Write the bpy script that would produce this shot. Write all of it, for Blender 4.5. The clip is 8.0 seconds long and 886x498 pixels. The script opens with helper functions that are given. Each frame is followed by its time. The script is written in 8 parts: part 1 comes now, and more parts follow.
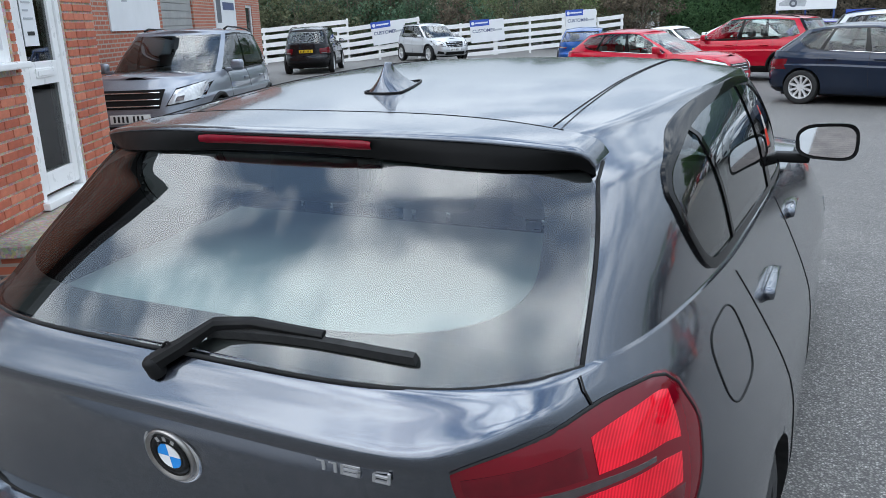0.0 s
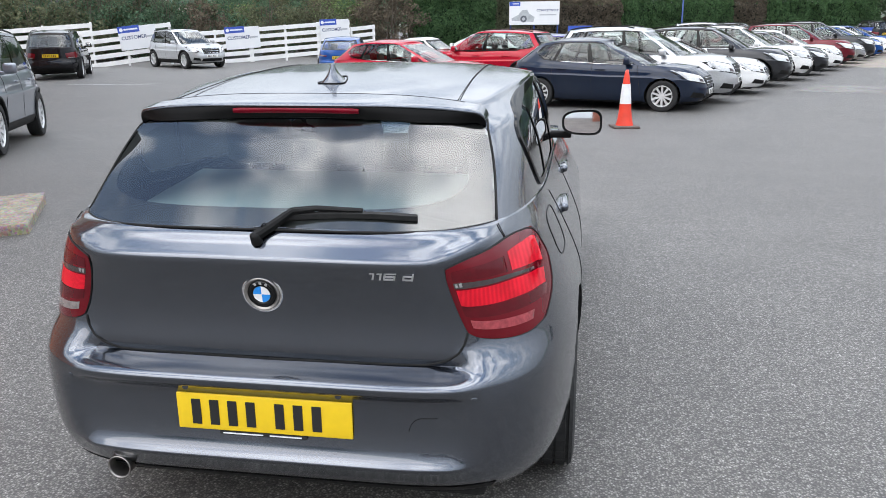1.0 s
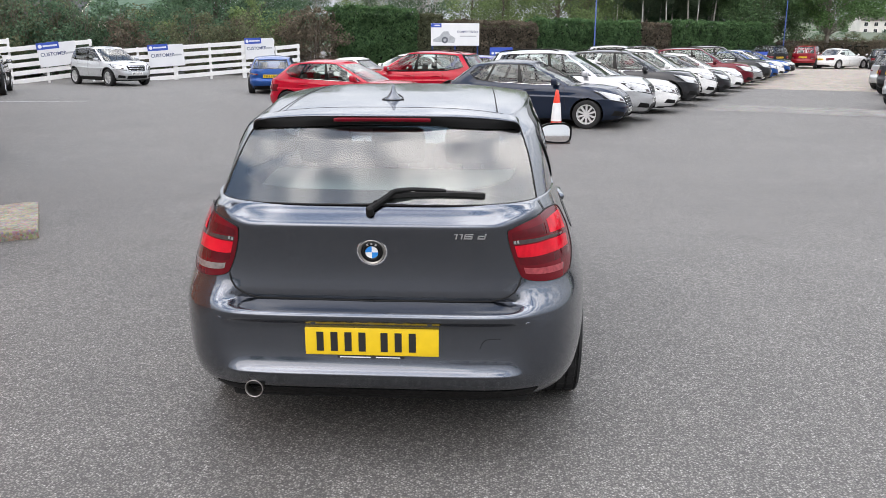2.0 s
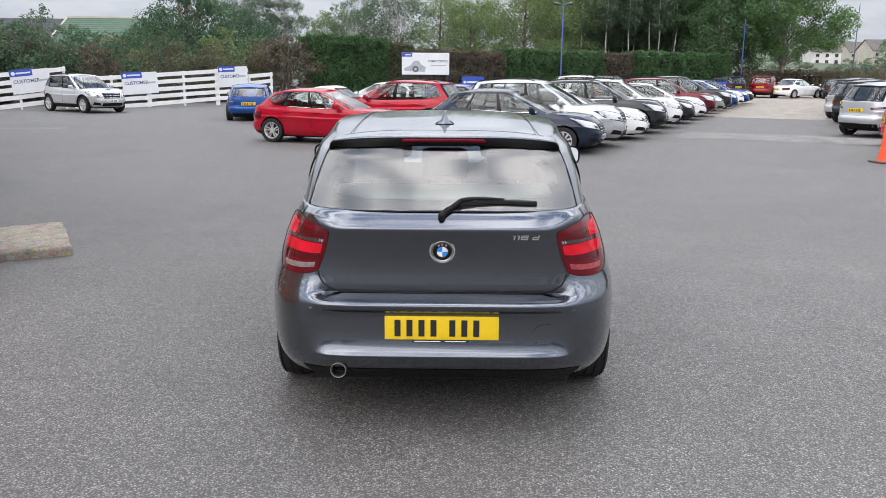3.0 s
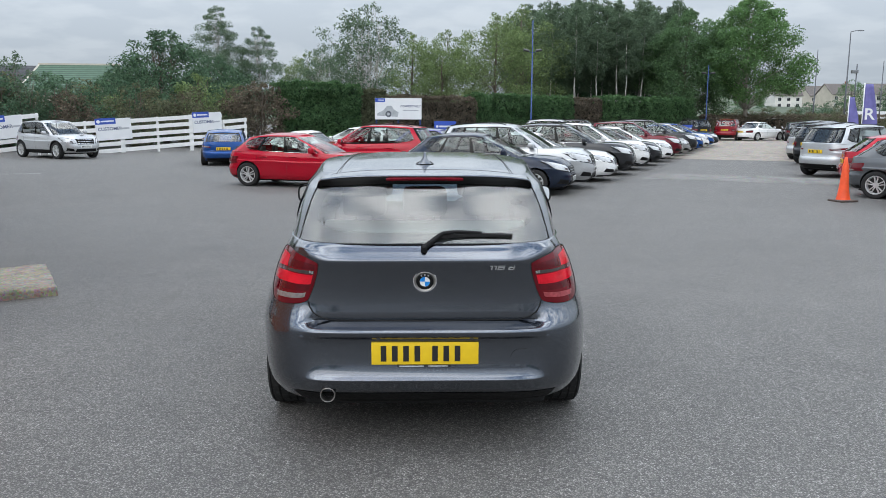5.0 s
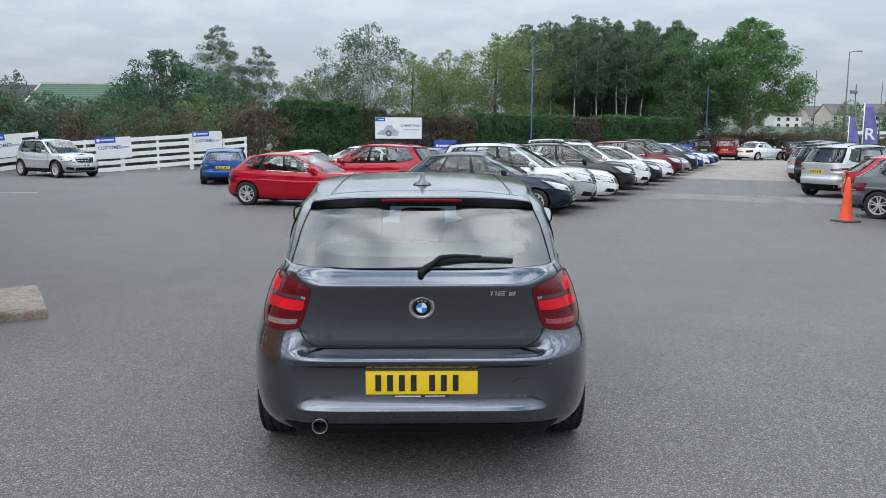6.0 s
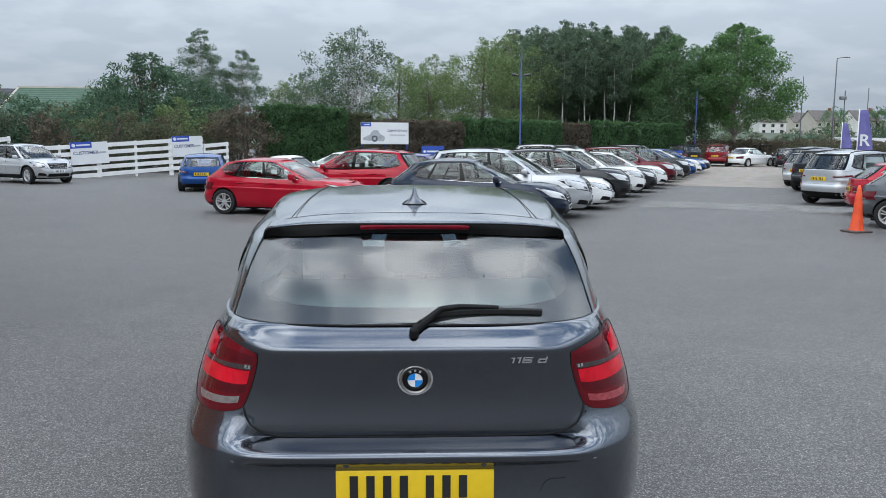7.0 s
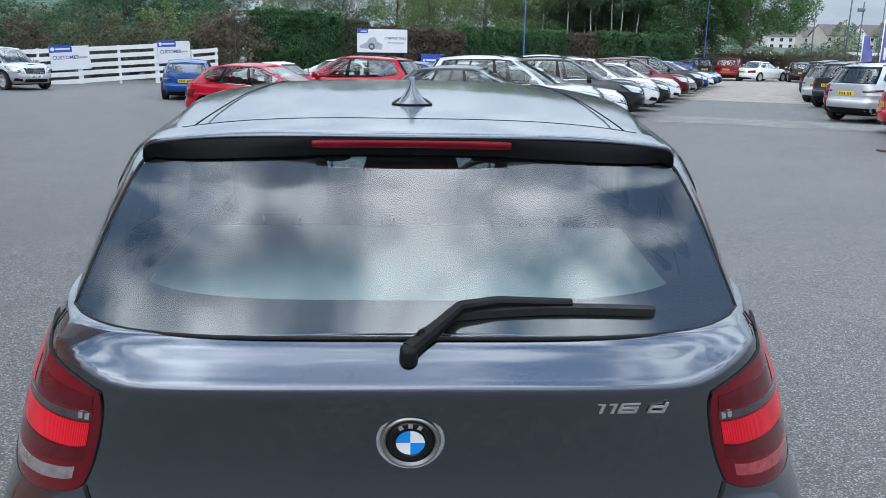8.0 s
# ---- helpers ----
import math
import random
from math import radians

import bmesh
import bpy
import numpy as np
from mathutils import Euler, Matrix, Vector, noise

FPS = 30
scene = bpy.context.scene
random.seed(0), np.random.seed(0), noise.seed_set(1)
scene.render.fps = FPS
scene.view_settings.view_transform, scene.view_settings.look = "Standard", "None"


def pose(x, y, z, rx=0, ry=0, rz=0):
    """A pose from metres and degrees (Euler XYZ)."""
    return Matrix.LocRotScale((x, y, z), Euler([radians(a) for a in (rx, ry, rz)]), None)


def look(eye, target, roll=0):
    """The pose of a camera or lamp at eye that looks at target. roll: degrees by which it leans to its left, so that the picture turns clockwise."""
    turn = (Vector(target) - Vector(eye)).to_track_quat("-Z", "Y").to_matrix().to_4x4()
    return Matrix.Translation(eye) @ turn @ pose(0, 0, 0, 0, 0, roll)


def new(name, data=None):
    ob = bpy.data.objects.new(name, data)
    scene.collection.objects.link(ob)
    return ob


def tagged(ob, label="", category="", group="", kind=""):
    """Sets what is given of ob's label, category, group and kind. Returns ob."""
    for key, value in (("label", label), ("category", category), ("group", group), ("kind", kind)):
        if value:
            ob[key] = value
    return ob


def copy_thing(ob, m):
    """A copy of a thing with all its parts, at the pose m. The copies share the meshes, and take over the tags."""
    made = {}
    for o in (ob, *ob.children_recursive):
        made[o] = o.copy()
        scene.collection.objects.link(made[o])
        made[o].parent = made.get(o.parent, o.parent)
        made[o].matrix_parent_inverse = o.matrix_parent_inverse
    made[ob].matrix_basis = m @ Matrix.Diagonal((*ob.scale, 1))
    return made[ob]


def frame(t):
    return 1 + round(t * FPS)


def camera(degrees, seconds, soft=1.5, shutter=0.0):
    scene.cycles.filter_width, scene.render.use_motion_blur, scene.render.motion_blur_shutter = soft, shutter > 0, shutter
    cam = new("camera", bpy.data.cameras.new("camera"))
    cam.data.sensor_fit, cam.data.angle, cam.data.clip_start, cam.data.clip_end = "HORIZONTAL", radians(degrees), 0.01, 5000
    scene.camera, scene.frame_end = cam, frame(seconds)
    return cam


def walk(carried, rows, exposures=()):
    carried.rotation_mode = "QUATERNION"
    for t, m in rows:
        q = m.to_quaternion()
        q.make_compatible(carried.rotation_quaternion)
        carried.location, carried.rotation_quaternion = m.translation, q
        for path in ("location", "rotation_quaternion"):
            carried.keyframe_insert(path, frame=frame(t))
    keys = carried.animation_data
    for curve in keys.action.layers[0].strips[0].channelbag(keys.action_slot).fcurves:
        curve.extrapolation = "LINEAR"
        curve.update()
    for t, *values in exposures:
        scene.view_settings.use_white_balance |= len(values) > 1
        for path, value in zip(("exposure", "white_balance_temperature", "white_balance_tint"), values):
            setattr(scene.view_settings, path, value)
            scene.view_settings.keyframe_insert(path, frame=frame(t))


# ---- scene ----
cam = camera(58.0, 8.0, 0.8)

PATH = [
    (0, (0.953, -0.751, 1.548), (0.074, 0.958, 0.996), -2.1),
    (0.5, (0.933, -1.348, 1.578), (0.373, 0.492, 1.03), -0.3),
    (1, (0.842, -1.91, 1.595), (0.529, -0.012, 1.048), -0.6),
    (1.5, (0.676, -2.403, 1.623), (0.514, -0.481, 1.092), -0.2),
    (2, (0.438, -2.847, 1.653), (0.329, -0.915, 1.149), 0.1),
    (3.5, (-0.022, -3.586, 1.674), (-0.003, -1.628, 1.271), 0.4),
    (4, (-0.013, -3.667, 1.671), (0.03, -1.702, 1.299), 0.3),
    (4.5, (-0.007, -3.717, 1.669), (0.038, -1.749, 1.319), 0.1),
    (6, (0.017, -3.553, 1.67), (0.061, -1.574, 1.385), 0.2),
    (6.5, (-0.026, -3.074, 1.697), (0.031, -1.092, 1.434), 0.2),
    (7, (-0.011, -2.469, 1.657), (0.067, -0.489, 1.386), 0.3),
    (7.5, (-0.031, -1.814, 1.599), (0.058, 0.158, 1.277), 0.4),
    (8, (-0.004, -1.162, 1.522), (0.08, 0.777, 1.041), 1.0),
]
walk(cam, [(t, look(eye, target, roll)) for t, eye, target, roll in PATH],
     ((0, 0.27, 6100, 10), (0.6, 0.45, 6250, 12), (1.2, 0.55, 6700, 14), (2.0, 0.51, 6850, 16), (3.4, 0.34, 6650, 15), (4.0, 0.21, 6550, 13), (4.7, 0.16, 6450, 11), (6.0, 0.12, 6350, 10), (6.5, 0.05, 6290, 10), (7.3, 0.00, 6150, 10), (8.0, 0.23, 5950, 10)))

# ---- light ----
world = bpy.data.worlds.new("overcast_sky")
scene.world = world
world.use_nodes = True
wt = world.node_tree
wt.nodes.clear()


def wnode(kind, **inputs):
    n = wt.nodes.new(kind)
    for k, v in inputs.items():
        n.inputs[k.replace("_", " ")].default_value = v
    return n


SUN_UP, SUN_ROUND = radians(33), radians(205)
sky = wnode("ShaderNodeTexSky")
sky.sky_type = 'NISHITA'
sky.sun_disc = False
sky.sun_elevation, sky.sun_rotation = SUN_UP, SUN_ROUND
coord = wnode("ShaderNodeTexCoord")
# one flat layer of cloud, met by the line of sight
squash = wnode("ShaderNodeVectorMath")
squash.operation = 'DIVIDE'
layer = wnode("ShaderNodeMath")
layer.operation = 'ADD'
layer.inputs[1].default_value = 0.22
flat = wnode("ShaderNodeCombineXYZ")
cloud = wnode("ShaderNodeTexNoise", Scale=3.6, Detail=4.5, Roughness=0.52, Distortion=0.6)
cover = wnode("ShaderNodeValToRGB")
cover.color_ramp.elements[0].position, cover.color_ramp.elements[0].color = 0.37, (0.22, 0.22, 0.22, 1)
cover.color_ramp.elements[1].position, cover.color_ramp.elements[1].color = 0.51, (1, 1, 1, 1)
# the broken layer closes up towards the horizon, where one looks along it
closing = wnode("ShaderNodeMapRange")
for key, val in (("From Min", 0.25), ("From Max", 0.85), ("To Min", 0.30), ("To Max", 0.0)):
    closing.inputs[key].default_value = val
thick = wnode("ShaderNodeMath")
tone_noise = wnode("ShaderNodeTexNoise", Scale=4.2, Detail=4.5, Roughness=0.52)
tone = wnode("ShaderNodeValToRGB")
tone.color_ramp.elements[0].position, tone.color_ramp.elements[0].color = 0.42, (0.16, 0.24, 0.37, 1)
tone.color_ramp.elements[1].position, tone.color_ramp.elements[1].color = 0.60, (1.40, 1.45, 1.46, 1)
# seen edge-on near the horizon the layer is even and grey
even = wnode("ShaderNodeMixRGB")
even.inputs[1].default_value = (0.67, 0.755, 0.835, 1)
relief = wnode("ShaderNodeMapRange")
for key, val in (("From Min", 0.15), ("From Max", 0.80), ("To Min", 0.07), ("To Max", 1.0)):
    relief.inputs[key].default_value = val
dim = wnode("ShaderNodeMixRGB", Fac=1.0)
dim.blend_type = 'MULTIPLY'
dim.inputs[2].default_value = (0.10, 0.10, 0.10, 1)
both = wnode("ShaderNodeMixRGB")
# an overcast sky is some three times as bright overhead as at the horizon
split = wnode("ShaderNodeSeparateXYZ")
lift = wnode("ShaderNodeMapRange")
for key, val in (("From Min", 0.05), ("From Max", 1.0), ("To Min", 0.65), ("To Max", 2.9)):
    lift.inputs[key].default_value = val
bright = wnode("ShaderNodeVectorMath")
bright.operation = 'SCALE'
back = wnode("ShaderNodeBackground", Strength=1.0)
out = wnode("ShaderNodeOutputWorld")
for a, b in ((coord.outputs["Generated"], squash.inputs[0]), (split.outputs["Z"], layer.inputs[0]), (layer.outputs[0], flat.inputs[0]), (layer.outputs[0], flat.inputs[1]), (layer.outputs[0], flat.inputs[2]), (flat.outputs[0], squash.inputs[1]), (squash.outputs[0], cloud.inputs["Vector"]),
             (squash.outputs[0], tone_noise.inputs["Vector"]), (cloud.outputs["Fac"], thick.inputs[0]), (closing.outputs[0], thick.inputs[1]), (thick.outputs[0], cover.inputs[0]), (split.outputs["Z"], closing.inputs["Value"]),
             (tone_noise.outputs["Fac"], tone.inputs[0]), (sky.outputs[0], dim.inputs[1]), (cover.outputs[0], both.inputs[0]),
             (dim.outputs[0], both.inputs[1]), (tone.outputs[0], even.inputs[2]), (split.outputs["Z"], relief.inputs["Value"]), (relief.outputs[0], even.inputs[0]), (even.outputs[0], both.inputs[2]), (coord.outputs["Generated"], split.inputs[0]), (split.outputs["Z"], lift.inputs["Value"]),
             (both.outputs[0], bright.inputs[0]), (lift.outputs[0], bright.inputs["Scale"]), (bright.outputs[0], back.inputs[0]),
             (back.outputs[0], out.inputs[0])):
    wt.links.new(a, b)

sun = new("sun", bpy.data.lights.new("sun", 'SUN'))
sun.data.energy, sun.data.angle, sun.data.color = 0.65, radians(48), (1.0, 0.96, 0.90)
sun.matrix_world = look((0, 0, 0), (-math.sin(SUN_ROUND) * math.cos(SUN_UP), -math.cos(SUN_ROUND) * math.cos(SUN_UP), -math.sin(SUN_UP)))

# ---- materials ----
class Nodes:
    """A node material being wired up."""

    def __init__(self, name):
        self.mat = bpy.data.materials.new(name)
        self.mat.use_nodes = True
        self.tree = self.mat.node_tree
        self.bsdf = self.tree.nodes["Principled BSDF"]
        self.space = None

    def node(self, kind, **inputs):
        n = self.tree.nodes.new(kind)
        for k, v in inputs.items():
            n.inputs[k.replace("_", " ")].default_value = v
        return n

    def link(self, a, b):
        self.tree.links.new(a, b)

    def coords(self):
        if self.space is None:
            self.space = self.node("ShaderNodeTexCoord").outputs["Object"]
        return self.space

    def noise(self, scale, detail=4.0, rough=0.55, stretch=None):
        n = self.node("ShaderNodeTexNoise", Scale=scale, Detail=detail, Roughness=rough)
        src = self.coords()
        if stretch:
            m = self.node("ShaderNodeMapping", Scale=stretch)
            self.link(src, m.inputs["Vector"])
            src = m.outputs[0]
        self.link(src, n.inputs["Vector"])
        return n.outputs["Fac"]

    def ramp(self, fac, *stops):
        r = self.node("ShaderNodeValToRGB")
        e = r.color_ramp.elements
        while len(e) < len(stops):
            e.new(0.5)
        for el, (p, c) in zip(e, stops):
            el.position, el.color = p, (*c, 1)
        self.link(fac, r.inputs[0])
        return r.outputs[0]

    def mix(self, fac, a, b, mode='MIX'):
        m = self.node("ShaderNodeMixRGB")
        m.blend_type = mode
        for i, v in ((0, fac), (1, a), (2, b)):
            if isinstance(v, (int, float)):
                m.inputs[i].default_value = v
            elif isinstance(v, tuple):
                m.inputs[i].default_value = (*v, 1)
            else:
                self.link(v, m.inputs[i])
        return m.outputs[0]

    def set(self, **inputs):
        for k, v in inputs.items():
            sock = self.bsdf.inputs[k.replace("_", " ")]
            if isinstance(v, tuple) and len(v) == 3:
                v = (*v, 1)
            if isinstance(v, (int, float, tuple)):
                sock.default_value = v
            else:
                self.link(v, sock)
        return self

    def bump(self, height, strength=0.3, distance=0.01):
        b = self.node("ShaderNodeBump", Strength=strength, Distance=distance)
        self.link(height, b.inputs["Height"])
        self.link(b.outputs[0], self.bsdf.inputs["Normal"])
        return self


def grey(v):
    return (v, v, v)


def scaled(c, k):
    return tuple(min(1.0, x * k) for x in c)


def paint(name, colour, metal=0.55, rough=0.34, dust=0.02, coat=1.42, sheen=0.02):
    m = Nodes(name)
    flake = m.ramp(m.noise(900.0, 1.0), (0.35, scaled(colour, 0.82)), (0.7, scaled(colour, 1.2)))
    film = m.ramp(m.noise(1.6, 2.0), (0.45, grey(0)), (0.8, grey(dust)))
    m.set(Base_Color=m.mix(film, flake, (0.35, 0.33, 0.30)), Metallic=metal, Roughness=rough)
    m.set(Specular_IOR_Level=0.0 if metal < 0.9 else 0.5, Coat_Weight=1.0, Coat_IOR=coat, Coat_Roughness=m.ramp(m.noise(2.0, 1.5), (0.4, grey(sheen)), (0.8, grey(sheen * 1.8))))
    return m.mat


def plain(name, colour, rough=0.5, metal=0.0, vary=0.15, scale=8.0, bump=0.0, coat=0.0, spec=0.5):
    m = Nodes(name)
    a = m.noise(scale, 6.0)
    col = m.ramp(a, (0.3, scaled(colour, 1 - vary)), (0.72, scaled(colour, 1 + vary)))
    m.set(Base_Color=col, Metallic=metal, Coat_Weight=coat, Specular_IOR_Level=0.0 if coat else spec)
    m.set(Roughness=m.ramp(m.noise(scale * 3), (0.3, grey(max(0.02, rough * 0.85))), (0.75, grey(min(1, rough * 1.15)))))
    if bump:
        m.bump(m.noise(scale * 12), bump, 0.004)
    return m.mat


def window_glass(name, tint, clear):
    """Clear or tinted pane: see-through, with a mirror gloss by Fresnel."""
    m = Nodes(name)
    see = m.node("ShaderNodeBsdfTransparent")
    see.inputs[0].default_value = (*tint, 1)
    gloss = m.node("ShaderNodeBsdfGlossy", Roughness=0.0)
    gloss.inputs[0].default_value = (1, 1, 1, 1)
    fres = m.node("ShaderNodeFresnel", IOR=clear)
    mixer = m.node("ShaderNodeMixShader")
    m.link(fres.outputs[0], mixer.inputs[0])
    m.link(see.outputs[0], mixer.inputs[1])
    m.link(gloss.outputs[0], mixer.inputs[2])
    m.tree.nodes.remove(m.bsdf)
    m.link(mixer.outputs[0], m.tree.nodes["Material Output"].inputs["Surface"])
    return m.mat


def make_asphalt():
    """Worn tarmac: chips of many greys in dark binder, with broad worn and stained patches."""
    m = Nodes("asphalt")
    chips = m.node("ShaderNodeTexVoronoi", Scale=112.0)
    m.link(m.coords(), chips.inputs["Vector"])
    pick = m.node("ShaderNodeSeparateXYZ")
    m.link(chips.outputs["Color"], pick.inputs[0])
    chip = m.ramp(pick.outputs["X"], (0.0, (0.102, 0.096, 0.089)), (0.45, (0.160, 0.152, 0.141)), (0.75, (0.210, 0.200, 0.186)), (0.93, (0.270, 0.258, 0.241)), (1.0, (0.370, 0.356, 0.336)))
    grit = m.noise(260.0, 2.0, 0.7)
    binder = m.ramp(chips.outputs["Distance"], (0.30, grey(0)), (0.62, grey(0.8)))
    base = m.mix(binder, chip, (0.046, 0.044, 0.042))
    clump = m.ramp(m.noise(26.0, 5.0, 0.75), (0.33, grey(0.30)), (0.66, grey(0.66)))
    base = m.mix(0.6, base, clump, 'OVERLAY')
    broad = m.mix(0.5, m.noise(0.25, 6.0, 0.6), m.noise(1.6, 6.0, 0.65))
    base = m.mix(0.8, base, m.ramp(broad, (0.35, grey(0.42)), (0.65, grey(0.60))), 'OVERLAY')
    base = m.mix(0.5, base, m.ramp(grit, (0.3, grey(0.35)), (0.7, grey(0.68))), 'OVERLAY')
    stain = m.ramp(m.noise(0.55, 3.0, 0.5), (0.60, grey(0)), (0.74, grey(0.30)))
    m.set(Base_Color=m.mix(stain, base, (0.07, 0.068, 0.066)), Roughness=m.ramp(grit, (0.2, grey(0.55)), (0.8, grey(0.80))))
    m.bump(m.mix(0.5, m.ramp(chips.outputs["Distance"], (0.0, grey(1)), (0.7, grey(0))), pick.outputs["Y"]), 0.55, 0.004)
    return m.mat


def make_concrete(name, colour):
    m = Nodes(name)
    big = m.ramp(m.noise(1.8, 8.0, 0.62), (0.28, scaled(colour, 0.62)), (0.5, colour), (0.78, scaled(colour, 1.25)))
    pits = m.noise(60.0, 3.0)
    chips = m.node("ShaderNodeTexVoronoi", Scale=55.0)
    m.link(m.coords(), chips.inputs["Vector"])
    big = m.mix(0.45, big, chips.outputs["Color"], 'SOFT_LIGHT')
    big = m.mix(0.6, big, m.ramp(m.noise(9.0, 6.0, 0.7), (0.35, grey(0.3)), (0.62, grey(0.6))), 'OVERLAY')
    m.set(Base_Color=m.mix(m.ramp(pits, (0.25, grey(0.6)), (0.4, grey(0))), big, scaled(colour, 0.35)), Roughness=0.9)
    m.bump(pits, 0.5, 0.006)
    return m.mat


def make_brick():
    m = Nodes("brick_clay")
    info = m.node("ShaderNodeObjectInfo")
    pick = m.ramp(info.outputs["Random"], (0.0, (0.34, 0.085, 0.045)), (0.5, (0.43, 0.125, 0.068)), (1.0, (0.52, 0.18, 0.105)))
    soot = m.ramp(m.noise(22.0, 6.0), (0.3, grey(0.45)), (0.7, grey(0.6)))
    m.set(Base_Color=m.mix(0.8, pick, soot, 'OVERLAY'), Roughness=0.88)
    m.bump(m.noise(140.0, 4.0), 0.6, 0.004)
    return m.mat


def make_far_brick():
    m = Nodes("brick_courses")
    tex = m.node("ShaderNodeTexBrick", Scale=1.0, Mortar_Size=0.012, Brick_Width=0.225, Row_Height=0.075)
    sep, mp, run = m.node("ShaderNodeSeparateXYZ"), m.node("ShaderNodeCombineXYZ"), m.node("ShaderNodeMath")
    m.link(m.coords(), sep.inputs[0])
    m.link(sep.outputs["X"], run.inputs[0])
    m.link(sep.outputs["Y"], run.inputs[1])
    m.link(run.outputs[0], mp.inputs["X"])
    m.link(sep.outputs["Z"], mp.inputs["Y"])
    m.link(mp.outputs[0], tex.inputs["Vector"])
    tex.inputs["Color1"].default_value = (0.34, 0.09, 0.05, 1)
    tex.inputs["Color2"].default_value = (0.42, 0.13, 0.07, 1)
    tex.inputs["Mortar"].default_value = (0.36, 0.30, 0.25, 1)
    m.set(Base_Color=m.mix(0.5, tex.outputs["Color"], m.ramp(m.noise(3.0, 6.0), (0.3, grey(0.4)), (0.7, grey(0.6))), 'OVERLAY'), Roughness=0.9)
    m.bump(tex.outputs["Fac"], 0.3, -0.008)
    return m.mat


def leaf_mat(name, dark, light, gloss=0.65):
    m = Nodes(name)
    geo = m.node("ShaderNodeNewGeometry")
    a = m.ramp(geo.outputs["Random Per Island"], (0.0, dark), (0.6, light), (1.0, scaled(light, 1.3)))
    b = m.mix(0.6, a, m.ramp(m.noise(0.5, 3.0), (0.3, grey(0.36)), (0.7, grey(0.62))), 'OVERLAY')
    b = m.mix(0.7, b, m.ramp(m.noise(1.9, 4.0), (0.32, grey(0.30)), (0.68, grey(0.70))), 'OVERLAY')
    m.set(Base_Color=b, Roughness=gloss, Specular_IOR_Level=0.12)
    # thin leaves let some light through
    thin = m.node("ShaderNodeBsdfTranslucent")
    m.link(m.mix(1.0, b, (1.55, 1.5, 1.3), 'MULTIPLY'), thin.inputs[0])
    mixer = m.node("ShaderNodeMixShader", Fac=0.46)
    m.link(m.bsdf.outputs[0], mixer.inputs[1])
    m.link(thin.outputs[0], mixer.inputs[2])
    m.link(mixer.outputs[0], m.tree.nodes["Material Output"].inputs["Surface"])
    return m.mat


def make_bark(name, a, b):
    m = Nodes(name)
    n = m.noise(3.0, 6.0, 0.7, (1, 1, 0.35))
    m.set(Base_Color=m.ramp(n, (0.35, a), (0.62, b)), Roughness=0.9)
    m.bump(m.noise(14.0, 5.0), 0.6, 0.02)
    return m.mat


def make_rooftile(name, a, b, course):
    m = Nodes(name)
    w = m.node("ShaderNodeTexWave", Scale=course, Distortion=0.4)
    w.bands_direction = 'Z'
    m.link(m.coords(), w.inputs["Vector"])
    m.set(Base_Color=m.mix(0.35, m.ramp(m.noise(2.0, 6.0), (0.3, a), (0.7, b)), w.outputs["Color"], 'OVERLAY'), Roughness=0.85)
    m.bump(w.outputs["Fac"], 0.5, 0.03)
    return m.mat


def ribbed_lens(name, dark, light):
    """A moulded lens with fine upright ribs behind clear plastic."""
    m = Nodes(name)
    w = m.node("ShaderNodeTexWave", Scale=95.0, Distortion=0.3)
    w.bands_direction = 'X'
    m.link(m.coords(), w.inputs["Vector"])
    glow = m.mix(0.5, w.outputs["Color"], m.ramp(m.noise(9.0, 3.0), (0.3, grey(0.0)), (0.7, grey(1.0))))
    m.set(Base_Color=m.ramp(glow, (0.2, dark), (0.8, light)), Roughness=0.2, Specular_IOR_Level=0.0, Coat_Weight=0.8)
    return m.mat


ASPHALT = make_asphalt()
CONCRETE = make_concrete("weathered_concrete", (0.295, 0.258, 0.205))
PALE_ROAD = make_concrete("worn_concrete_road", (0.280, 0.246, 0.208))
BRICK, FAR_BRICK = make_brick(), make_far_brick()
MORTAR = make_concrete("mortar", (0.50, 0.40, 0.33))
HERO_PAINT = paint("dark_grey_metallic_paint", (0.062, 0.074, 0.097), 1.0, 0.27, 0.002, 1.85, 0.075)
BLACK_GLOSS = plain("gloss_black_trim", grey(0.008), 0.12, coat=0.5)
BLACK_TRIM = plain("black_plastic", grey(0.009), 0.5, scale=20, spec=0.14)
LIP_BLACK = plain("matt_black_lip", grey(0.006), 0.4, scale=20, spec=0.08)
GAP = plain("panel_gap_black", grey(0.004), 0.9)
RUBBER = plain("tyre_rubber", grey(0.014), 0.8, scale=12, bump=0.3)
ALLOY = plain("silver_alloy", grey(0.66), 0.32, 0.35, 0.08, 14)
CHROME = plain("chrome", grey(0.85), 0.10, 1.0, 0.04)
LETTER_SILVER = plain("silver_lettering", grey(0.46), 0.22, 0.5, 0.05)
STEEL = plain("brushed_exhaust_steel", (0.36, 0.34, 0.32), 0.38, 1.0, 0.2, 30)
GLASS = window_glass("car_glass", (0.66, 0.72, 0.70), 1.60)
HERO_GLASS = window_glass("heated_rear_glass", (0.84, 0.94, 0.92), 1.88)
SIDE_GLASS = window_glass("door_glass", (0.42, 0.48, 0.47), 1.65)
MIRROR = plain("mirror_silver", grey(0.9), 0.02, 1.0, 0.01)
LAMP_RED = plain("red_lens", (0.12, 0.001, 0.006), 0.12, 0.0, 0.12, 5, coat=1.0)
LAMP_BRIGHT = ribbed_lens("bright_red_lens", (0.42, 0.003, 0.011), (0.78, 0.010, 0.028))
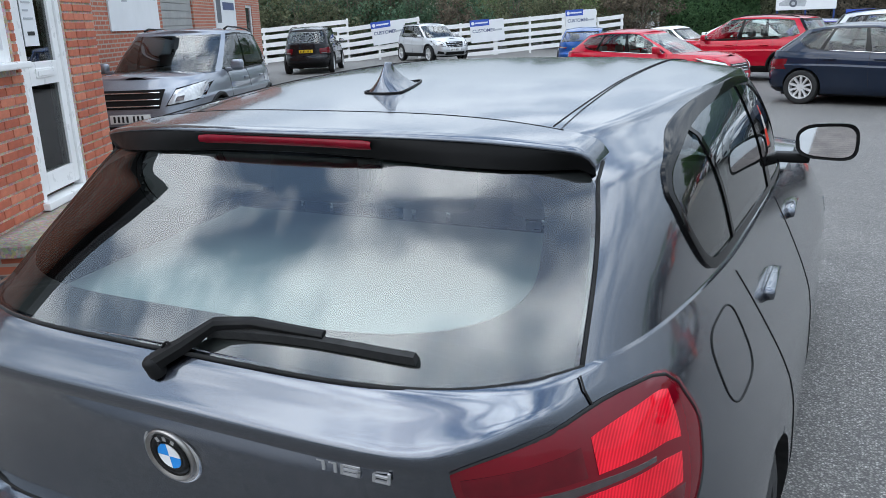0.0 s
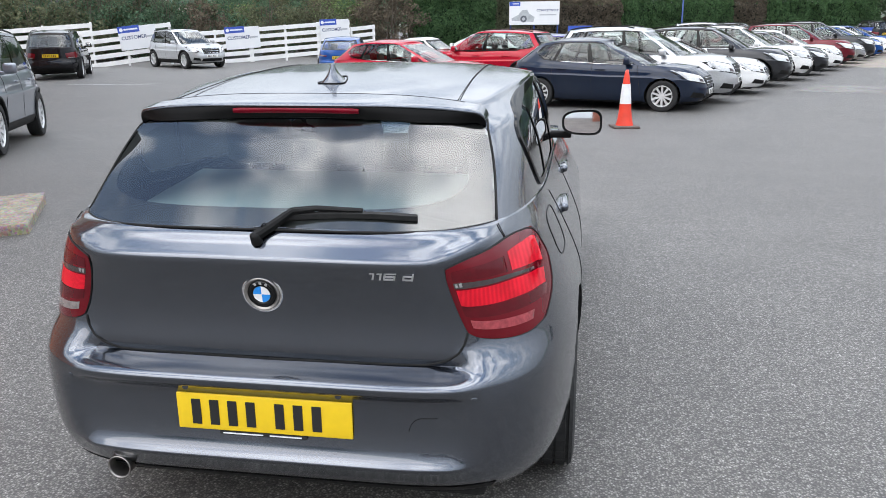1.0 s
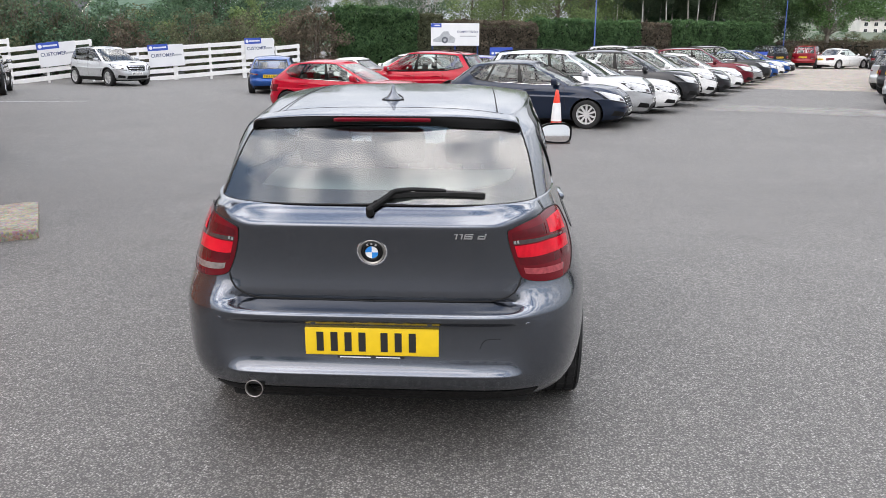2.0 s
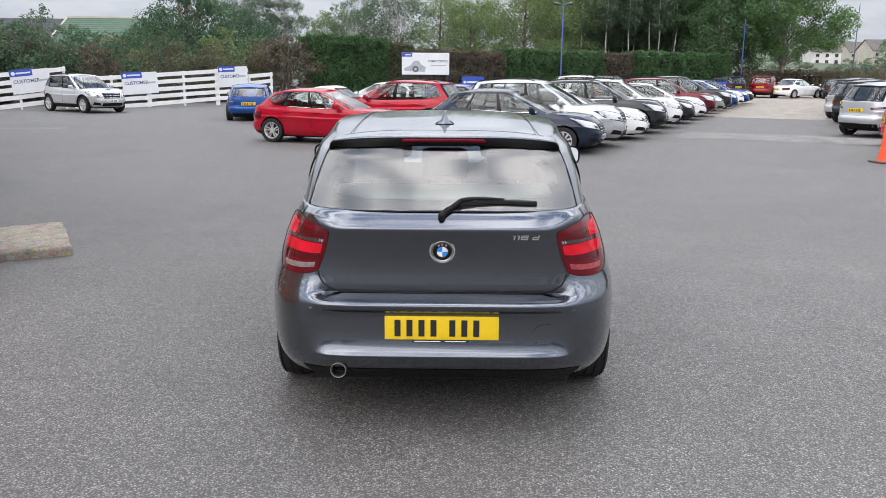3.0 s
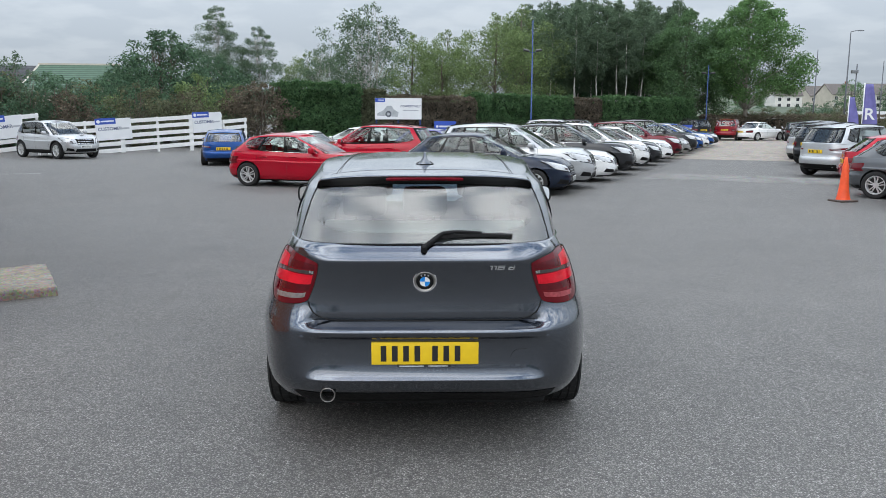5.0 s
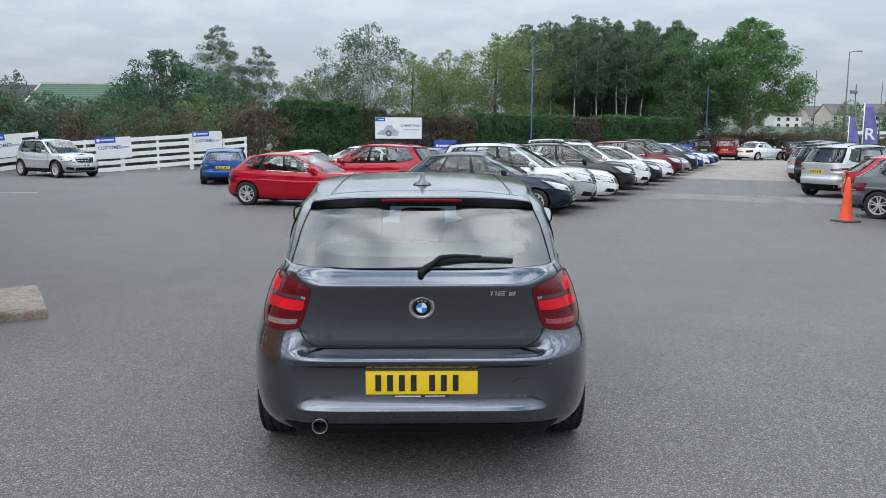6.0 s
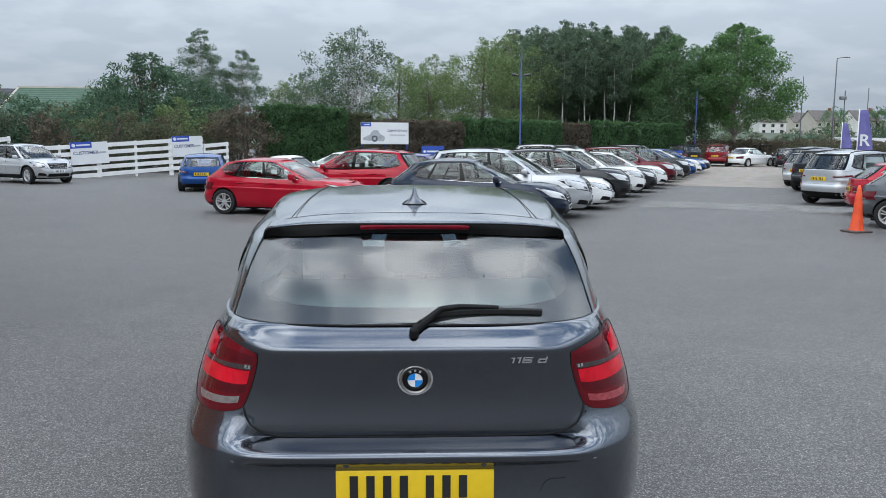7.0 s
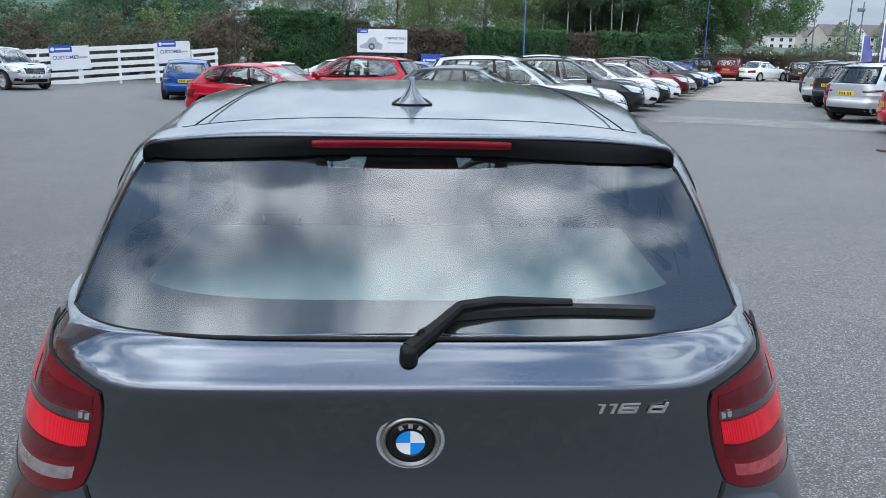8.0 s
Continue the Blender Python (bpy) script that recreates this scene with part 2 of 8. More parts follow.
LAMP_DARK = plain("dark_red_lens", (0.085, 0.001, 0.005), 0.12, 0.0, 0.15, 30, coat=1.0)
LAMP_CLEAR = plain("clear_lens_over_reflector", (0.30, 0.26, 0.25), 0.16, 0.4, 0.25, 60, coat=1.0)
LAMP_FOG = plain("pale_red_lens", (0.36, 0.06, 0.07), 0.16, 0.2, 0.3, 60, coat=1.0)
LAMP_SMOKE = plain("smoked_lens", (0.07, 0.055, 0.055), 0.12, 0.3, 0.2, 40, coat=1.0)
HEADLAMP = plain("headlamp_lens", (0.60, 0.61, 0.62), 0.12, 0.25, 0.25, 25, coat=1.0)
PLATE_YELLOW = plain("yellow_plate", (0.78, 0.52, 0.012), 0.35, 0.0, 0.04, 30)
PLATE_WHITE = plain("white_plate", (0.75, 0.75, 0.72), 0.35, 0.0, 0.04, 30)
INK = plain("black_print", grey(0.012), 0.5)
SHELF = plain("grey_shelf_carpet", (0.32, 0.38, 0.37), 0.95, 0.0, 0.10, 3.0)
SEAT = plain("grey_seat_cloth", (0.10, 0.115, 0.12), 0.9)
CABIN = plain("dark_cabin_plastic", grey(0.03), 0.7)
CREAM = plain("pale_cabin_trim", (0.42, 0.40, 0.36), 0.8)
WHITE_WOOD = plain("white_painted_timber", (0.78, 0.78, 0.76), 0.55, 0.0, 0.06, 3.0, 0.15)
WHITE_PVC = plain("white_pvc", (0.80, 0.80, 0.79), 0.3, 0.0, 0.04, 3.0)
SIGN_WHITE = plain("white_sign_board", (0.74, 0.75, 0.76), 0.45, 0.0, 0.04, 2.0)
SIGN_BLUE = plain("blue_sign_paint", (0.035, 0.085, 0.42), 0.4, 0.0, 0.08, 3.0)
SIGN_GREY = plain("grey_print", (0.40, 0.42, 0.44), 0.5)
SIGN_NAVY = plain("navy_print", (0.06, 0.08, 0.17), 0.5)
POLE_BLUE = plain("blue_pole_paint", (0.022, 0.055, 0.20), 0.4, 0.1, 0.12, 5.0)
POLE_GREY = plain("galvanised_steel", (0.10, 0.105, 0.115), 0.5, 0.5, 0.15, 5.0)
FLAG_BLUE = plain("violet_blue_flag_cloth", (0.15, 0.14, 0.36), 0.8, 0.0, 0.15, 4.0)
CONE_ORANGE = plain("orange_cone_plastic", (0.85, 0.095, 0.025), 0.5, 0.0, 0.12, 6.0)
CONE_RED = plain("red_cone_plastic", (0.72, 0.05, 0.022), 0.5, 0.0, 0.12, 6.0)
CONE_WHITE = plain("reflective_white_sleeve", (0.76, 0.76, 0.75), 0.4, 0.0, 0.1, 8.0)
BADGE_BLUE = plain("badge_blue", (0.02, 0.25, 0.70), 0.2, coat=1.0)
BADGE_WHITE = plain("badge_white", grey(0.8), 0.2, coat=1.0)
DARK_STEEL = plain("dark_steel_frame", grey(0.05), 0.5, 0.4)
DOOR_GREY = plain("grey_roller_door", (0.30, 0.30, 0.29), 0.5, 0.0, 0.1, 2.0)
POSTER_DARK = plain("dark_print", (0.10, 0.11, 0.13), 0.5)
BIRCH_BARK = make_bark("birch_bark", (0.16, 0.15, 0.13), (0.60, 0.58, 0.54))
PALE_BARK = make_bark("grey_bark", (0.14, 0.125, 0.105), (0.30, 0.275, 0.235))
BROWN_BARK = make_bark("brown_bark", (0.06, 0.045, 0.035), (0.16, 0.13, 0.10))
LEAF_DARK = leaf_mat("dark_green_leaves", (0.042, 0.078, 0.051), (0.082, 0.138, 0.087))
LEAF_WOOD = leaf_mat("woodland_leaves", (0.070, 0.105, 0.074), (0.126, 0.178, 0.120))
LEAF_MID = leaf_mat("green_leaves", (0.060, 0.108, 0.058), (0.112, 0.190, 0.094))
LEAF_LIGHT = leaf_mat("light_green_leaves", (0.060, 0.116, 0.050), (0.116, 0.208, 0.084))
LEAF_BIRCH = leaf_mat("birch_leaves", (0.064, 0.098, 0.068), (0.108, 0.158, 0.104))
LEAF_BROWN = leaf_mat("brown_hedge_leaves", (0.074, 0.064, 0.052), (0.136, 0.114, 0.088))
LEAF_HEDGE = leaf_mat("conifer_hedge_leaves", (0.036, 0.078, 0.038), (0.084, 0.156, 0.068))
LEAF_YELLOW = leaf_mat("yellow_green_leaves", (0.088, 0.126, 0.058), (0.150, 0.206, 0.092))
LEAF_OLIVE = leaf_mat("olive_brown_leaves", (0.062, 0.072, 0.044), (0.118, 0.126, 0.078))
# near-black colour that paints the shade deep inside the hedges
SHADE_CORE = plain("inner_shade", (0.012, 0.016, 0.008), 0.95, 0.0, 0.4, 2.0)
ROOF_GREEN = make_rooftile("green_roof_sheet", (0.045, 0.085, 0.055), (0.065, 0.115, 0.075), 1.6)
ROOF_TILE = make_rooftile("grey_brown_roof_tiles", (0.10, 0.088, 0.082), (0.17, 0.148, 0.135), 3.0)
ROOF_DARK = make_rooftile("dark_roof_felt", (0.03, 0.032, 0.035), (0.05, 0.05, 0.055), 2.0)
RENDER_WALL = plain("cream_render", (0.50, 0.46, 0.39), 0.85, 0.0, 0.12, 0.6, 0.2)
RENDER_WHITE = plain("white_render", (0.72, 0.70, 0.66), 0.85, 0.0, 0.1, 0.6, 0.2)
HOUSE_GLASS = plain("dark_house_window", (0.03, 0.035, 0.04), 0.08)
FAR_GREEN = plain("distant_hill_grass", (0.07, 0.09, 0.055), 0.95, 0.0, 0.3, 0.03)
CHIMNEY_BRICK = plain("chimney_brick", (0.28, 0.09, 0.055), 0.9, 0.0, 0.25, 6.0)
LINE_WHITE = plain("worn_white_line", (0.50, 0.50, 0.48), 0.8, 0.0, 0.4, 9.0)
CLOUDY_LAMP = plain("lamp_housing", (0.20, 0.21, 0.22), 0.4, 0.3)

# ---- building helpers ----
def part(name, bm, material, parent, label="", smooth=True):
    """Links a bmesh as one mesh object under a thing or a part (or on its own)."""
    me = bpy.data.meshes.new(name)
    bm.to_mesh(me)
    bm.free()
    return part_of(name, me, material, parent, label, smooth)


def part_of(name, me, material, parent, label="", smooth=True):
    if len(me.materials) == 0:
        me.materials.append(material)
    if smooth:
        me.shade_smooth()
    ob = new(name, me)
    if parent is not None:
        ob.parent = parent
    if me.materials[0] is not material:
        ob.material_slots[0].link = 'OBJECT'
        ob.material_slots[0].material = material
    return tagged(ob, label)


def thing(name, m, label, category, group="", kind=""):
    ob = new(name)
    ob.empty_display_size = 0.2
    ob.matrix_world = m
    return tagged(ob, label, category, group, kind)


def sharp(bm, degrees=35):
    for e in bm.edges:
        if len(e.link_faces) == 2 and e.calc_face_angle(0) > radians(degrees):
            e.smooth = False
    return bm


def box(bm, lo, hi, m=None, bevel=0.0):
    vs = bmesh.ops.create_cube(bm, size=1.0)["verts"]
    size = [b - a for a, b in zip(lo, hi)]
    mid = [(a + b) / 2 for a, b in zip(lo, hi)]
    for v in vs:
        v.co = Vector(mid) + Vector((v.co.x * size[0], v.co.y * size[1], v.co.z * size[2]))
    if bevel:
        es = list({e for v in vs for e in v.link_edges})
        r = bmesh.ops.bevel(bm, geom=es, offset=bevel, segments=2, profile=0.6, affect='EDGES')
        vs = list({v for f in r["faces"] for v in f.verts} | {v for v in vs if v.is_valid})
    if m is not None:
        for v in vs:
            v.co = m @ v.co
    return vs


def boxed(lo, hi, bevel=0.0, m=None):
    bm = bmesh.new()
    box(bm, lo, hi, m, bevel)
    return bm


def tube(bm, pts, radii, sides=8, caps=True):
    """A tapered tube along points."""
    pts = [Vector(p) for p in pts]
    rings = []
    for i, p in enumerate(pts):
        d = (pts[min(i + 1, len(pts) - 1)] - pts[max(i - 1, 0)]).normalized()
        a = d.orthogonal().normalized()
        if abs(d.z) < 0.9:
            a = d.cross(Vector((0, 0, 1))).normalized()
        b = d.cross(a)
        r = radii[i] if isinstance(radii, (list, tuple)) else radii
        rings.append([bm.verts.new(p + a * (r * math.cos(k * math.tau / sides)) + b * (r * math.sin(k * math.tau / sides))) for k in range(sides)])
    for r0, r1 in zip(rings, rings[1:]):
        for k in range(sides):
            bm.faces.new((r0[k], r0[(k + 1) % sides], r1[(k + 1) % sides], r1[k]))
    if caps:
        bm.faces.new(rings[0][::-1])
        bm.faces.new(rings[-1])
    return bm


def lathe(bm, profile, axis='Z', sides=32, m=None):
    """Spins (radius, height) pairs round an axis."""
    rings = []
    for r, h in profile:
        ring = []
        for k in range(sides):
            c, s = r * math.cos(k * math.tau / sides), r * math.sin(k * math.tau / sides)
            co = Vector((c, s, h)) if axis == 'Z' else Vector((h, c, s)) if axis == 'X' else Vector((s, h, c))
            ring.append(bm.verts.new(m @ co if m is not None else co))
        rings.append(ring)
    for a, b in zip(rings, rings[1:]):
        for k in range(sides):
            bm.faces.new((a[k], a[(k + 1) % sides], b[(k + 1) % sides], b[k]))
    return bm


def grid_faces(bm, rows, close=False):
    for a, b in zip(rows, rows[1:]):
        n = len(a)
        for k in range(n if close else n - 1):
            q = (a[k], a[(k + 1) % n], b[(k + 1) % n], b[k])
            if len(set(q)) == 4:
                bm.faces.new(q)


def curve_of(*pts):
    """A monotone smooth curve through (t, value) pairs."""
    t = np.array([p[0] for p in pts], float)
    v = np.array([p[1] for p in pts], float)
    h, d = np.diff(t), np.diff(v) / np.diff(t)
    m = np.zeros(len(t))
    m[0], m[-1] = d[0], d[-1]
    for i in range(1, len(t) - 1):
        if d[i - 1] * d[i] > 0:
            w1, w2 = 2 * h[i] + h[i - 1], h[i] + 2 * h[i - 1]
            m[i] = (w1 + w2) / (w1 / d[i - 1] + w2 / d[i])

    def f(x):
        x = min(max(x, t[0]), t[-1])
        i = min(int(np.searchsorted(t, x, side="right")) - 1, len(h) - 1)
        i = max(i, 0)
        s = (x - t[i]) / h[i]
        return float((1 + 2 * s) * (1 - s) ** 2 * v[i] + s * (1 - s) ** 2 * h[i] * m[i] + s * s * (3 - 2 * s) * v[i + 1] + s * s * (s - 1) * h[i] * m[i + 1])
    return f


def plan_loop(power, half_w, half_l, count):
    """Points (cx, cy) in -1..1 round a rounded rectangle, evenly spaced, from the middle of the back round the right side."""
    th = np.linspace(0, math.pi, 2001)
    cx = np.abs(np.sin(th)) ** (2 / power)
    cy = -np.sign(np.cos(th)) * np.abs(np.cos(th)) ** (2 / power)
    step = np.hypot(np.diff(cx * half_w), np.diff(cy * half_l))
    run = np.concatenate([[0], np.cumsum(step)])
    at = np.linspace(0, run[-1], count // 2 + 1)
    half = [(float(np.interp(a, run, cx)), float(np.interp(a, run, cy))) for a in at]
    return half + [(-x, y) for x, y in half[-2:0:-1]]


def text_mesh(words, size, depth=0.0, align='CENTER', shear=0.0, spacing=1.0):
    cu = bpy.data.curves.new("lettering", 'FONT')
    cu.body, cu.size, cu.align_x, cu.align_y, cu.extrude, cu.shear = words, size, align, 'CENTER', depth, shear
    cu.space_character = spacing
    cu.offset = 0.0006 if depth > 0.002 else 0.018 * size
    ob = bpy.data.objects.new("lettering", cu)
    scene.collection.objects.link(ob)
    bpy.context.view_layer.update()
    me = bpy.data.meshes.new_from_object(ob.evaluated_get(bpy.context.evaluated_depsgraph_get()))
    bpy.data.objects.remove(ob)
    bpy.data.curves.remove(cu)
    return me


def ground_z(x, y):
    s = min(max((y - 3.0) / 11.0, 0.0), 1.0)
    return -0.25 * s * s * (3 - 2 * s)


def frame_from(origin, heading):
    """A pose on the ground: heading in degrees of the thing's own +y, anticlockwise from world +y."""
    x, y = origin
    slope = math.degrees(math.atan2(ground_z(x - math.sin(radians(heading)), y + math.cos(radians(heading))) - ground_z(x + math.sin(radians(heading)), y - math.cos(radians(heading))), 2.0))
    return Matrix.Translation((x, y, ground_z(x, y))) @ pose(0, 0, 0, 0, 0, heading) @ pose(0, 0, 0, slope, 0, 0)

# ---- setting: ground, road patches, building ----
def sheet(name, xs, ys, lift, material, label, rough_edge=0.0):
    bm = bmesh.new()
    rows = []
    rng = random.Random(len(xs) * 7 + len(ys))
    for j, y in enumerate(ys):
        row = []
        for i, x in enumerate(xs):
            edge = rough_edge if i in (0, len(xs) - 1) or j in (0, len(ys) - 1) else 0
            px, py = x + rng.uniform(-edge, edge), y + rng.uniform(-edge, edge)
            row.append(bm.verts.new((px, py, ground_z(px, py) + lift)))
        rows.append(row)
    grid_faces(bm, rows)
    return tagged(part(name, bm, material, None), label, name.split("_")[-1], kind="structure")


far = [4000, 1200, 400, 150, 90]
GX = [-v for v in far] + [float(v) for v in np.arange(-60, 61, 2.0)] + far[::-1]
GY = [-v for v in far] + [float(v) for v in np.arange(-40, 81, 1.0)] + far[::-1]
sheet("ground", GX, GY, 0.0, ASPHALT, "worn dark grey asphalt of a sales forecourt")
ROW = Vector((0.43, 0.903, 0))
ACROSS = Vector((0.903, -0.43, 0))


def slanted(name, start, along, wide, lift, material, label):
    """A worn strip of other surfacing across the aisle."""
    bm = bmesh.new()
    rng = random.Random(int(start[1] * 10))
    n = 24
    rows = []
    for j in range(7):
        row = []
        for i in range(n + 1):
            p = Vector((*start, 0)) + ACROSS * (wide * i / n) + ROW * (along * j / 6)
            if j in (0, 6):
                p += ROW * rng.uniform(-0.10, 0.10)
            row.append(bm.verts.new((p.x, p.y, ground_z(p.x, p.y) + lift)))
        rows.append(row)
    grid_faces(bm, rows)
    return tagged(part(name, bm, material, None), label, "pavement", kind="structure")


slanted("pavement", (9.5, 32.5), 60.0, 12.5, 0.006, PALE_ROAD, "pale worn concrete of the far aisle")
slanted("pavement", (6.6, 20.6), 2.6, 12.0, 0.006, make_concrete("worn_pale_asphalt", (0.185, 0.178, 0.165)), "pale resurfaced strip across the aisle")
bm = bmesh.new()
for i in range(7):
    x = -15.4 + i * 0.42
    vs = [bm.verts.new((x + dx, 22.1 + 0.06 * i + dy, -0.246)) for dx, dy in ((0, 0), (0.40, 0.05), (0.38, 0.14), (-0.02, 0.09))]
    bm.faces.new(vs)
tagged(part("line", bm, LINE_WHITE, None, smooth=False), "worn white painted line on asphalt", "line", kind="structure")

# the brick building: its walls run along WALL_U, its outside looks along WALL_N
WALL_TURN = 29.3
SITE = pose(0, 0, 0, 0, 0, WALL_TURN)      # local x = outwards, y = along the wall
DOOR0, DOOR1, CORNER, FACE, DEEP = 5.12, 5.98, 6.72, -2.40, -4.5
SILL_Z, DOOR_TOP, WALL_TOP = 0.28, 2.36, 4.8


def wall(name, blocks, material, label):
    bm = bmesh.new()
    for lo, hi in blocks:
        box(bm, lo, hi)
    ob = part(name, bm, material, None, smooth=False)
    ob.matrix_world = SITE
    return tagged(ob, label, "wall", kind="structure")


T = 0.30
END, SOUTH = 3.8, 3.3
WIN0, WIN1, WINZ0, WINZ1 = 4.0, 5.02, 1.36, 2.36
# masonry core, set back behind the facing bricks
wall_front = wall("wall_front", [((FACE - T, END, -0.3), (FACE - 0.012, WIN0, WALL_TOP)), ((FACE - T, WIN0, -0.3), (FACE - 0.012, DOOR0, WINZ0)),
                                 ((FACE - T, WIN1, WINZ0), (FACE - 0.012, DOOR0, WALL_TOP)), ((FACE - T, WIN0, WINZ1), (FACE - 0.012, WIN1, WALL_TOP)),
                                 ((FACE - T, DOOR0, DOOR_TOP), (FACE - 0.012, DOOR1, WALL_TOP)), ((FACE - T, DOOR0, -0.3), (FACE - 0.012, DOOR1, SILL_Z - 0.06)),
                                 ((FACE - T, DOOR1, -0.3), (FACE - 0.012, CORNER, WALL_TOP))], MORTAR, "red brick wall with pale mortar")
wall("wall_south", [((FACE - T, SOUTH, -0.3), (FACE, END, WALL_TOP))], FAR_BRICK, "red brick wall beyond the window")
wall("wall_return", [((DEEP - T, CORNER - T, -0.4), (FACE - T, CORNER, WALL_TOP))], FAR_BRICK, "red brick return wall at the corner")
wall("wall_recess", [((DEEP - T, CORNER, -0.5), (DEEP, 16.2, WALL_TOP)), ((DEEP - T, 16.2, 2.9), (DEEP, 18.8, WALL_TOP)), ((DEEP - T, 18.8, -0.5), (DEEP, 25.3, WALL_TOP)),
                     ((DEEP - T, 25.3, -0.5), (DEEP, 26.4, 0.9)), ((DEEP - T, 25.3, 2.2), (DEEP, 26.4, WALL_TOP)), ((DEEP - T, 26.4, -0.5), (DEEP, 27.8, WALL_TOP))],
     FAR_BRICK, "long red brick wall with posters")
wall("wall_gable", [((-14.0, 27.5, -0.5), (DEEP - T, 27.8, WALL_TOP))], FAR_BRICK, "red brick end wall")
wall("wall_rear", [((-14.0, SOUTH, -0.5), (-13.7, 27.5, WALL_TOP))], FAR_BRICK, "red brick back wall")
wall("wall_side", [((-13.7, SOUTH, -0.5), (FACE - T, SOUTH + T, WALL_TOP))], FAR_BRICK, "red brick side wall")
bm = bmesh.new()
box(bm, (-14.2, SOUTH - 0.2, WALL_TOP), (FACE + 0.2, CORNER + 0.2, WALL_TOP + 0.25))
box(bm, (-14.2, CORNER + 0.2, WALL_TOP), (DEEP + 0.2, 28.0, WALL_TOP + 0.25))
roof = part("roof", bm, ROOF_DARK, None, smooth=False)
roof.matrix_world = SITE
tagged(roof, "flat dark felt roof of the brick building", "roof", kind="structure")
bm = boxed((-13.7, SOUTH + T, -0.35), (FACE - T, CORNER - T, -0.30))
fl = part("floor", bm, CONCRETE, None, smooth=False)
fl.matrix_world = SITE
tagged(fl, "bare floor inside the brick building", "floor", kind="structure")

# the white door in its frame
door = thing("door_1", SITE, "white plastic door with two dark glazed panels", "door", kind="structure")
bm = bmesh.new()
f = 0.07
for lo, hi in (((DOOR0, SILL_Z), (DOOR0 + f, DOOR_TOP)), ((DOOR1 - f, SILL_Z), (DOOR1, DOOR_TOP)), ((DOOR0 + f, DOOR_TOP - f), (DOOR1 - f, DOOR_TOP))):
    box(bm, (FACE - 0.09, lo[0], lo[1]), (FACE - 0.01, hi[0], hi[1]), None, 0.006)
part("door_frame", bm, WHITE_PVC, door, "white door frame", False)
bm = bmesh.new()
a, b, c, d = DOOR0 + f + 0.004, DOOR1 - f - 0.004, SILL_Z + 0.04, DOOR_TOP - f - 0.004
for lo, hi in (((a, c), (a + 0.10, d)), ((b - 0.10, c), (b, d)), ((a + 0.10, c), (b - 0.10, c + 0.16)), ((a + 0.10, 1.16), (b - 0.10, 1.34)), ((a + 0.10, d - 0.12), (b - 0.10, d))):
    box(bm, (FACE - 0.08, lo[0], lo[1]), (FACE - 0.03, hi[0], hi[1]), None, 0.006)
leaf = part("door_leaf", bm, WHITE_PVC, door, "white door leaf", False)
for z0, z1 in ((c + 0.16, 1.16), (1.34, d - 0.12)):
    part("pane", boxed((FACE - 0.064, a + 0.10, z0), (FACE - 0.052, b - 0.10, z1)), window_glass("door_pane", (0.30, 0.33, 0.31), 1.6), leaf, smooth=False)
bm = bmesh.new()
box(bm, (FACE - 0.03, DOOR0 + 0.27, 1.215), (FACE - 0.018, DOOR0 + 0.59, 1.29), None, 0.006)
box(bm, (FACE - 0.018, DOOR0 + 0.29, 1.23), (FACE - 0.012, DOOR0 + 0.57, 1.275), None, 0.004)
part("letter_plate", bm, WHITE_PVC, leaf, "white letter plate", False)
part("threshold", boxed((FACE - 0.10, DOOR0 - 0.04, SILL_Z - 0.06), (FACE + 0.05, DOOR1 + 0.04, SILL_Z), 0.01), WHITE_PVC, door, "white door sill", False)
notice = part("notice", boxed((FACE - 0.052, a + 0.16, 1.46), (FACE - 0.047, a + 0.40, 1.98)), SIGN_WHITE, None, smooth=False)
notice.matrix_world = SITE
tagged(notice, "white paper notice behind the door glass", "notice")
for i in range(5):
    part("dark_bar", boxed((FACE - 0.0465, a + 0.19, 1.90 - i * 0.06), (FACE - 0.0445, a + 0.19 + (0.17, 0.12, 0.15, 0.10, 0.16)[i], 1.915 - i * 0.06)), SIGN_GREY, notice, smooth=False)
part("arrow", boxed((FACE - 0.0465, a + 0.22, 1.54), (FACE - 0.0445, a + 0.34, 1.57)), INK, notice, smooth=False)
# window beside it
win = thing("window_1", SITE, "white framed window with projecting sill", "window", kind="structure")
bm = bmesh.new()
for lo, hi in (((WIN0, WINZ0), (WIN0 + 0.09, WINZ1)), ((WIN1 - 0.09, WINZ0), (WIN1, WINZ1)), ((WIN0 + 0.09, WINZ1 - 0.08), (WIN1 - 0.09, WINZ1)), ((WIN0 + 0.09, WINZ0), (WIN1 - 0.09, WINZ0 + 0.09)), ((4.5, WINZ0 + 0.09), (4.58, WINZ1 - 0.08))):
    box(bm, (FACE - 0.09, lo[0], lo[1]), (FACE - 0.02, hi[0], hi[1]), None, 0.006)
part("window_frame", bm, WHITE_PVC, win, smooth=False)
for q0, q1 in ((WIN0 + 0.09, 4.50), (4.58, WIN1 - 0.09)):
    part("pane", boxed((FACE - 0.062, q0, WINZ0 + 0.09), (FACE - 0.05, q1, WINZ1 - 0.08)), window_glass("house_pane", (0.30, 0.33, 0.31), 1.6), win, smooth=False)
part("window_sill", boxed((FACE - 0.05, WIN0 - 0.08, WINZ0 - 0.05), (FACE + 0.10, WIN1 + 0.06, WINZ0), 0.012), WHITE_PVC, win, smooth=False)

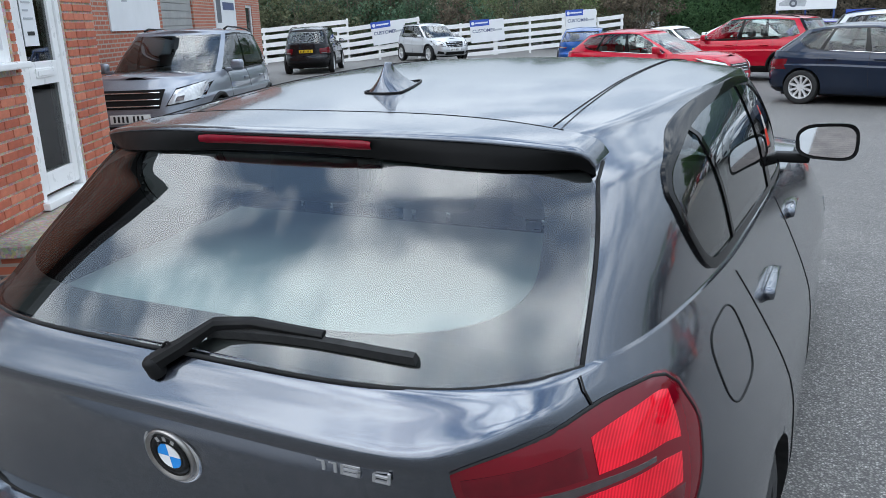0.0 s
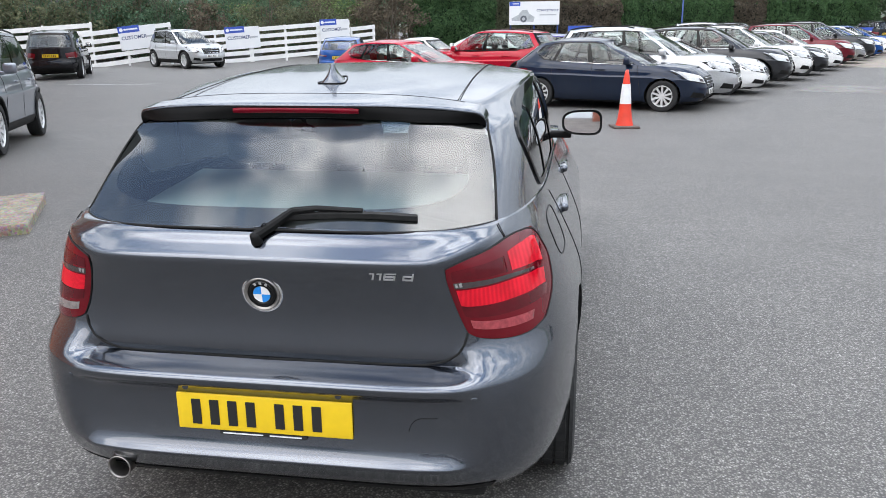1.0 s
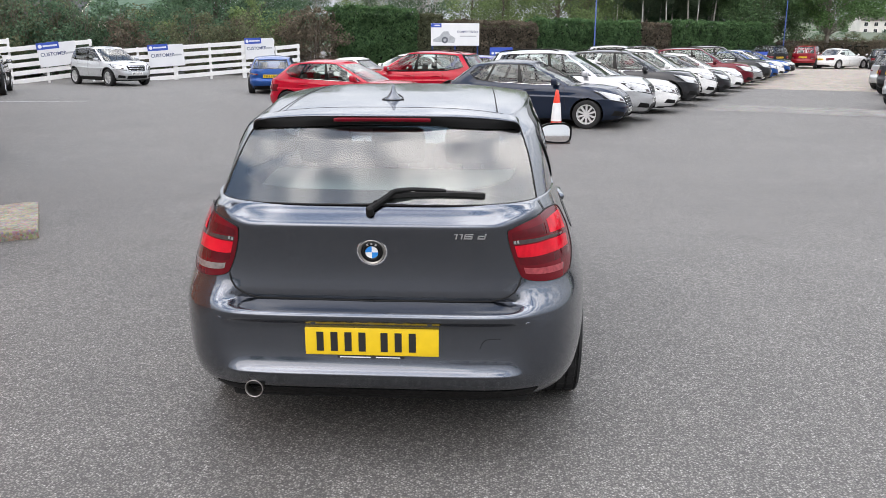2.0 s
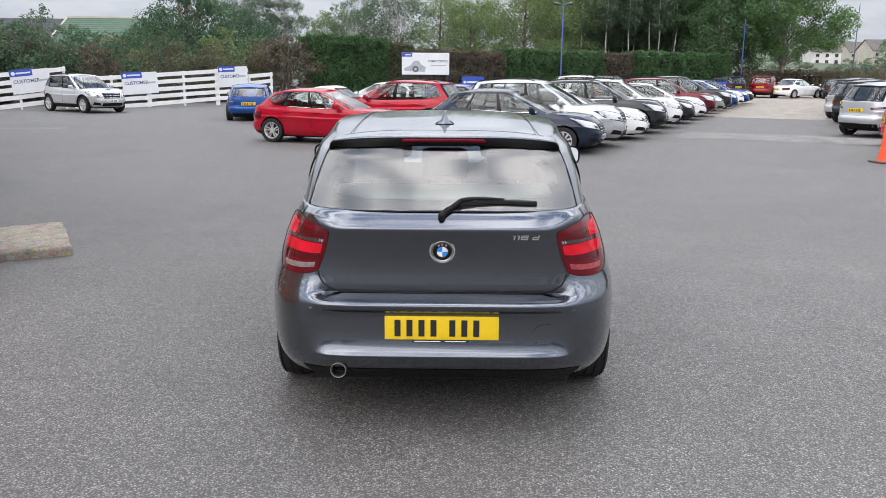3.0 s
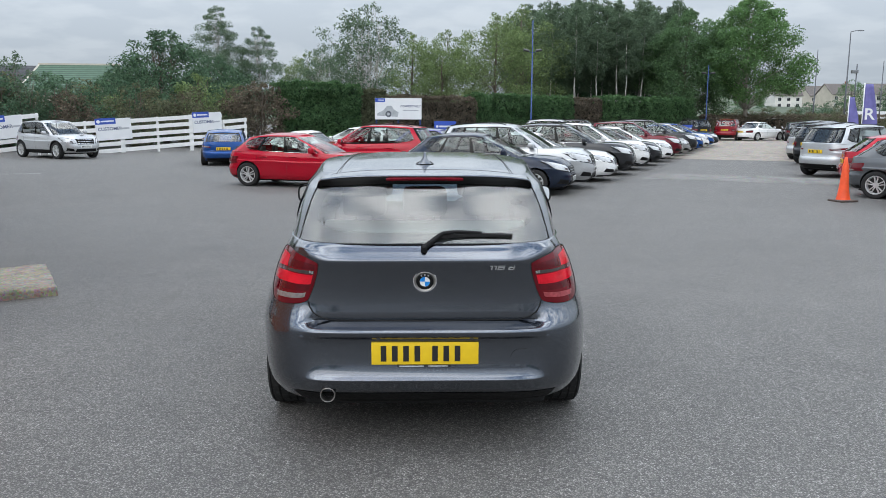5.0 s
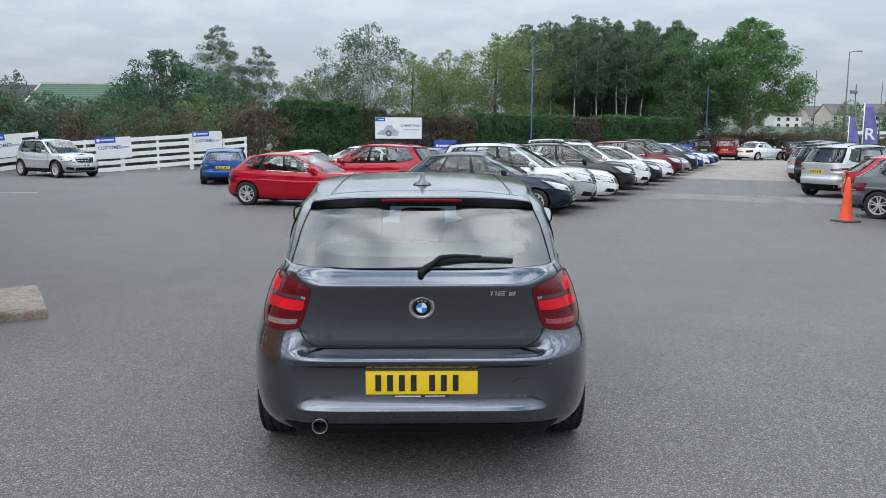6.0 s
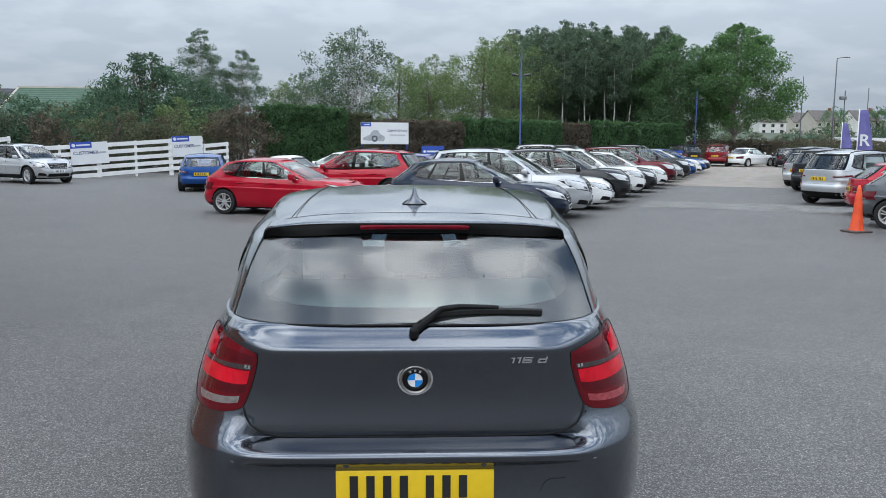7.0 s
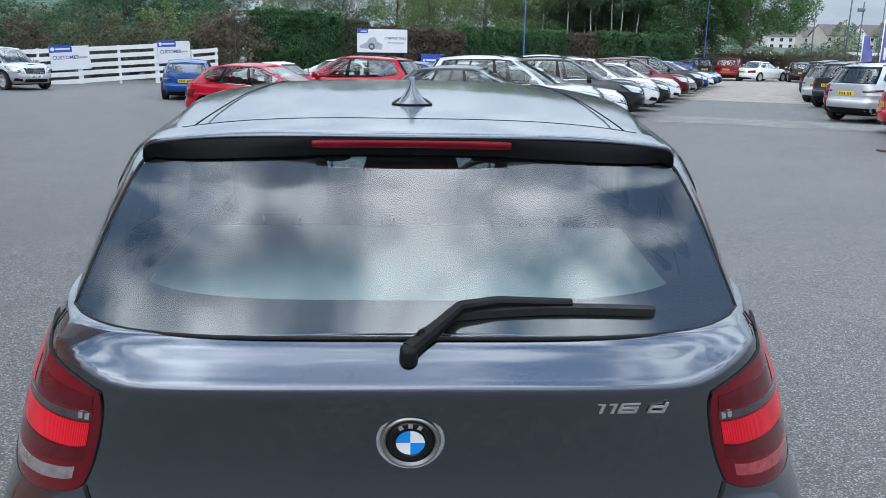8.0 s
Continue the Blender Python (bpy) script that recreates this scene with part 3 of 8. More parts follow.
# steps in front of the door
def stone(name, lo, hi, material, label, chips=0.008, seed=3):
    bm = bmesh.new()
    box(bm, lo, hi)
    bmesh.ops.subdivide_edges(bm, edges=bm.edges[:], cuts=7, use_grid_fill=True)
    noise.seed_set(seed)
    for v in bm.verts:
        on = sum(abs(v.co[i] - lo[i]) < 1e-5 or abs(v.co[i] - hi[i]) < 1e-5 for i in range(3))
        n3 = noise.noise_vector(v.co * 7.0)
        v.co += n3 * chips * (1.4 if on > 1 else 0.5)
    ob = part(name, bm, material, None)
    ob.matrix_world = SITE
    return ob


low = stone("slab", (-2.02, 4.86, -0.15), (-1.20, 6.14, 0.085), CONCRETE, "", 0.010)
tagged(low, "weathered concrete slab lying on the asphalt", "slab")
step_base = wall("trim_step", [((FACE + 0.002, 4.1, -0.12), (-1.86, 5.98, 0.13))], FAR_BRICK, "brick plinth under the door step")
top = stone("slab", (FACE + 0.004, 4.05, 0.132), (-1.80, 6.04, 0.215), CONCRETE, "", 0.006, 5)
tagged(top, "worn concrete step slab on a brick plinth", "slab")


# posters, roller door and small window of the long wall
def poster(u0, u1, z0, z1, blocks, label):
    ob = part("poster", boxed((DEEP + 0.003, u0, z0), (DEEP + 0.03, u1, z1)), SIGN_WHITE, None, smooth=False)
    ob.matrix_world = SITE
    tagged(ob, label, "poster", "posters on the brick wall")
    for lo, hi, mat in blocks:
        part("print", boxed((DEEP + 0.0305, u0 + lo[0] * (u1 - u0), z0 + lo[1] * (z1 - z0)), (DEEP + 0.034, u0 + hi[0] * (u1 - u0), z0 + hi[1] * (z1 - z0))), mat, ob, smooth=False)
    return ob


poster(13.1, 15.9, 1.55, 3.2, (((0.03, 0.35), (0.22, 0.85), POSTER_DARK), ((0.24, 0.30), (0.34, 0.75), SIGN_GREY), ((0.45, 0.34), (0.95, 0.46), SIGN_NAVY), ((0.50, 0.52), (0.90, 0.60), SIGN_NAVY)), "large white printed poster on red brick")
poster(21.0, 23.6, 1.5, 3.2, (((0.05, 0.10), (0.25, 0.60), POSTER_DARK), ((0.35, 0.30), (0.92, 0.42), SIGN_NAVY), ((0.35, 0.50), (0.85, 0.58), SIGN_GREY)), "white printed poster on red brick")
rd = part("door_2", boxed((DEEP - 0.12, 16.2, -0.35), (DEEP - 0.06, 18.8, 2.9)), DOOR_GREY, None, smooth=False)
rd.matrix_world = SITE
tagged(rd, "grey roller shutter door in the brick wall", "door", kind="structure")
for i in range(20):
    s = part("slat", boxed((DEEP - 0.06, 16.22, -0.30 + i * 0.16), (DEEP - 0.045, 18.78, -0.16 + i * 0.16), 0.005), DOOR_GREY, rd, smooth=False)
w2 = thing("window_2", SITE, "narrow white framed window in red brick", "window", kind="structure")
bm = bmesh.new()
for lo, hi in (((25.3, 0.9), (25.38, 2.2)), ((26.32, 0.9), (26.4, 2.2)), ((25.38, 0.9), (26.32, 0.98)), ((25.38, 2.12), (26.32, 2.2))):
    box(bm, (DEEP - 0.10, lo[0], lo[1]), (DEEP - 0.03, hi[0], hi[1]))
part("window_frame", bm, WHITE_PVC, w2, smooth=False)
part("pane", boxed((DEEP - 0.07, 25.38, 0.98), (DEEP - 0.06, 26.32, 2.12)), HOUSE_GLASS, w2, smooth=False)

# ---- cars: shared forms ----
def car_shell(sp):
    """The skin of a car: dict of bmeshes (body, black, liner) and a list of panes."""
    bm = bmesh.new()
    loop = plan_loop(sp["n"], sp["W"] / 2, sp["L"] / 2, sp["N"])
    half = len(loop) // 2
    span = sp["ztop"] - sp["zbot"]
    rows, top = [], []
    for zn in sp["levels"]:
        row = []
        for cx, cy in loop:
            yr, yf, ym = sp["yr"](zn, abs(cx)), sp["yf"](zn), sp["ym"]
            y = ym + cy * ((ym - yr) if cy < 0 else (yf - ym))
            z = sp["zbot"] + (zn - sp["zbot"]) / span * (sp["zb"](y) - sp["zbot"])
            row.append(bm.verts.new((cx * sp["w"](zn), y, z)))
        rows.append(row)
    grid_faces(bm, rows, True)
    # wheel openings
    liners = []
    for wy, wr, ra in sp["wheels"]:
        gone = []
        for f in bm.faces:
            c = f.calc_center_median()
            if abs(c.x) > 0.66 * sp["W"] / 2 and math.hypot(c.y - wy, c.z - wr) < ra:
                gone.append(f)
        rim = {v for f in gone for v in f.verts}
        bmesh.ops.delete(bm, geom=gone, context='FACES')
        rim = [v for v in rim if v.is_valid and v.link_faces]
        for v in rim:
            d = Vector((v.co.y - wy, v.co.z - wr))
            d = d.normalized() * ra if d.length > 0 else d
            v.co.y, v.co.z = wy + d.x, wr + d.y
        inner = set(rim)
        made = {}
        pair = {1: bmesh.new(), -1: bmesh.new()}
        liners += pair.values()
        for v in rim:
            liner = pair[1 if v.co.x > 0 else -1]
            for e in v.link_edges:
                o = e.other_vert(v)
                if o in inner and len(e.link_faces) == 1 and v.index <= o.index:
                    for p in (v, o):
                        if p not in made:
                            a = liner.verts.new(p.co)
                            made[p] = (a, liner.verts.new((p.co.x * 0.66, p.co.y, p.co.z)))
                    if v is not o:
                        try:
                            liner.faces.new((made[v][0], made[o][0], made[o][1], made[v][1]))
                        except ValueError:
                            pass
    # decks: bonnet, boot lid, and a rim round the cabin
    g0r, g0f = sp["gyr"](0), sp["gyf"](0)
    side_by_side = []
    last = rows[-1]
    for i in range(1, half):
        l, r = last[-i], last[i]
        y = r.co.y
        if not l.is_valid or not r.is_valid:
            continue
        open_deck = g0r + 0.12 < y < g0f - 0.30
        crown = sp["deck"](y)
        cells = []
        for s in (1.0, 0.93, 0.7, 0.35, 0.0, -0.35, -0.7, -0.93, -1.0):
            if abs(s) == 1:
                cells.append(r if s > 0 else l)
            else:
                cells.append(bm.verts.new((r.co.x * s, y, r.co.z + crown * (1 - s * s))))
        side_by_side.append((open_deck, cells))
    for (oa, a), (ob, b) in zip(side_by_side, side_by_side[1:]):
        for k in range(8):
            if (oa and ob) and 0 < k < 7:
                continue
            bm.faces.new((a[k], a[k + 1], b[k + 1], b[k]))
    # greenhouse
    gl = plan_loop(sp["gn"], sp["W"] * 0.42, (g0f - g0r) / 2, sp["GN"])
    gm = sp["gm"]

    def spot(t, cx, cy):
        yr, yf = sp["gyr"](t), sp["gyf"](t)
        y = gm + cy * ((gm - yr) if cy < 0 else (yf - gm))
        zb = sp["zb"](y) - 0.004
        return Vector((cx * sp["gw"](t) * (sp["pinch"](t, y) if "pinch" in sp else 1.0), y, zb + (sp["zr"](y) - zb) * t))
    skins = {}

    def skin(kind):
        if kind not in skins:
            skins[kind] = (bmesh.new(), {})
        return skins[kind]
    skins["body"] = (bm, {})
    tl = sp["tlevels"]
    n = len(gl)
    for i in range(len(tl) - 1):
        for k in range(n):
            (ax, ay), (bx, by) = gl[k], gl[(k + 1) % n]
            kind = sp["kind"]((tl[i] + tl[i + 1]) / 2, (ax + bx) / 2, (ay + by) / 2)
            mesh, known = skin(kind)
            q = []
            for ti, kk in ((i, k), (i, (k + 1) % n), (i + 1, (k + 1) % n), (i + 1, k)):
                if (ti, kk) not in known:
                    known[(ti, kk)] = mesh.verts.new(spot(tl[ti], *gl[kk]))
                q.append(known[(ti, kk)])
            mesh.faces.new(q)
    # roof
    known = skins["body"][1]
    gh = n // 2
    lasti = len(tl) - 1
    lines = []
    for k in range(0, gh + 1):
        r, l = spot(1, *gl[k]), spot(1, *gl[-k % n])
        crown = sp["crown"](r.y)
        line = []
        for s in (1.0, 0.97, 0.92, 0.84, 0.7, 0.45, 0.0, -0.45, -0.7, -0.84, -0.92, -0.97, -1.0):
            key = (lasti, k if s > 0 else -k % n)
            if abs(s) == 1 and key in known:
                line.append(known[key])
            elif k in (0, gh):
                line.append(line[0] if line else bm.verts.new((0, r.y, r.z)))
            else:
                line.append(bm.verts.new((r.x * s, r.y, r.z + crown * (1 - abs(s) ** sp.get("bow", 2)))))
                if abs(s) == 1:
                    known[key] = line[-1]
        lines.append(line)
    for a, b in zip(lines, lines[1:]):
        for k in range(12):
            q = []
            for v in (a[k], a[k + 1], b[k + 1], b[k]):
                if v not in q:
                    q.append(v)
            if len(q) > 2:
                try:
                    bm.faces.new(q)
                except ValueError:
                    pass
    bmesh.ops.remove_doubles(bm, verts=bm.verts, dist=0.0004)
    middle = Vector((0, sp["ym"], sp["zbot"] + 0.4))
    for mesh, _ in skins.values():
        bmesh.ops.recalc_face_normals(mesh, faces=mesh.faces)
        if sum(f.normal.dot(f.calc_center_median() - middle) * f.calc_area() for f in mesh.faces) < 0:
            bmesh.ops.reverse_faces(mesh, faces=mesh.faces)
    for liner in liners:
        bmesh.ops.recalc_face_normals(liner, faces=liner.faces)
    return {k: v[0] for k, v in skins.items()}, liners, spot


def tyre_mesh(r, width, rim_r, fine):
    h = width / 2
    tread = []
    if fine:
        for a in np.linspace(-0.8, 0.8, 5)[:-1]:
            tread += [(r, h * (a + 0.02)), (r, h * (a + 0.30)), (r - 0.010, h * (a + 0.32)), (r - 0.010, h * (a + 0.38))]
        tread += [(r, h * 0.82)]
    else:
        tread = [(r, -h * 0.75), (r, h * 0.75)]
    prof = [(rim_r, -h * 0.80), (rim_r + 0.012, -h * 0.95), (r - 0.05, -h), (r - 0.012, -h * 0.93)] + tread + [(r - 0.012, h * 0.93), (r - 0.05, h), (rim_r + 0.012, h * 0.95), (rim_r, h * 0.80), (rim_r, -h * 0.80)]
    bm = bmesh.new()
    lathe(bm, prof, 'X', 64 if fine else 36)
    if fine:
        # cross grooves of the tread as small blocks between them
        n = 64
        bm.verts.ensure_lookup_table()
        for ring in range(4, 4 + len(tread)):
            for k in range(0, n, 2):
                v = bm.verts[ring * n + k]
                if math.hypot(v.co.y, v.co.z) > r - 0.002:
                    s = (r - 0.007) / r
                    v.co.y *= s
                    v.co.z *= s
    bmesh.ops.recalc_face_normals(bm, faces=bm.faces)
    return sharp(bm, 30)


def rim_mesh(rim_r, width):
    """The barrel and lip of an alloy wheel; its face looks along +x."""
    bm = bmesh.new()
    h = width / 2
    lathe(bm, [(rim_r, -h * 0.8), (rim_r, h * 0.82), (rim_r - 0.012, h * 0.84), (rim_r - 0.022, h * 0.70), (rim_r - 0.028, -h * 0.5), (rim_r * 0.3, -h * 0.45)], 'X', 36)
    bmesh.ops.recalc_face_normals(bm, faces=bm.faces)
    return sharp(bm, 30)


def hub_mesh(rim_r, width):
    bm = bmesh.new()
    h = width / 2
    lathe(bm, [(0.001, h * 0.66), (rim_r * 0.16, h * 0.64), (rim_r * 0.22, h * 0.52), (rim_r * 0.24, -h * 0.4)], 'X', 20)
    bmesh.ops.recalc_face_normals(bm, faces=bm.faces)
    return sharp(bm, 30)


def spoke_mesh(rim_r, width, twin):
    """One raised spoke from hub to rim; a twin spoke forks from a shared foot."""
    bm = bmesh.new()
    h = width / 2
    back, foot_x, tip_x = h * 0.42 - 0.02, h * 0.72 - 0.012, h * 0.72
    foot, tip = rim_r * 0.14, rim_r - 0.016
    half = rim_r * (0.055 if twin else 0.10)
    arms = (-0.192 * rim_r, 0.192 * rim_r) if twin else (0.0,)
    edges = [-0.1 * rim_r, 0.0, 0.1 * rim_r] if twin else [-0.8 * half, 0.8 * half]
    low = [(bm.verts.new((back, e, foot)), bm.verts.new((foot_x, e, foot))) for e in edges]
    for k, mid in enumerate(arms):
        (b0, f0), (b1, f1) = low[k], low[k + 1]
        t0, u0 = bm.verts.new((back, mid - half, tip)), bm.verts.new((tip_x, mid - half, tip))
        t1, u1 = bm.verts.new((back, mid + half, tip)), bm.verts.new((tip_x, mid + half, tip))
        for q in ((f0, f1, u1, u0), (b0, f0, u0, t0), (f1, b1, t1, u1), (b1, b0, t0, t1), (u0, u1, t1, t0)):
            bm.faces.new(q)
    bmesh.ops.recalc_face_normals(bm, faces=bm.faces)
    return sharp(bm, 30)


def back_disc(rim_r, width):
    bm = bmesh.new()
    lathe(bm, [(rim_r - 0.03, -width * 0.1), (0.02, -width * 0.1)], 'X', 24)
    return bm


WHEEL_STORE = {}


def add_wheels(root, sp, style, fine=False):
    key = (style, fine, round(sp["wheels"][0][1], 3))
    r = sp["wheels"][0][1]
    width, rim_r = 0.215, r * (0.70 if style != "steel" else 0.66)
    for (wy, wr, _), side in ((w, s) for w in sp["wheels"] for s in (1, -1)):
        if key not in WHEEL_STORE:
            metas = []
            for nm, b in (("wheel", rim_mesh(rim_r, width)), ("tyre", tyre_mesh(r, width, rim_r, fine)), ("brake_disc", back_disc(rim_r, width)),
                          ("hub", hub_mesh(rim_r, width)), ("spoke", spoke_mesh(rim_r, width, style == "twin"))):
                me = bpy.data.meshes.new(nm)
                b.to_mesh(me)
                b.free()
                metas.append(me)
            WHEEL_STORE[key] = metas
        wm, tm, bmz, hm, sm = WHEEL_STORE[key]
        wh = part_of("wheel", wm, ALLOY, root, "silver alloy wheel")
        wh.matrix_basis = pose(side * (sp["W"] / 2 - width / 2 - 0.012), wy, wr, 0, 0, 0 if side > 0 else 180)
        part_of("tyre", tm, RUBBER, wh, "black rubber tyre")
        part_of("brake_disc", bmz, DARK_STEEL, wh)
        part_of("hub", hm, ALLOY, wh)
        count = 5 if style == "twin" else 10 if style == "multi" else 7
        for i in range(count):
            part_of("spoke", sm, ALLOY, wh).matrix_basis = Matrix.Rotation(i * math.tau / count, 4, 'X')


def mid_spec(kind, L, W, H):
    """Forms of an everyday car: hatch, suv or saloon."""
    tall = kind == "suv"
    zbot, ztop = (0.26, 0.64 * H) if tall else (0.20, 0.655 * H)
    wr = 0.355 if tall else 0.315
    rear_lean = {"hatch": 0.09, "suv": 0.07, "saloon": 0.10, "estate": 0.06}[kind]
    w = curve_of((zbot, 0.90), (zbot + 0.10, 0.960), (0.45 * ztop, 0.975), (0.62 * ztop, 0.984), (0.735 * ztop, 1.0), (0.765 * ztop, 0.984), (0.90 * ztop, 0.962), (ztop, 0.915))
    yr0 = curve_of((zbot, 0.16), (zbot + 0.08, 0.06), (zbot + 0.18, 0.01), (0.55 * ztop, 0.0), (0.62 * ztop, 0.05), (0.8 * ztop, 0.06), (ztop, rear_lean))
    yf = curve_of((zbot, L - 0.14), (zbot + 0.12, L - 0.02), (0.52 * ztop, L), (0.75 * ztop, L - 0.05), (0.9 * ztop, L - 0.12), (ztop, L - 0.30))
    belt = {"hatch": ((0, 1.0), (0.3, 0.995), (0.55, 0.955), (0.68, 0.955), (0.78, 0.945), (0.92, 0.88), (1, 0.80)),
            "saloon": ((0, 0.97), (0.14, 1.0), (0.4, 0.975), (0.66, 0.95), (0.78, 0.93), (0.92, 0.87), (1, 0.79)),
            "estate": ((0, 1.0), (0.3, 0.99), (0.55, 0.95), (0.68, 0.95), (0.78, 0.93), (0.92, 0.87), (1, 0.79)),
            "suv": ((0, 1.0), (0.3, 0.985), (0.55, 0.955), (0.70, 0.965), (0.80, 0.96), (0.93, 0.92), (1, 0.87))}[kind]
    zb = curve_of(*[(a * L, b * ztop) for a, b in belt])
    g = {"hatch": (0.030, 0.150, 0.735, 0.50), "suv": (0.02, 0.105, 0.745, 0.53), "saloon": (0.155, 0.30, 0.715, 0.50), "estate": (0.025, 0.09, 0.72, 0.51)}[kind]
    gyr = curve_of((0, g[0] * L), (0.5, (g[0] * 0.45 + g[1] * 0.55) * L - 0.02), (1, g[1] * L))
    gyf = curve_of((0, g[2] * L), (0.5, (g[2] + g[3]) / 2 * L + 0.05), (1, g[3] * L))
    top = H - 0.065
    zr = curve_of((g[1] * L - 0.1, top - (0.085 if kind == "hatch" else 0.06 if kind == "suv" else 0.03)), (0.34 * L, top), (0.44 * L, top), (g[3] * L + 0.1, top - 0.04))
    wt = W / 2 * (0.74 if not tall else 0.76)
    wb = W / 2 * 0.90
    wheels = [(L * 0.185 if kind != "saloon" else L * 0.215, wr, wr + 0.055), (L * 0.805, wr, wr + 0.055)]

    # side windows: lower and upper edge, as shares of the cabin's height, along the car
    tail = {"hatch": 0.150, "suv": 0.085, "saloon": 0.225, "estate": 0.060}[kind]
    low = curve_of((tail, 0.60), (tail + 0.02, 0.36), (tail + 0.07, 0.13), (tail + 0.14, 0.06), (0.8, 0.05))
    high_ = curve_of((tail, 0.62), (tail + 0.03, 0.78), (tail + 0.08, 0.90), (tail + 0.14, 0.935), (0.8, 0.94))
    gl_m = L * 0.42
    # bars between the panes follow the cabin's taper
    rear_bar = ((tail + 0.115) * L - gl_m) / (gl_m - gyr(0.4))

    def kind_of(t, cx, cy):
        y = (gl_m + cy * ((gl_m - gyr(t)) if cy < 0 else (gyf(t) - gl_m))) / L
        side = "_r" if cx > 0 else "_l"
        if abs(cx) < 0.86 and cy < 0:
            if t > 0.93 or t < 0.05 or abs(cx) > 0.845:
                return "body" if t < 0.05 or abs(cx) > 0.845 else "black_top"
            return "rear_window" if 0.09 < t < 0.88 and abs(cx) < 0.80 else "black_back"
        if abs(cx) < 0.84 and cy > 0:
            return "body" if t > 0.94 else "windscreen"
        if abs(cx) < 0.93 or y < tail or cy > 0.90 or not low(y) < t < high_(y):
            return "body"
        if cy > 0.845 or not low(y) + 0.045 < t < high_(y) - 0.045 or y < tail + 0.012:
            return "black_frame" + side
        if rear_bar < cy < rear_bar + 0.040 or 0.03 < cy < 0.115:
            return "black_frame" + side
        return ("quarter" if cy < rear_bar else "rear_door" if cy < 0.07 else "front_door") + side
    lev = sorted({round(float(v), 4) for v in np.linspace(zbot, ztop, 11)} | {round(q * ztop, 4) for q in (0.585, 0.722, 0.735, 0.750, 0.765, 0.780)})
    return dict(L=L, W=W, H=H, N=72, n=4.6, levels=lev, zbot=zbot, ztop=ztop, ym=L * 0.5, w=lambda z: W / 2 * w(z), yr=lambda z, a: yr0(z), yf=yf, zb=zb,
                wheels=wheels, deck=curve_of((0, 0.01), (0.7 * L, 0.02), (0.85 * L, 0.045), (L, 0.02)), gn=5.2, GN=120, gm=L * 0.42,
                gw=curve_of((0, wb), (0.5, (wb + wt) / 2 + 0.02), (1, wt)), gyr=gyr, gyf=gyf, zr=zr, crown=curve_of((g[1] * L, 0.03), (0.35 * L, 0.065), (g[3] * L, 0.04)),
                tlevels=[0, 0.05, 0.09, 0.13, 0.18, 0.25, 0.33, 0.42, 0.5, 0.58, 0.66, 0.74, 0.82, 0.88, 0.90, 0.93, 0.945, 1.0], kind=kind_of, kind_name=kind)


def rear_at(sp, x, z, out=0.0):
    """A point on the back of a car's lower skin, moved out by a little."""
    a = min(abs(x) / sp["w"](z), 0.995)
    cy = -(1 - a ** sp["n"]) ** (1 / sp["n"])
    return Vector((x, sp["ym"] + cy * (sp["ym"] - sp["yr"](z, a)) - out, z))


def nose_at(sp, x, zn, out=0.0):
    a = min(abs(x) / sp["w"](zn), 0.995)
    y = sp["ym"] + (1 - a ** sp["n"]) ** (1 / sp["n"]) * (sp["yf"](zn) - sp["ym"])
    z = sp["zbot"] + (zn - sp["zbot"]) / (sp["ztop"] - sp["zbot"]) * (sp["zb"](y) - sp["zbot"])
    return Vector((x, y + out, z))


def side_at(sp, y, z, out=0.0):
    level = sp["zbot"] + (z - sp["zbot"]) / (sp["zb"](y) - sp["zbot"]) * (sp["ztop"] - sp["zbot"])
    level = min(max(level, sp["zbot"]), sp["ztop"])
    yr, yf = sp["yr"](level, 0.9), sp["yf"](level)
    cy = (y - sp["ym"]) / ((sp["ym"] - yr) if y < sp["ym"] else (yf - sp["ym"]))
    return Vector((sp["w"](level) * (1 - min(abs(cy), 0.999) ** sp["n"]) ** (1 / sp["n"]) + out, y, z))


def patch(fn, corners, nu, nv, out, dome=0.0, back=0.012):
    """A thick panel over a skin: corners (x, z) go round from the low inner one; fn maps (x, z, out)."""
    bm = bmesh.new()
    a, b, c, d = [Vector(p) for p in corners]
    front, rear = [], []
    for j in range(nv + 1):
        v = j / nv
        f, r = [], []
        for i in range(nu + 1):
            u = i / nu
            p = (a * (1 - u) + b * u) * (1 - v) + (d * (1 - u) + c * u) * v
            o = out + dome * (1 - (2 * u - 1) ** 4) * (1 - (2 * v - 1) ** 4)
            f.append(bm.verts.new(fn(p.x, p.y, o)))
            r.append(bm.verts.new(fn(p.x, p.y, -back)))
        front.append(f)
        rear.append(r)
    grid_faces(bm, front)
    ring_f = front[0] + [r[-1] for r in front[1:]] + front[-1][-2::-1] + [r[0] for r in front[-2:0:-1]]
    ring_r = rear[0] + [r[-1] for r in rear[1:]] + rear[-1][-2::-1] + [r[0] for r in rear[-2:0:-1]]
    grid_faces(bm, [ring_f, ring_r], True)
    loose = [v for v in bm.verts if not v.link_faces]
    bmesh.ops.delete(bm, geom=loose, context='VERTS')
    bmesh.ops.recalc_face_normals(bm, faces=bm.faces)
    return sharp(bm, 40)


def mirrored(bm):
    for v in bm.verts:
        v.co.x = -v.co.x
    bmesh.ops.reverse_faces(bm, faces=bm.faces)
    return bm


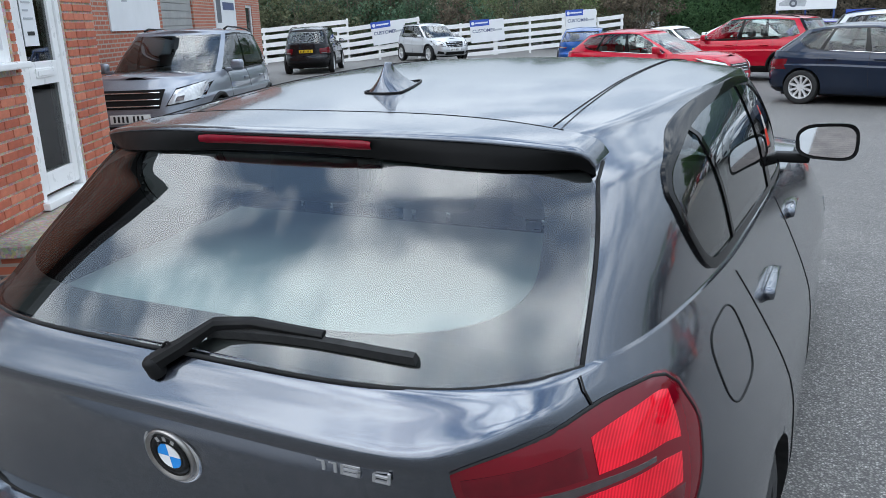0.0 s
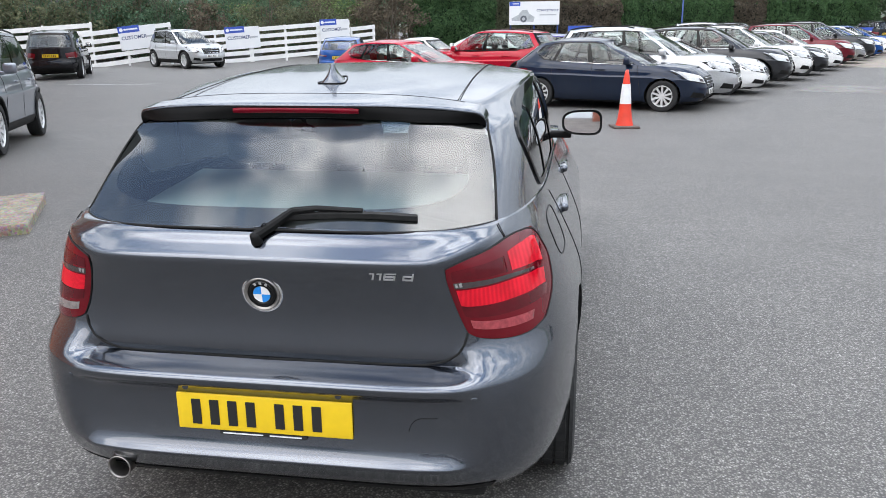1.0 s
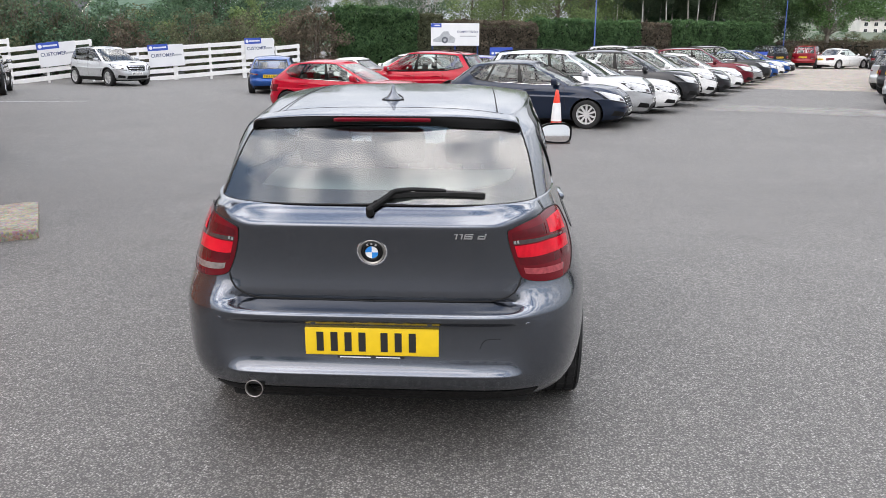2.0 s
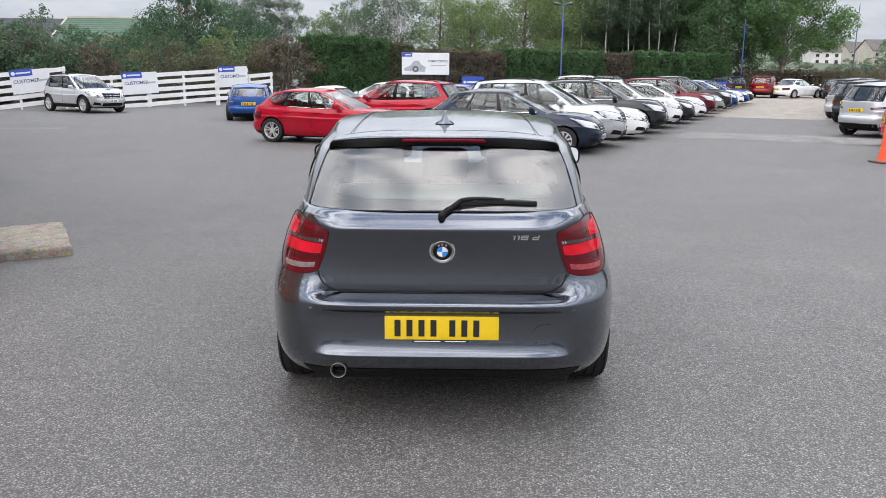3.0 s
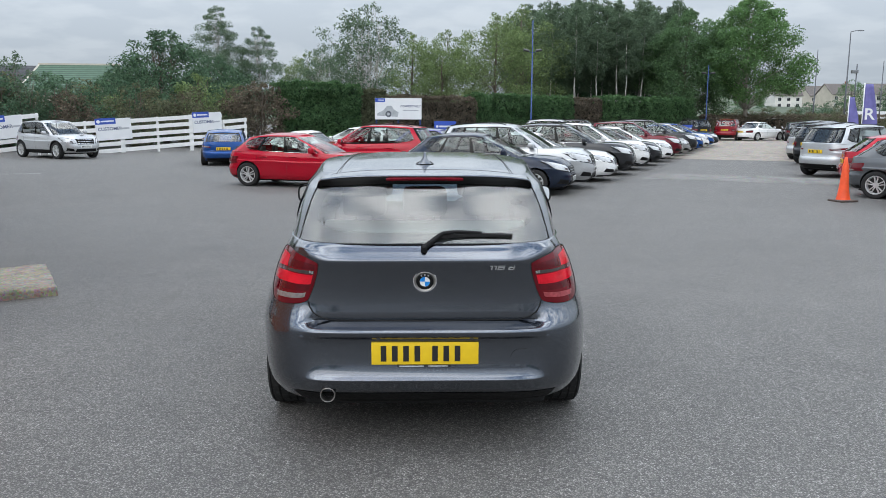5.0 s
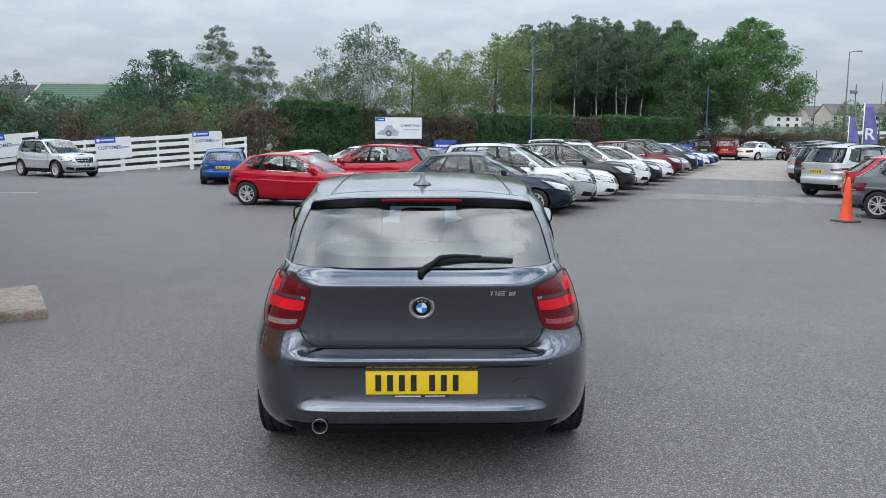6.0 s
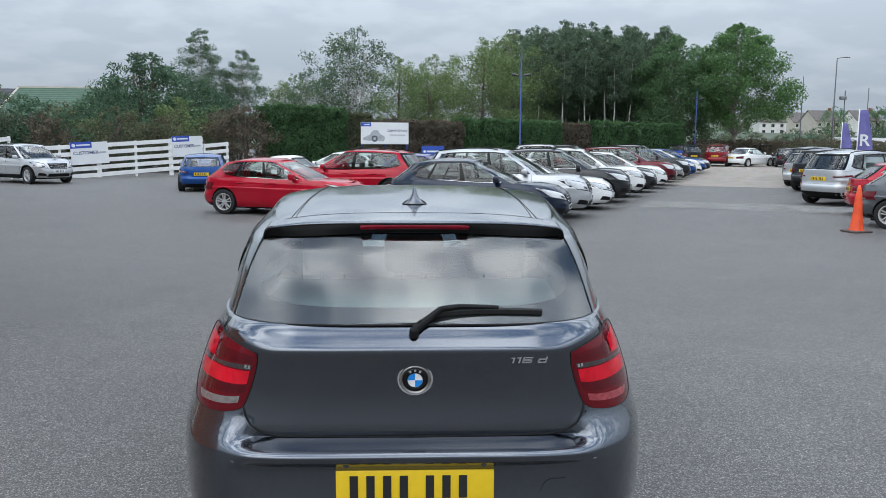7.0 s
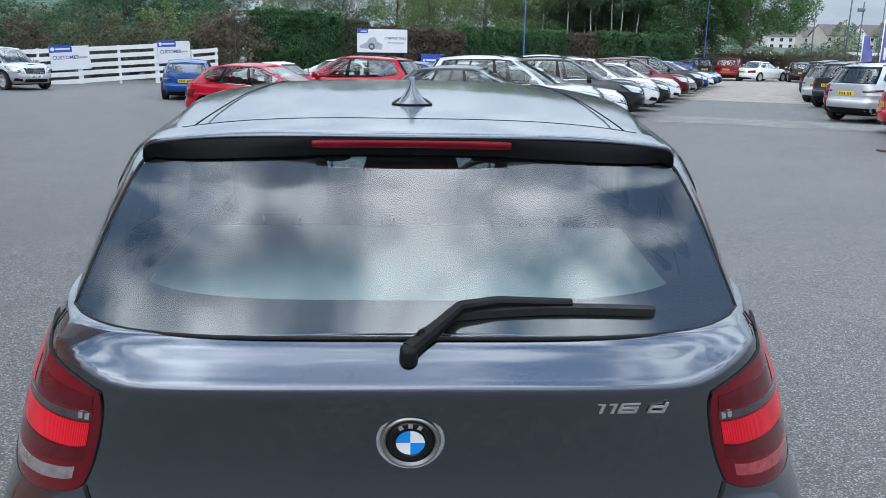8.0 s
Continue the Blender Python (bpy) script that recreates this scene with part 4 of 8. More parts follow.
def plate_bars(parent, colour, m, label, w=0.52, h=0.111):
    """A number plate whose characters are plain bars."""
    pl = part("number_plate", boxed((-w / 2, -0.004, -h / 2), (w / 2, 0.004, h / 2), 0.002), colour, parent, label)
    pl.matrix_basis = m
    x = -0.43 * w
    for i, wide in enumerate((0.105, 0.105, 0.105, 0.105, 0.0, 0.105, 0.105, 0.105)):
        if wide:
            part("dark_bar", boxed((x + wide * w * 0.16, -0.0062, -h * 0.35), (x + wide * w * 0.66, -0.0042, h * 0.35)), INK, pl, smooth=False)
            x += wide * w
        else:
            x += 0.06 * w
    return pl


CAR_STORE = {}
PAINT_STORE = {}


def car_paint(name, colour, metal, rough=0.34):
    if name not in PAINT_STORE:
        PAINT_STORE[name] = paint(name, colour, metal, rough)
    return PAINT_STORE[name]


PANE_NAMES = {"rear_window": "rear_window", "windscreen": "windscreen", "quarter_r": "side_window", "quarter_l": "side_window", "rear_door_r": "side_window",
              "rear_door_l": "side_window", "front_door_r": "side_window", "front_door_l": "side_window"}


def parked_car(kind, L, W, H, style, colour, place, heading, label, group="parked cars", lamps="wide", smile=False):
    """A parked car with its base at place (its middle) and its nose along heading."""
    m = frame_from(place, heading)
    key = (kind, L, W, H, style, lamps)
    if key in CAR_STORE:
        ob = copy_thing(CAR_STORE[key], m)
        for o in ob.children_recursive:
            if o.name.split(".")[0] in ("body", "mirror_shell", "door_handle"):
                o.material_slots[0].link = 'OBJECT'
                o.material_slots[0].material = colour
        return tagged(ob, label, "car", group)
    root = thing("car", m, label, "car", group)
    CAR_STORE[key] = root
    sp = mid_spec(kind, L, W, H)
    skins, liner, spot = car_shell(sp)
    shift = Matrix.Translation((0, -L / 2, 0))

    def add(name, b, mat, parent=root, label="", smooth=True):
        b.transform(shift)
        return part(name, b, mat, parent, label, smooth)
    for k, b in skins.items():
        if k == "body":
            add("body", sharp(b, 38), colour)
        elif k.startswith("black"):
            add("rear_trim" if k in ("black_top", "black_back") else "window_frame", b, BLACK_GLOSS)
        else:
            add(PANE_NAMES[k], b, GLASS, root, "tinted car glass").visible_shadow = False
    for b in liner:
        add("wheel_arch", b, GAP)
    add("underbody", boxed((-W * 0.34, 0.35, sp["zbot"] - 0.05), (W * 0.34, L - 0.35, sp["zbot"] + 0.05)), GAP)
    add_wheels(root, sp, style)
    for o in root.children:
        if o.name.startswith("wheel") and not o.name.startswith("wheel_arch"):
            o.matrix_basis = shift @ o.matrix_basis
    zt, zb = sp["ztop"], sp["zbot"]
    tail = {"hatch": 0.150, "suv": 0.085, "saloon": 0.225, "estate": 0.060}[kind]
    b = bmesh.new()
    box(b, (-W * 0.40, 0.45, zb + 0.03), (W * 0.40, L * 0.70, zb + 0.08))
    box(b, (-W * 0.38, L * 0.64, zb), (W * 0.38, L * 0.72, zt * 0.96), None, 0.05)
    add("cabin_floor", b, CABIN)
    for x in (-0.21 * W, 0.21 * W):
        b = bmesh.new()
        box(b, (x - 0.24, L * 0.44, zb + 0.1), (x + 0.24, L * 0.56, zb + 0.32), None, 0.05)
        box(b, (x - 0.23, L * 0.40, zb + 0.2), (x + 0.23, L * 0.44, zt + 0.02), None, 0.04)
        box(b, (x - 0.13, L * 0.405, zt + 0.04), (x + 0.13, L * 0.43, zt + 0.22), None, 0.03)
        add("seat", b, SEAT)
    b = bmesh.new()
    box(b, (-0.36 * W, L * 0.22, zb + 0.2), (0.36 * W, L * 0.255, zt - 0.04), None, 0.04)
    for x in (-0.2 * W, 0.2 * W):
        box(b, (x - 0.12, L * 0.222, zt - 0.04), (x + 0.12, L * 0.245, zt + 0.12), None, 0.03)
    add("rear_seat", b, SEAT)
    # lamps, grille, bumper inserts
    for s in (1, -1):
        lo, hi = (0.60 * zt, 0.86 * zt) if kind != "suv" else (0.64 * zt, 0.88 * zt)
        if lamps == "slim":
            lo = hi - 0.12
        corners = ((0.56 * W / 2, lo + 0.03), (0.90 * W / 2, lo + 0.06), (0.88 * W / 2, hi), (0.50 * W / 2, hi - 0.05))
        b = patch(lambda x, z, o: rear_at(sp, x, z, o), corners, 8, 5, 0.008, 0.015)
        rear_lamp = add("tail_lamp", b if s > 0 else mirrored(b), LAMP_RED, root, "red tail lamp")
        inner = ((0.60 * W / 2, lo + 0.05), (0.80 * W / 2, lo + 0.06), (0.80 * W / 2, lo + 0.09), (0.60 * W / 2, lo + 0.085))
        b = patch(lambda x, z, o: rear_at(sp, x, z, o), inner, 5, 2, 0.026)
        add("lens", b if s > 0 else mirrored(b), LAMP_CLEAR, rear_lamp)
        flo, fhi = 0.69 * zt, 0.93 * zt
        corners = ((0.475 * W / 2, flo - 0.01), (0.885 * W / 2, flo + 0.035), (0.925 * W / 2, fhi + 0.012), (0.60 * W / 2, fhi - 0.035))
        b = patch(lambda x, z, o: nose_at(sp, x, z, o), corners, 8, 5, 0.004)
        head = add("headlamp", b if s > 0 else mirrored(b), BLACK_GLOSS, root, "clear headlamp in a dark bezel")
        corners = ((0.50 * W / 2, flo + 0.01), (0.86 * W / 2, flo + 0.055), (0.90 * W / 2, fhi), (0.60 * W / 2, fhi - 0.055))
        b = patch(lambda x, z, o: nose_at(sp, x, z, o), corners, 8, 5, 0.008, 0.016, 0.0)
        add("lens", b if s > 0 else mirrored(b), HEADLAMP, head)
        corners = ((0.60 * W / 2, flo + 0.05), (0.70 * W / 2, flo + 0.06), (0.71 * W / 2, flo + 0.125), (0.62 * W / 2, flo + 0.115))
        b = patch(lambda x, z, o: nose_at(sp, x, z, o), corners, 3, 3, 0.026, 0.0, 0.0)
        add("reflector", b if s > 0 else mirrored(b), LAMP_SMOKE, head)
        corners = ((0.56 * W / 2, zb + 0.10), (0.82 * W / 2, zb + 0.12), (0.80 * W / 2, zb + 0.25), (0.60 * W / 2, zb + 0.22))
        b = patch(lambda x, z, o: nose_at(sp, x, z, o), corners, 4, 3, 0.005)
        add("fog_lamp", b if s > 0 else mirrored(b), BLACK_TRIM)
        # dark cladding round the wheels and along the sill
        if kind == "suv":
            for wy, wr, ra in sp["wheels"]:
                b = bmesh.new()
                ring = []
                for q in np.linspace(-0.12, math.pi + 0.12, 19):
                    zz = max(wr + (ra + 0.012) * math.sin(q), zb)
                    p = side_at(sp, min(max(wy + (ra + 0.012) * math.cos(q), 0.05), L - 0.05), zz, 0.002)
                    ring.append(p)
                tube(b, ring, 0.028, 6)
                add("arch_cladding", b if s > 0 else mirrored(b), BLACK_TRIM)
            b = patch(lambda y, z, o: side_at(sp, y, z, o), ((sp["wheels"][0][0] + 0.36, zb), (sp["wheels"][1][0] - 0.36, zb), (sp["wheels"][1][0] - 0.38, zb + 0.13), (sp["wheels"][0][0] + 0.38, zb + 0.13)), 12, 3, 0.008)
            add("sill_cladding", b if s > 0 else mirrored(b), BLACK_TRIM)
        # door mirror
        b = bmesh.new()
        y0 = sp["gyf"](0) - 0.50
        box(b, (W / 2 - 0.05, y0, zt * 0.97), (W / 2 + 0.13, y0 + 0.13, zt * 0.97 + 0.15), None, 0.045)
        box(b, (W / 2 - 0.13, y0 + 0.05, zt * 0.96), (W / 2 - 0.02, y0 + 0.12, zt * 0.96 + 0.05), None, 0.015)
        shell = add("mirror_shell", b if s > 0 else mirrored(b), colour)
        b = boxed((W / 2 - 0.035, y0 - 0.004, zt * 0.97 + 0.02), (W / 2 + 0.11, y0 + 0.004, zt * 0.97 + 0.13), 0.003)
        add("mirror_glass", b if s > 0 else mirrored(b), MIRROR, shell)
        for y in (L * 0.30, L * 0.50):
            p = side_at(sp, y, zt * 0.86, 0.012)
            b = boxed((p.x - 0.02, y - 0.11, zt * 0.86 - 0.014), (p.x + 0.016, y + 0.11, zt * 0.86 + 0.014), 0.008)
            add("door_handle", b if s > 0 else mirrored(b), colour)
        for y0_, y1_ in ((L * 0.255, L * 0.245), (L * 0.455, L * 0.46), (L * 0.68, L * 0.70)):
            b = bmesh.new()
            tube(b, [side_at(sp, y0_ + (y1_ - y0_) * (1 - q), zb + 0.16 + (zt * 0.97 - zb - 0.16) * q, 0.0005) for q in np.linspace(0, 1, 7)], 0.004, 5)
            add("door_seam", b if s > 0 else mirrored(b), GAP)
        b = bmesh.new()
        tube(b, [spot(0.045, *c) + Vector((0.004, 0, 0)) for c in plan_loop(sp["gn"], W * 0.42, L * 0.35, 64)[1:32] if c[0] > 0.93 and sp["gm"] + c[1] * sp["gm"] > (tail + 0.10) * L and c[1] < 0.88], 0.009, 5)
        add("window_trim", b if s > 0 else mirrored(b), CHROME if lamps == "wide" else BLACK_GLOSS)
    gz = (zt * 0.64, zt * 0.86) if kind != "suv" else (zt * 0.66, zt * 0.90)
    b = patch(lambda x, z, o: nose_at(sp, x, z, o), ((-0.40 * W / 2, gz[0]), (0.40 * W / 2, gz[0]), (0.46 * W / 2, gz[1]), (-0.46 * W / 2, gz[1])), 10, 3, 0.006)
    gr = add("grille", b, BLACK_TRIM, root, "black grille with bright bars")
    for q in (0.15, 0.5, 0.85):
        z = gz[0] + (gz[1] - gz[0]) * q
        b = bmesh.new()
        tube(b, [nose_at(sp, x, z, 0.012) for x in np.linspace(-0.40 * W / 2, 0.40 * W / 2, 9)], 0.009, 6)
        add("grille_bar", b, CHROME, gr)
    b = patch(lambda x, z, o: nose_at(sp, x, z, o), ((-0.52 * W / 2, zb + 0.06), (0.52 * W / 2, zb + 0.06), (0.48 * W / 2, zb + 0.21), (-0.48 * W / 2, zb + 0.21)), 10, 3, 0.005)
    add("lower_grille", b, BLACK_TRIM)
    b = patch(lambda x, z, o: rear_at(sp, x, z, o), ((-0.80 * W / 2, zb + 0.0), (0.80 * W / 2, zb + 0.0), (0.84 * W / 2, zb + (0.16 if kind == "suv" else 0.09)), (-0.84 * W / 2, zb + (0.16 if kind == "suv" else 0.09))), 14, 3, 0.006)
    add("bumper_skirt", b, BLACK_TRIM)
    b = bmesh.new()
    tube(b, [rear_at(sp, x, zt * 0.615, 0.001) for x in np.linspace(-0.54 * W / 2, 0.54 * W / 2, 11)], 0.004, 5)
    add("boot_seam", b, GAP)
    p = rear_at(sp, 0, zt * (0.72 if kind != "suv" else 0.76), 0.006)
    plate_bars(root, PLATE_YELLOW, shift @ Matrix.Translation(p), "yellow rear number plate")
    p = nose_at(sp, 0, zb + 0.26 if kind != "suv" else zb + 0.32, 0.008)
    plate_bars(root, PLATE_WHITE, shift @ Matrix.Translation(p) @ pose(0, 0, 0, 0, 0, 180), "white front number plate")
    if kind in ("suv", "estate"):
        for s in (1, -1):
            b = bmesh.new()
            tube(b, [Vector((s * W * 0.325, y, sp["zr"](y) + 0.055 + (0.0 if 0 < q < 8 else -0.03))) for q, y in enumerate(np.linspace(L * 0.14, L * 0.48, 9))], 0.014, 6)
            add("roof_rail", b, BLACK_TRIM)
    return root

# ---- the grey hatchback in the middle of the forecourt ----
HL, HW = 4.324, 1.784
hw = curve_of((0.20, 0.835), (0.28, 0.872), (0.36, 0.888), (0.48, 0.898), (0.60, 0.896), (0.70, 0.886), (0.78, 0.864), (0.86, 0.834), (0.93, 0.805), (0.99, 0.778), (1.053, 0.748))
h_mid = curve_of((0.200, 0.26), (0.250, 0.15), (0.290, 0.095), (0.330, 0.050), (0.370, 0.025), (0.388, 0.013), (0.394, 0.011), (0.400, 0.015), (0.418, 0.027), (0.450, 0.037), (0.500, 0.043), (0.560, 0.042), (0.594, 0.035), (0.609, 0.020), (0.631, 0.010), (0.641, 0.015), (0.655, 0.052), (0.665, 0.090), (0.673, 0.104), (0.689, 0.098), (0.719, 0.101), (0.749, 0.105), (0.779, 0.107), (0.809, 0.106), (0.869, 0.095), (0.939, 0.072), (0.971, 0.059), (0.981, 0.060), (0.993, 0.070), (1.019, 0.092), (1.039, 0.106), (1.053, 0.120))
h_end = curve_of((0.200, 0.26), (0.250, 0.15), (0.290, 0.095), (0.330, 0.055), (0.400, 0.030), (0.480, 0.022), (0.580, 0.014), (0.639, 0.020), (0.689, 0.052), (0.729, 0.086), (0.809, 0.094), (0.909, 0.084), (0.979, 0.090), (1.019, 0.108), (1.053, 0.128))


def h_rear(z, a):
    # the crease under the glass turns up at its ends
    crease = 0.976 + 0.052 * min(max((a - 0.615) / 0.175, 0), 1)
    if z > 0.90:
        zm = 0.90 + (z - 0.90) * 0.076 / (crease - 0.90) if z < crease else 0.976 + (z - crease) * 0.077 / (1.053 - crease)
    else:
        zm = z
    s = min(max((a - 0.60) / 0.10, 0), 1)
    s = s * s * (3 - 2 * s)
    up = min(max((z - 0.86) / 0.06, 0), 1) * min(max((0.88 - a) / 0.06, 0), 1)
    s *= 1 - up
    return h_mid(zm) * (1 - s) + h_end(z) * s


h_belt = curve_of((0, 1.053), (0.6, 1.042), (1.2, 1.0), (2.0, 0.966), (2.7, 0.948), (3.0, 0.955), (3.4, 0.93), (3.9, 0.86), (4.2, 0.76), (4.33, 0.70))
h_lev = [0.200, 0.225, 0.250, 0.270, 0.290, 0.310, 0.330, 0.350, 0.370, 0.380, 0.390, 0.394, 0.398, 0.402, 0.406, 0.412, 0.425, 0.440, 0.470, 0.500, 0.540, 0.570, 0.594, 0.602, 0.609, 0.620, 0.631, 0.636, 0.641, 0.648, 0.655, 0.665, 0.673, 0.689, 0.719, 0.749, 0.779, 0.809, 0.839, 0.869, 0.909, 0.939, 0.953, 0.965, 0.971, 0.976, 0.981, 0.987, 0.993, 0.999, 1.005, 1.011, 1.017, 1.023, 1.029, 1.035, 1.041, 1.047, 1.053]


# outline of the side windows: sill and head heights along the car
dlo_low = curve_of((0.715, 1.225), (0.728, 1.180), (0.765, 1.125), (0.82, 1.078), (0.88, 1.052), (1.00, 1.040), (1.2, 1.030), (1.6, 1.008), (2.2, 0.982), (2.70, 0.966))
dlo_high = curve_of((0.715, 1.228), (0.735, 1.256), (0.80, 1.286), (0.95, 1.320), (1.2, 1.345), (1.55, 1.357), (1.80, 1.345), (2.02, 1.290), (2.25, 1.195), (2.5, 1.075), (2.70, 0.975))


def h_kind(t, cx, cy):
    if abs(cx) < 0.855 and cy < 0:
        return "rear_window" if t < 0.985 else "body"
    if abs(cx) < 0.80 and cy > 0:
        return "windscreen" if t < 0.95 else "body"
    y = HERO["gm"] + cy * ((HERO["gm"] - HERO["gyr"](t)) if cy < 0 else (HERO["gyf"](t) - HERO["gm"]))
    zb = HERO["zb"](y)
    z = zb + (HERO["zr"](y) - zb) * t
    if abs(cx) > 0.86 and 0.735 < y < 2.68 and dlo_low(y) + 0.006 < z < dlo_high(y) - 0.006:
        return "void"
    return "body"


def h_pinch(t, y):
    """The roof's edge draws in towards the tail."""
    k = min(max((t - 0.80) / 0.20, 0.0), 1.0)
    j = min(max((1.6 - y) / 1.0, 0.0), 1.0)
    return 1 - 0.095 * k * k * (3 - 2 * k) * j * j * (3 - 2 * j)


HERO = dict(pinch=h_pinch, L=HL, W=HW, H=1.421, N=360, n=6.0, levels=h_lev, zbot=0.20, ztop=1.053, ym=2.2, w=hw, yr=h_rear,
            yf=curve_of((0.20, 4.20), (0.35, 4.30), (0.5, 4.324), (0.7, 4.28), (0.9, 4.18), (1.053, 4.05)), zb=h_belt,
            wheels=[(0.858, 0.315, 0.352), (3.548, 0.315, 0.352)], deck=curve_of((0, 0.004), (2.9, 0.02), (3.6, 0.045), (4.3, 0.02)), gn=5.0, GN=300, gm=1.75,
            gw=curve_of((0, 0.740), (0.5, 0.712), (0.85, 0.672), (1, 0.645)), gyr=curve_of((0, 0.112), (0.5, 0.284), (1, 0.468)), gyf=curve_of((0, 3.02), (0.5, 2.64), (1, 2.12)),
            zr=curve_of((0.40, 1.308), (0.6, 1.330), (0.8, 1.347), (1.2, 1.370), (1.7, 1.378), (2.2, 1.352)), crown=curve_of((0.5, 0.036), (0.6, 0.042), (0.9, 0.044), (1.7, 0.043), (2.12, 0.036)), bow=3.2,
            tlevels=[round(float(q), 4) for q in np.linspace(0, 0.95, 27)] + [0.968, 0.985, 1.0], kind=h_kind)


def even_bend(me, degrees_):
    """Shading normals of a pane that bends evenly from side to side."""
    mid_ = sorted((v.co.z, v.normal.y, v.normal.z) for v in me.vertices if abs(v.co.x) < 0.05)
    zs, ny, nz = (np.array(c) for c in zip(*mid_))
    wide = max(abs(v.co.x) for v in me.vertices)
    res = []
    for v in me.vertices:
        n = Vector((0, np.interp(v.co.z, zs, ny), np.interp(v.co.z, zs, nz))).normalized()
        res.append(n + Vector((math.tan(radians(degrees_)) * v.co.x / wide, 0, 0)))
    me.normals_split_custom_set_from_vertices([n.normalized() for n in res])


hero = thing("hatchback_car", pose(0, 0, 0), "dark grey metallic five-door hatchback standing on asphalt", "car")
skins, liner, h_spot = car_shell(HERO)
for k, b in skins.items():
    if k == "body":
        part("body", sharp(b, 50), HERO_PAINT, hero, "dark grey metallic bodywork")
    elif k == "void":
        b.free()
    elif k == "rear_window":
        pane = part("rear_window", b, HERO_GLASS, hero, "raked rear window reflecting clouds")
        pane.visible_shadow = False
        even_bend(pane.data, 7.0)
    else:
        part(PANE_NAMES[k], b, SIDE_GLASS, hero, "tinted side glass" if k != "windscreen" else "windscreen").visible_shadow = False
for b in liner:
    part("wheel_arch", b, GAP, hero)


def h_side(y, z, out=0.0):
    """A point of the cabin's right side, moved outwards."""
    zb = HERO["zb"](y)
    t = min(max((z - zb) / (HERO["zr"](y) - zb), 0.0), 1.0)
    reach = (HERO["gm"] - HERO["gyr"](t)) if y < HERO["gm"] else (HERO["gyf"](t) - HERO["gm"])
    cy = min(abs(y - HERO["gm"]) / reach, 0.999)
    return Vector((HERO["gw"](t) * h_pinch(t, y) * (1 - cy ** 5) ** 0.2 + out, y, z))


for s in (1, -1):
    for y0, y1 in ((0.717, 1.05), (1.05, 1.79), (1.79, 2.698)):
        b = bmesh.new()
        rows = []
        for y in np.linspace(y0, y1, 18):
            lo, hi = dlo_low(y), dlo_high(y)
            rows.append([b.verts.new(h_side(y, lo + (hi - lo) * q, 0.002)) for q in np.linspace(0, 1, 9)])
        grid_faces(b, rows)
        bmesh.ops.recalc_face_normals(b, faces=b.faces)
        if sum(f.normal.x for f in b.faces) < 0:
            bmesh.ops.reverse_faces(b, faces=b.faces)
        part("side_window", b if s > 0 else mirrored(b), SIDE_GLASS, hero, "tinted side glass").visible_shadow = False
    # gloss black surround
    ys = [0.715 + 1.985 * (0.5 - 0.5 * math.cos(math.pi * q)) for q in np.linspace(0, 1, 60)]
    ring = [(y, dlo_low(y)) for y in ys] + [(y, dlo_high(y)) for y in ys[::-1]][1:-1]
    b = bmesh.new()
    rows = []
    for i_, (y, z) in enumerate(ring):
        a, c = Vector(ring[i_ - 1]), Vector(ring[(i_ + 1) % len(ring)])
        d = (c - a).normalized()
        nrm = Vector((d.y, -d.x))
        p = Vector((y, z))
        q0, q1, q2 = p + nrm * 0.011, p, p - nrm * 0.011
        rows.append([b.verts.new(v) for v in (h_side(q0.x, q0.y, -0.002), h_side(q0.x, q0.y, 0.006), h_side(q1.x, q1.y, 0.008), h_side(q2.x, q2.y, 0.006), h_side(q2.x, q2.y, -0.002))])
    rows.append(rows[0])
    for a, c in zip(rows, rows[1:]):
        for k_ in range(4):
            b.faces.new((a[k_], a[k_ + 1], c[k_ + 1], c[k_]))
    bmesh.ops.recalc_face_normals(b, faces=b.faces)
    part("window_surround", sharp(b, 40) if s > 0 else mirrored(sharp(b, 40)), BLACK_GLOSS, hero, "gloss black window surround")
    for (yb, yt, half) in ((1.15, 0.97, 0.013), (1.99, 1.62, 0.040)):
        b = bmesh.new()
        rows = []
        for q in np.linspace(0, 1, 12):
            y = yb + (yt - yb) * q
            z = dlo_low(yb) + (dlo_high(yt) - dlo_low(yb)) * q
            rows.append([b.verts.new(h_side(y + dy, z, o)) for dy, o in ((-half, 0.001), (-half, 0.006), (half, 0.006), (half, 0.001))])
        grid_faces(b, rows)
        bmesh.ops.recalc_face_normals(b, faces=b.faces)
        part("door_pillar", sharp(b, 40) if s > 0 else mirrored(sharp(b, 40)), BLACK_GLOSS, hero, "gloss black window bar")
add_wheels(hero, HERO, "twin", True)


def h_back(x, z, o=0.0):
    return rear_at(HERO, x, z, o)


def h_pane(x, t, o=0.0):
    """A point of the rear window at width x and height t (0 base, 1 top), lifted by o."""
    a = min(abs(x) / HERO["gw"](t) / h_pinch(t, HERO["gyr"](t) + 0.03), 0.99)
    cx, cy = a, -(1 - a ** 5) ** 0.2
    p = h_spot(t, math.copysign(cx, x), cy)
    return p + Vector((0, -0.47, 0.88)) * o


def seam(pts, r=0.0018, name="panel_gap", both=True, mat=GAP):
    for s in ((1, -1) if both else (1,)):
        b = bmesh.new()
        tube(b, pts, r, 6)
        part(name, b if s > 0 else mirrored(b), mat, hero)


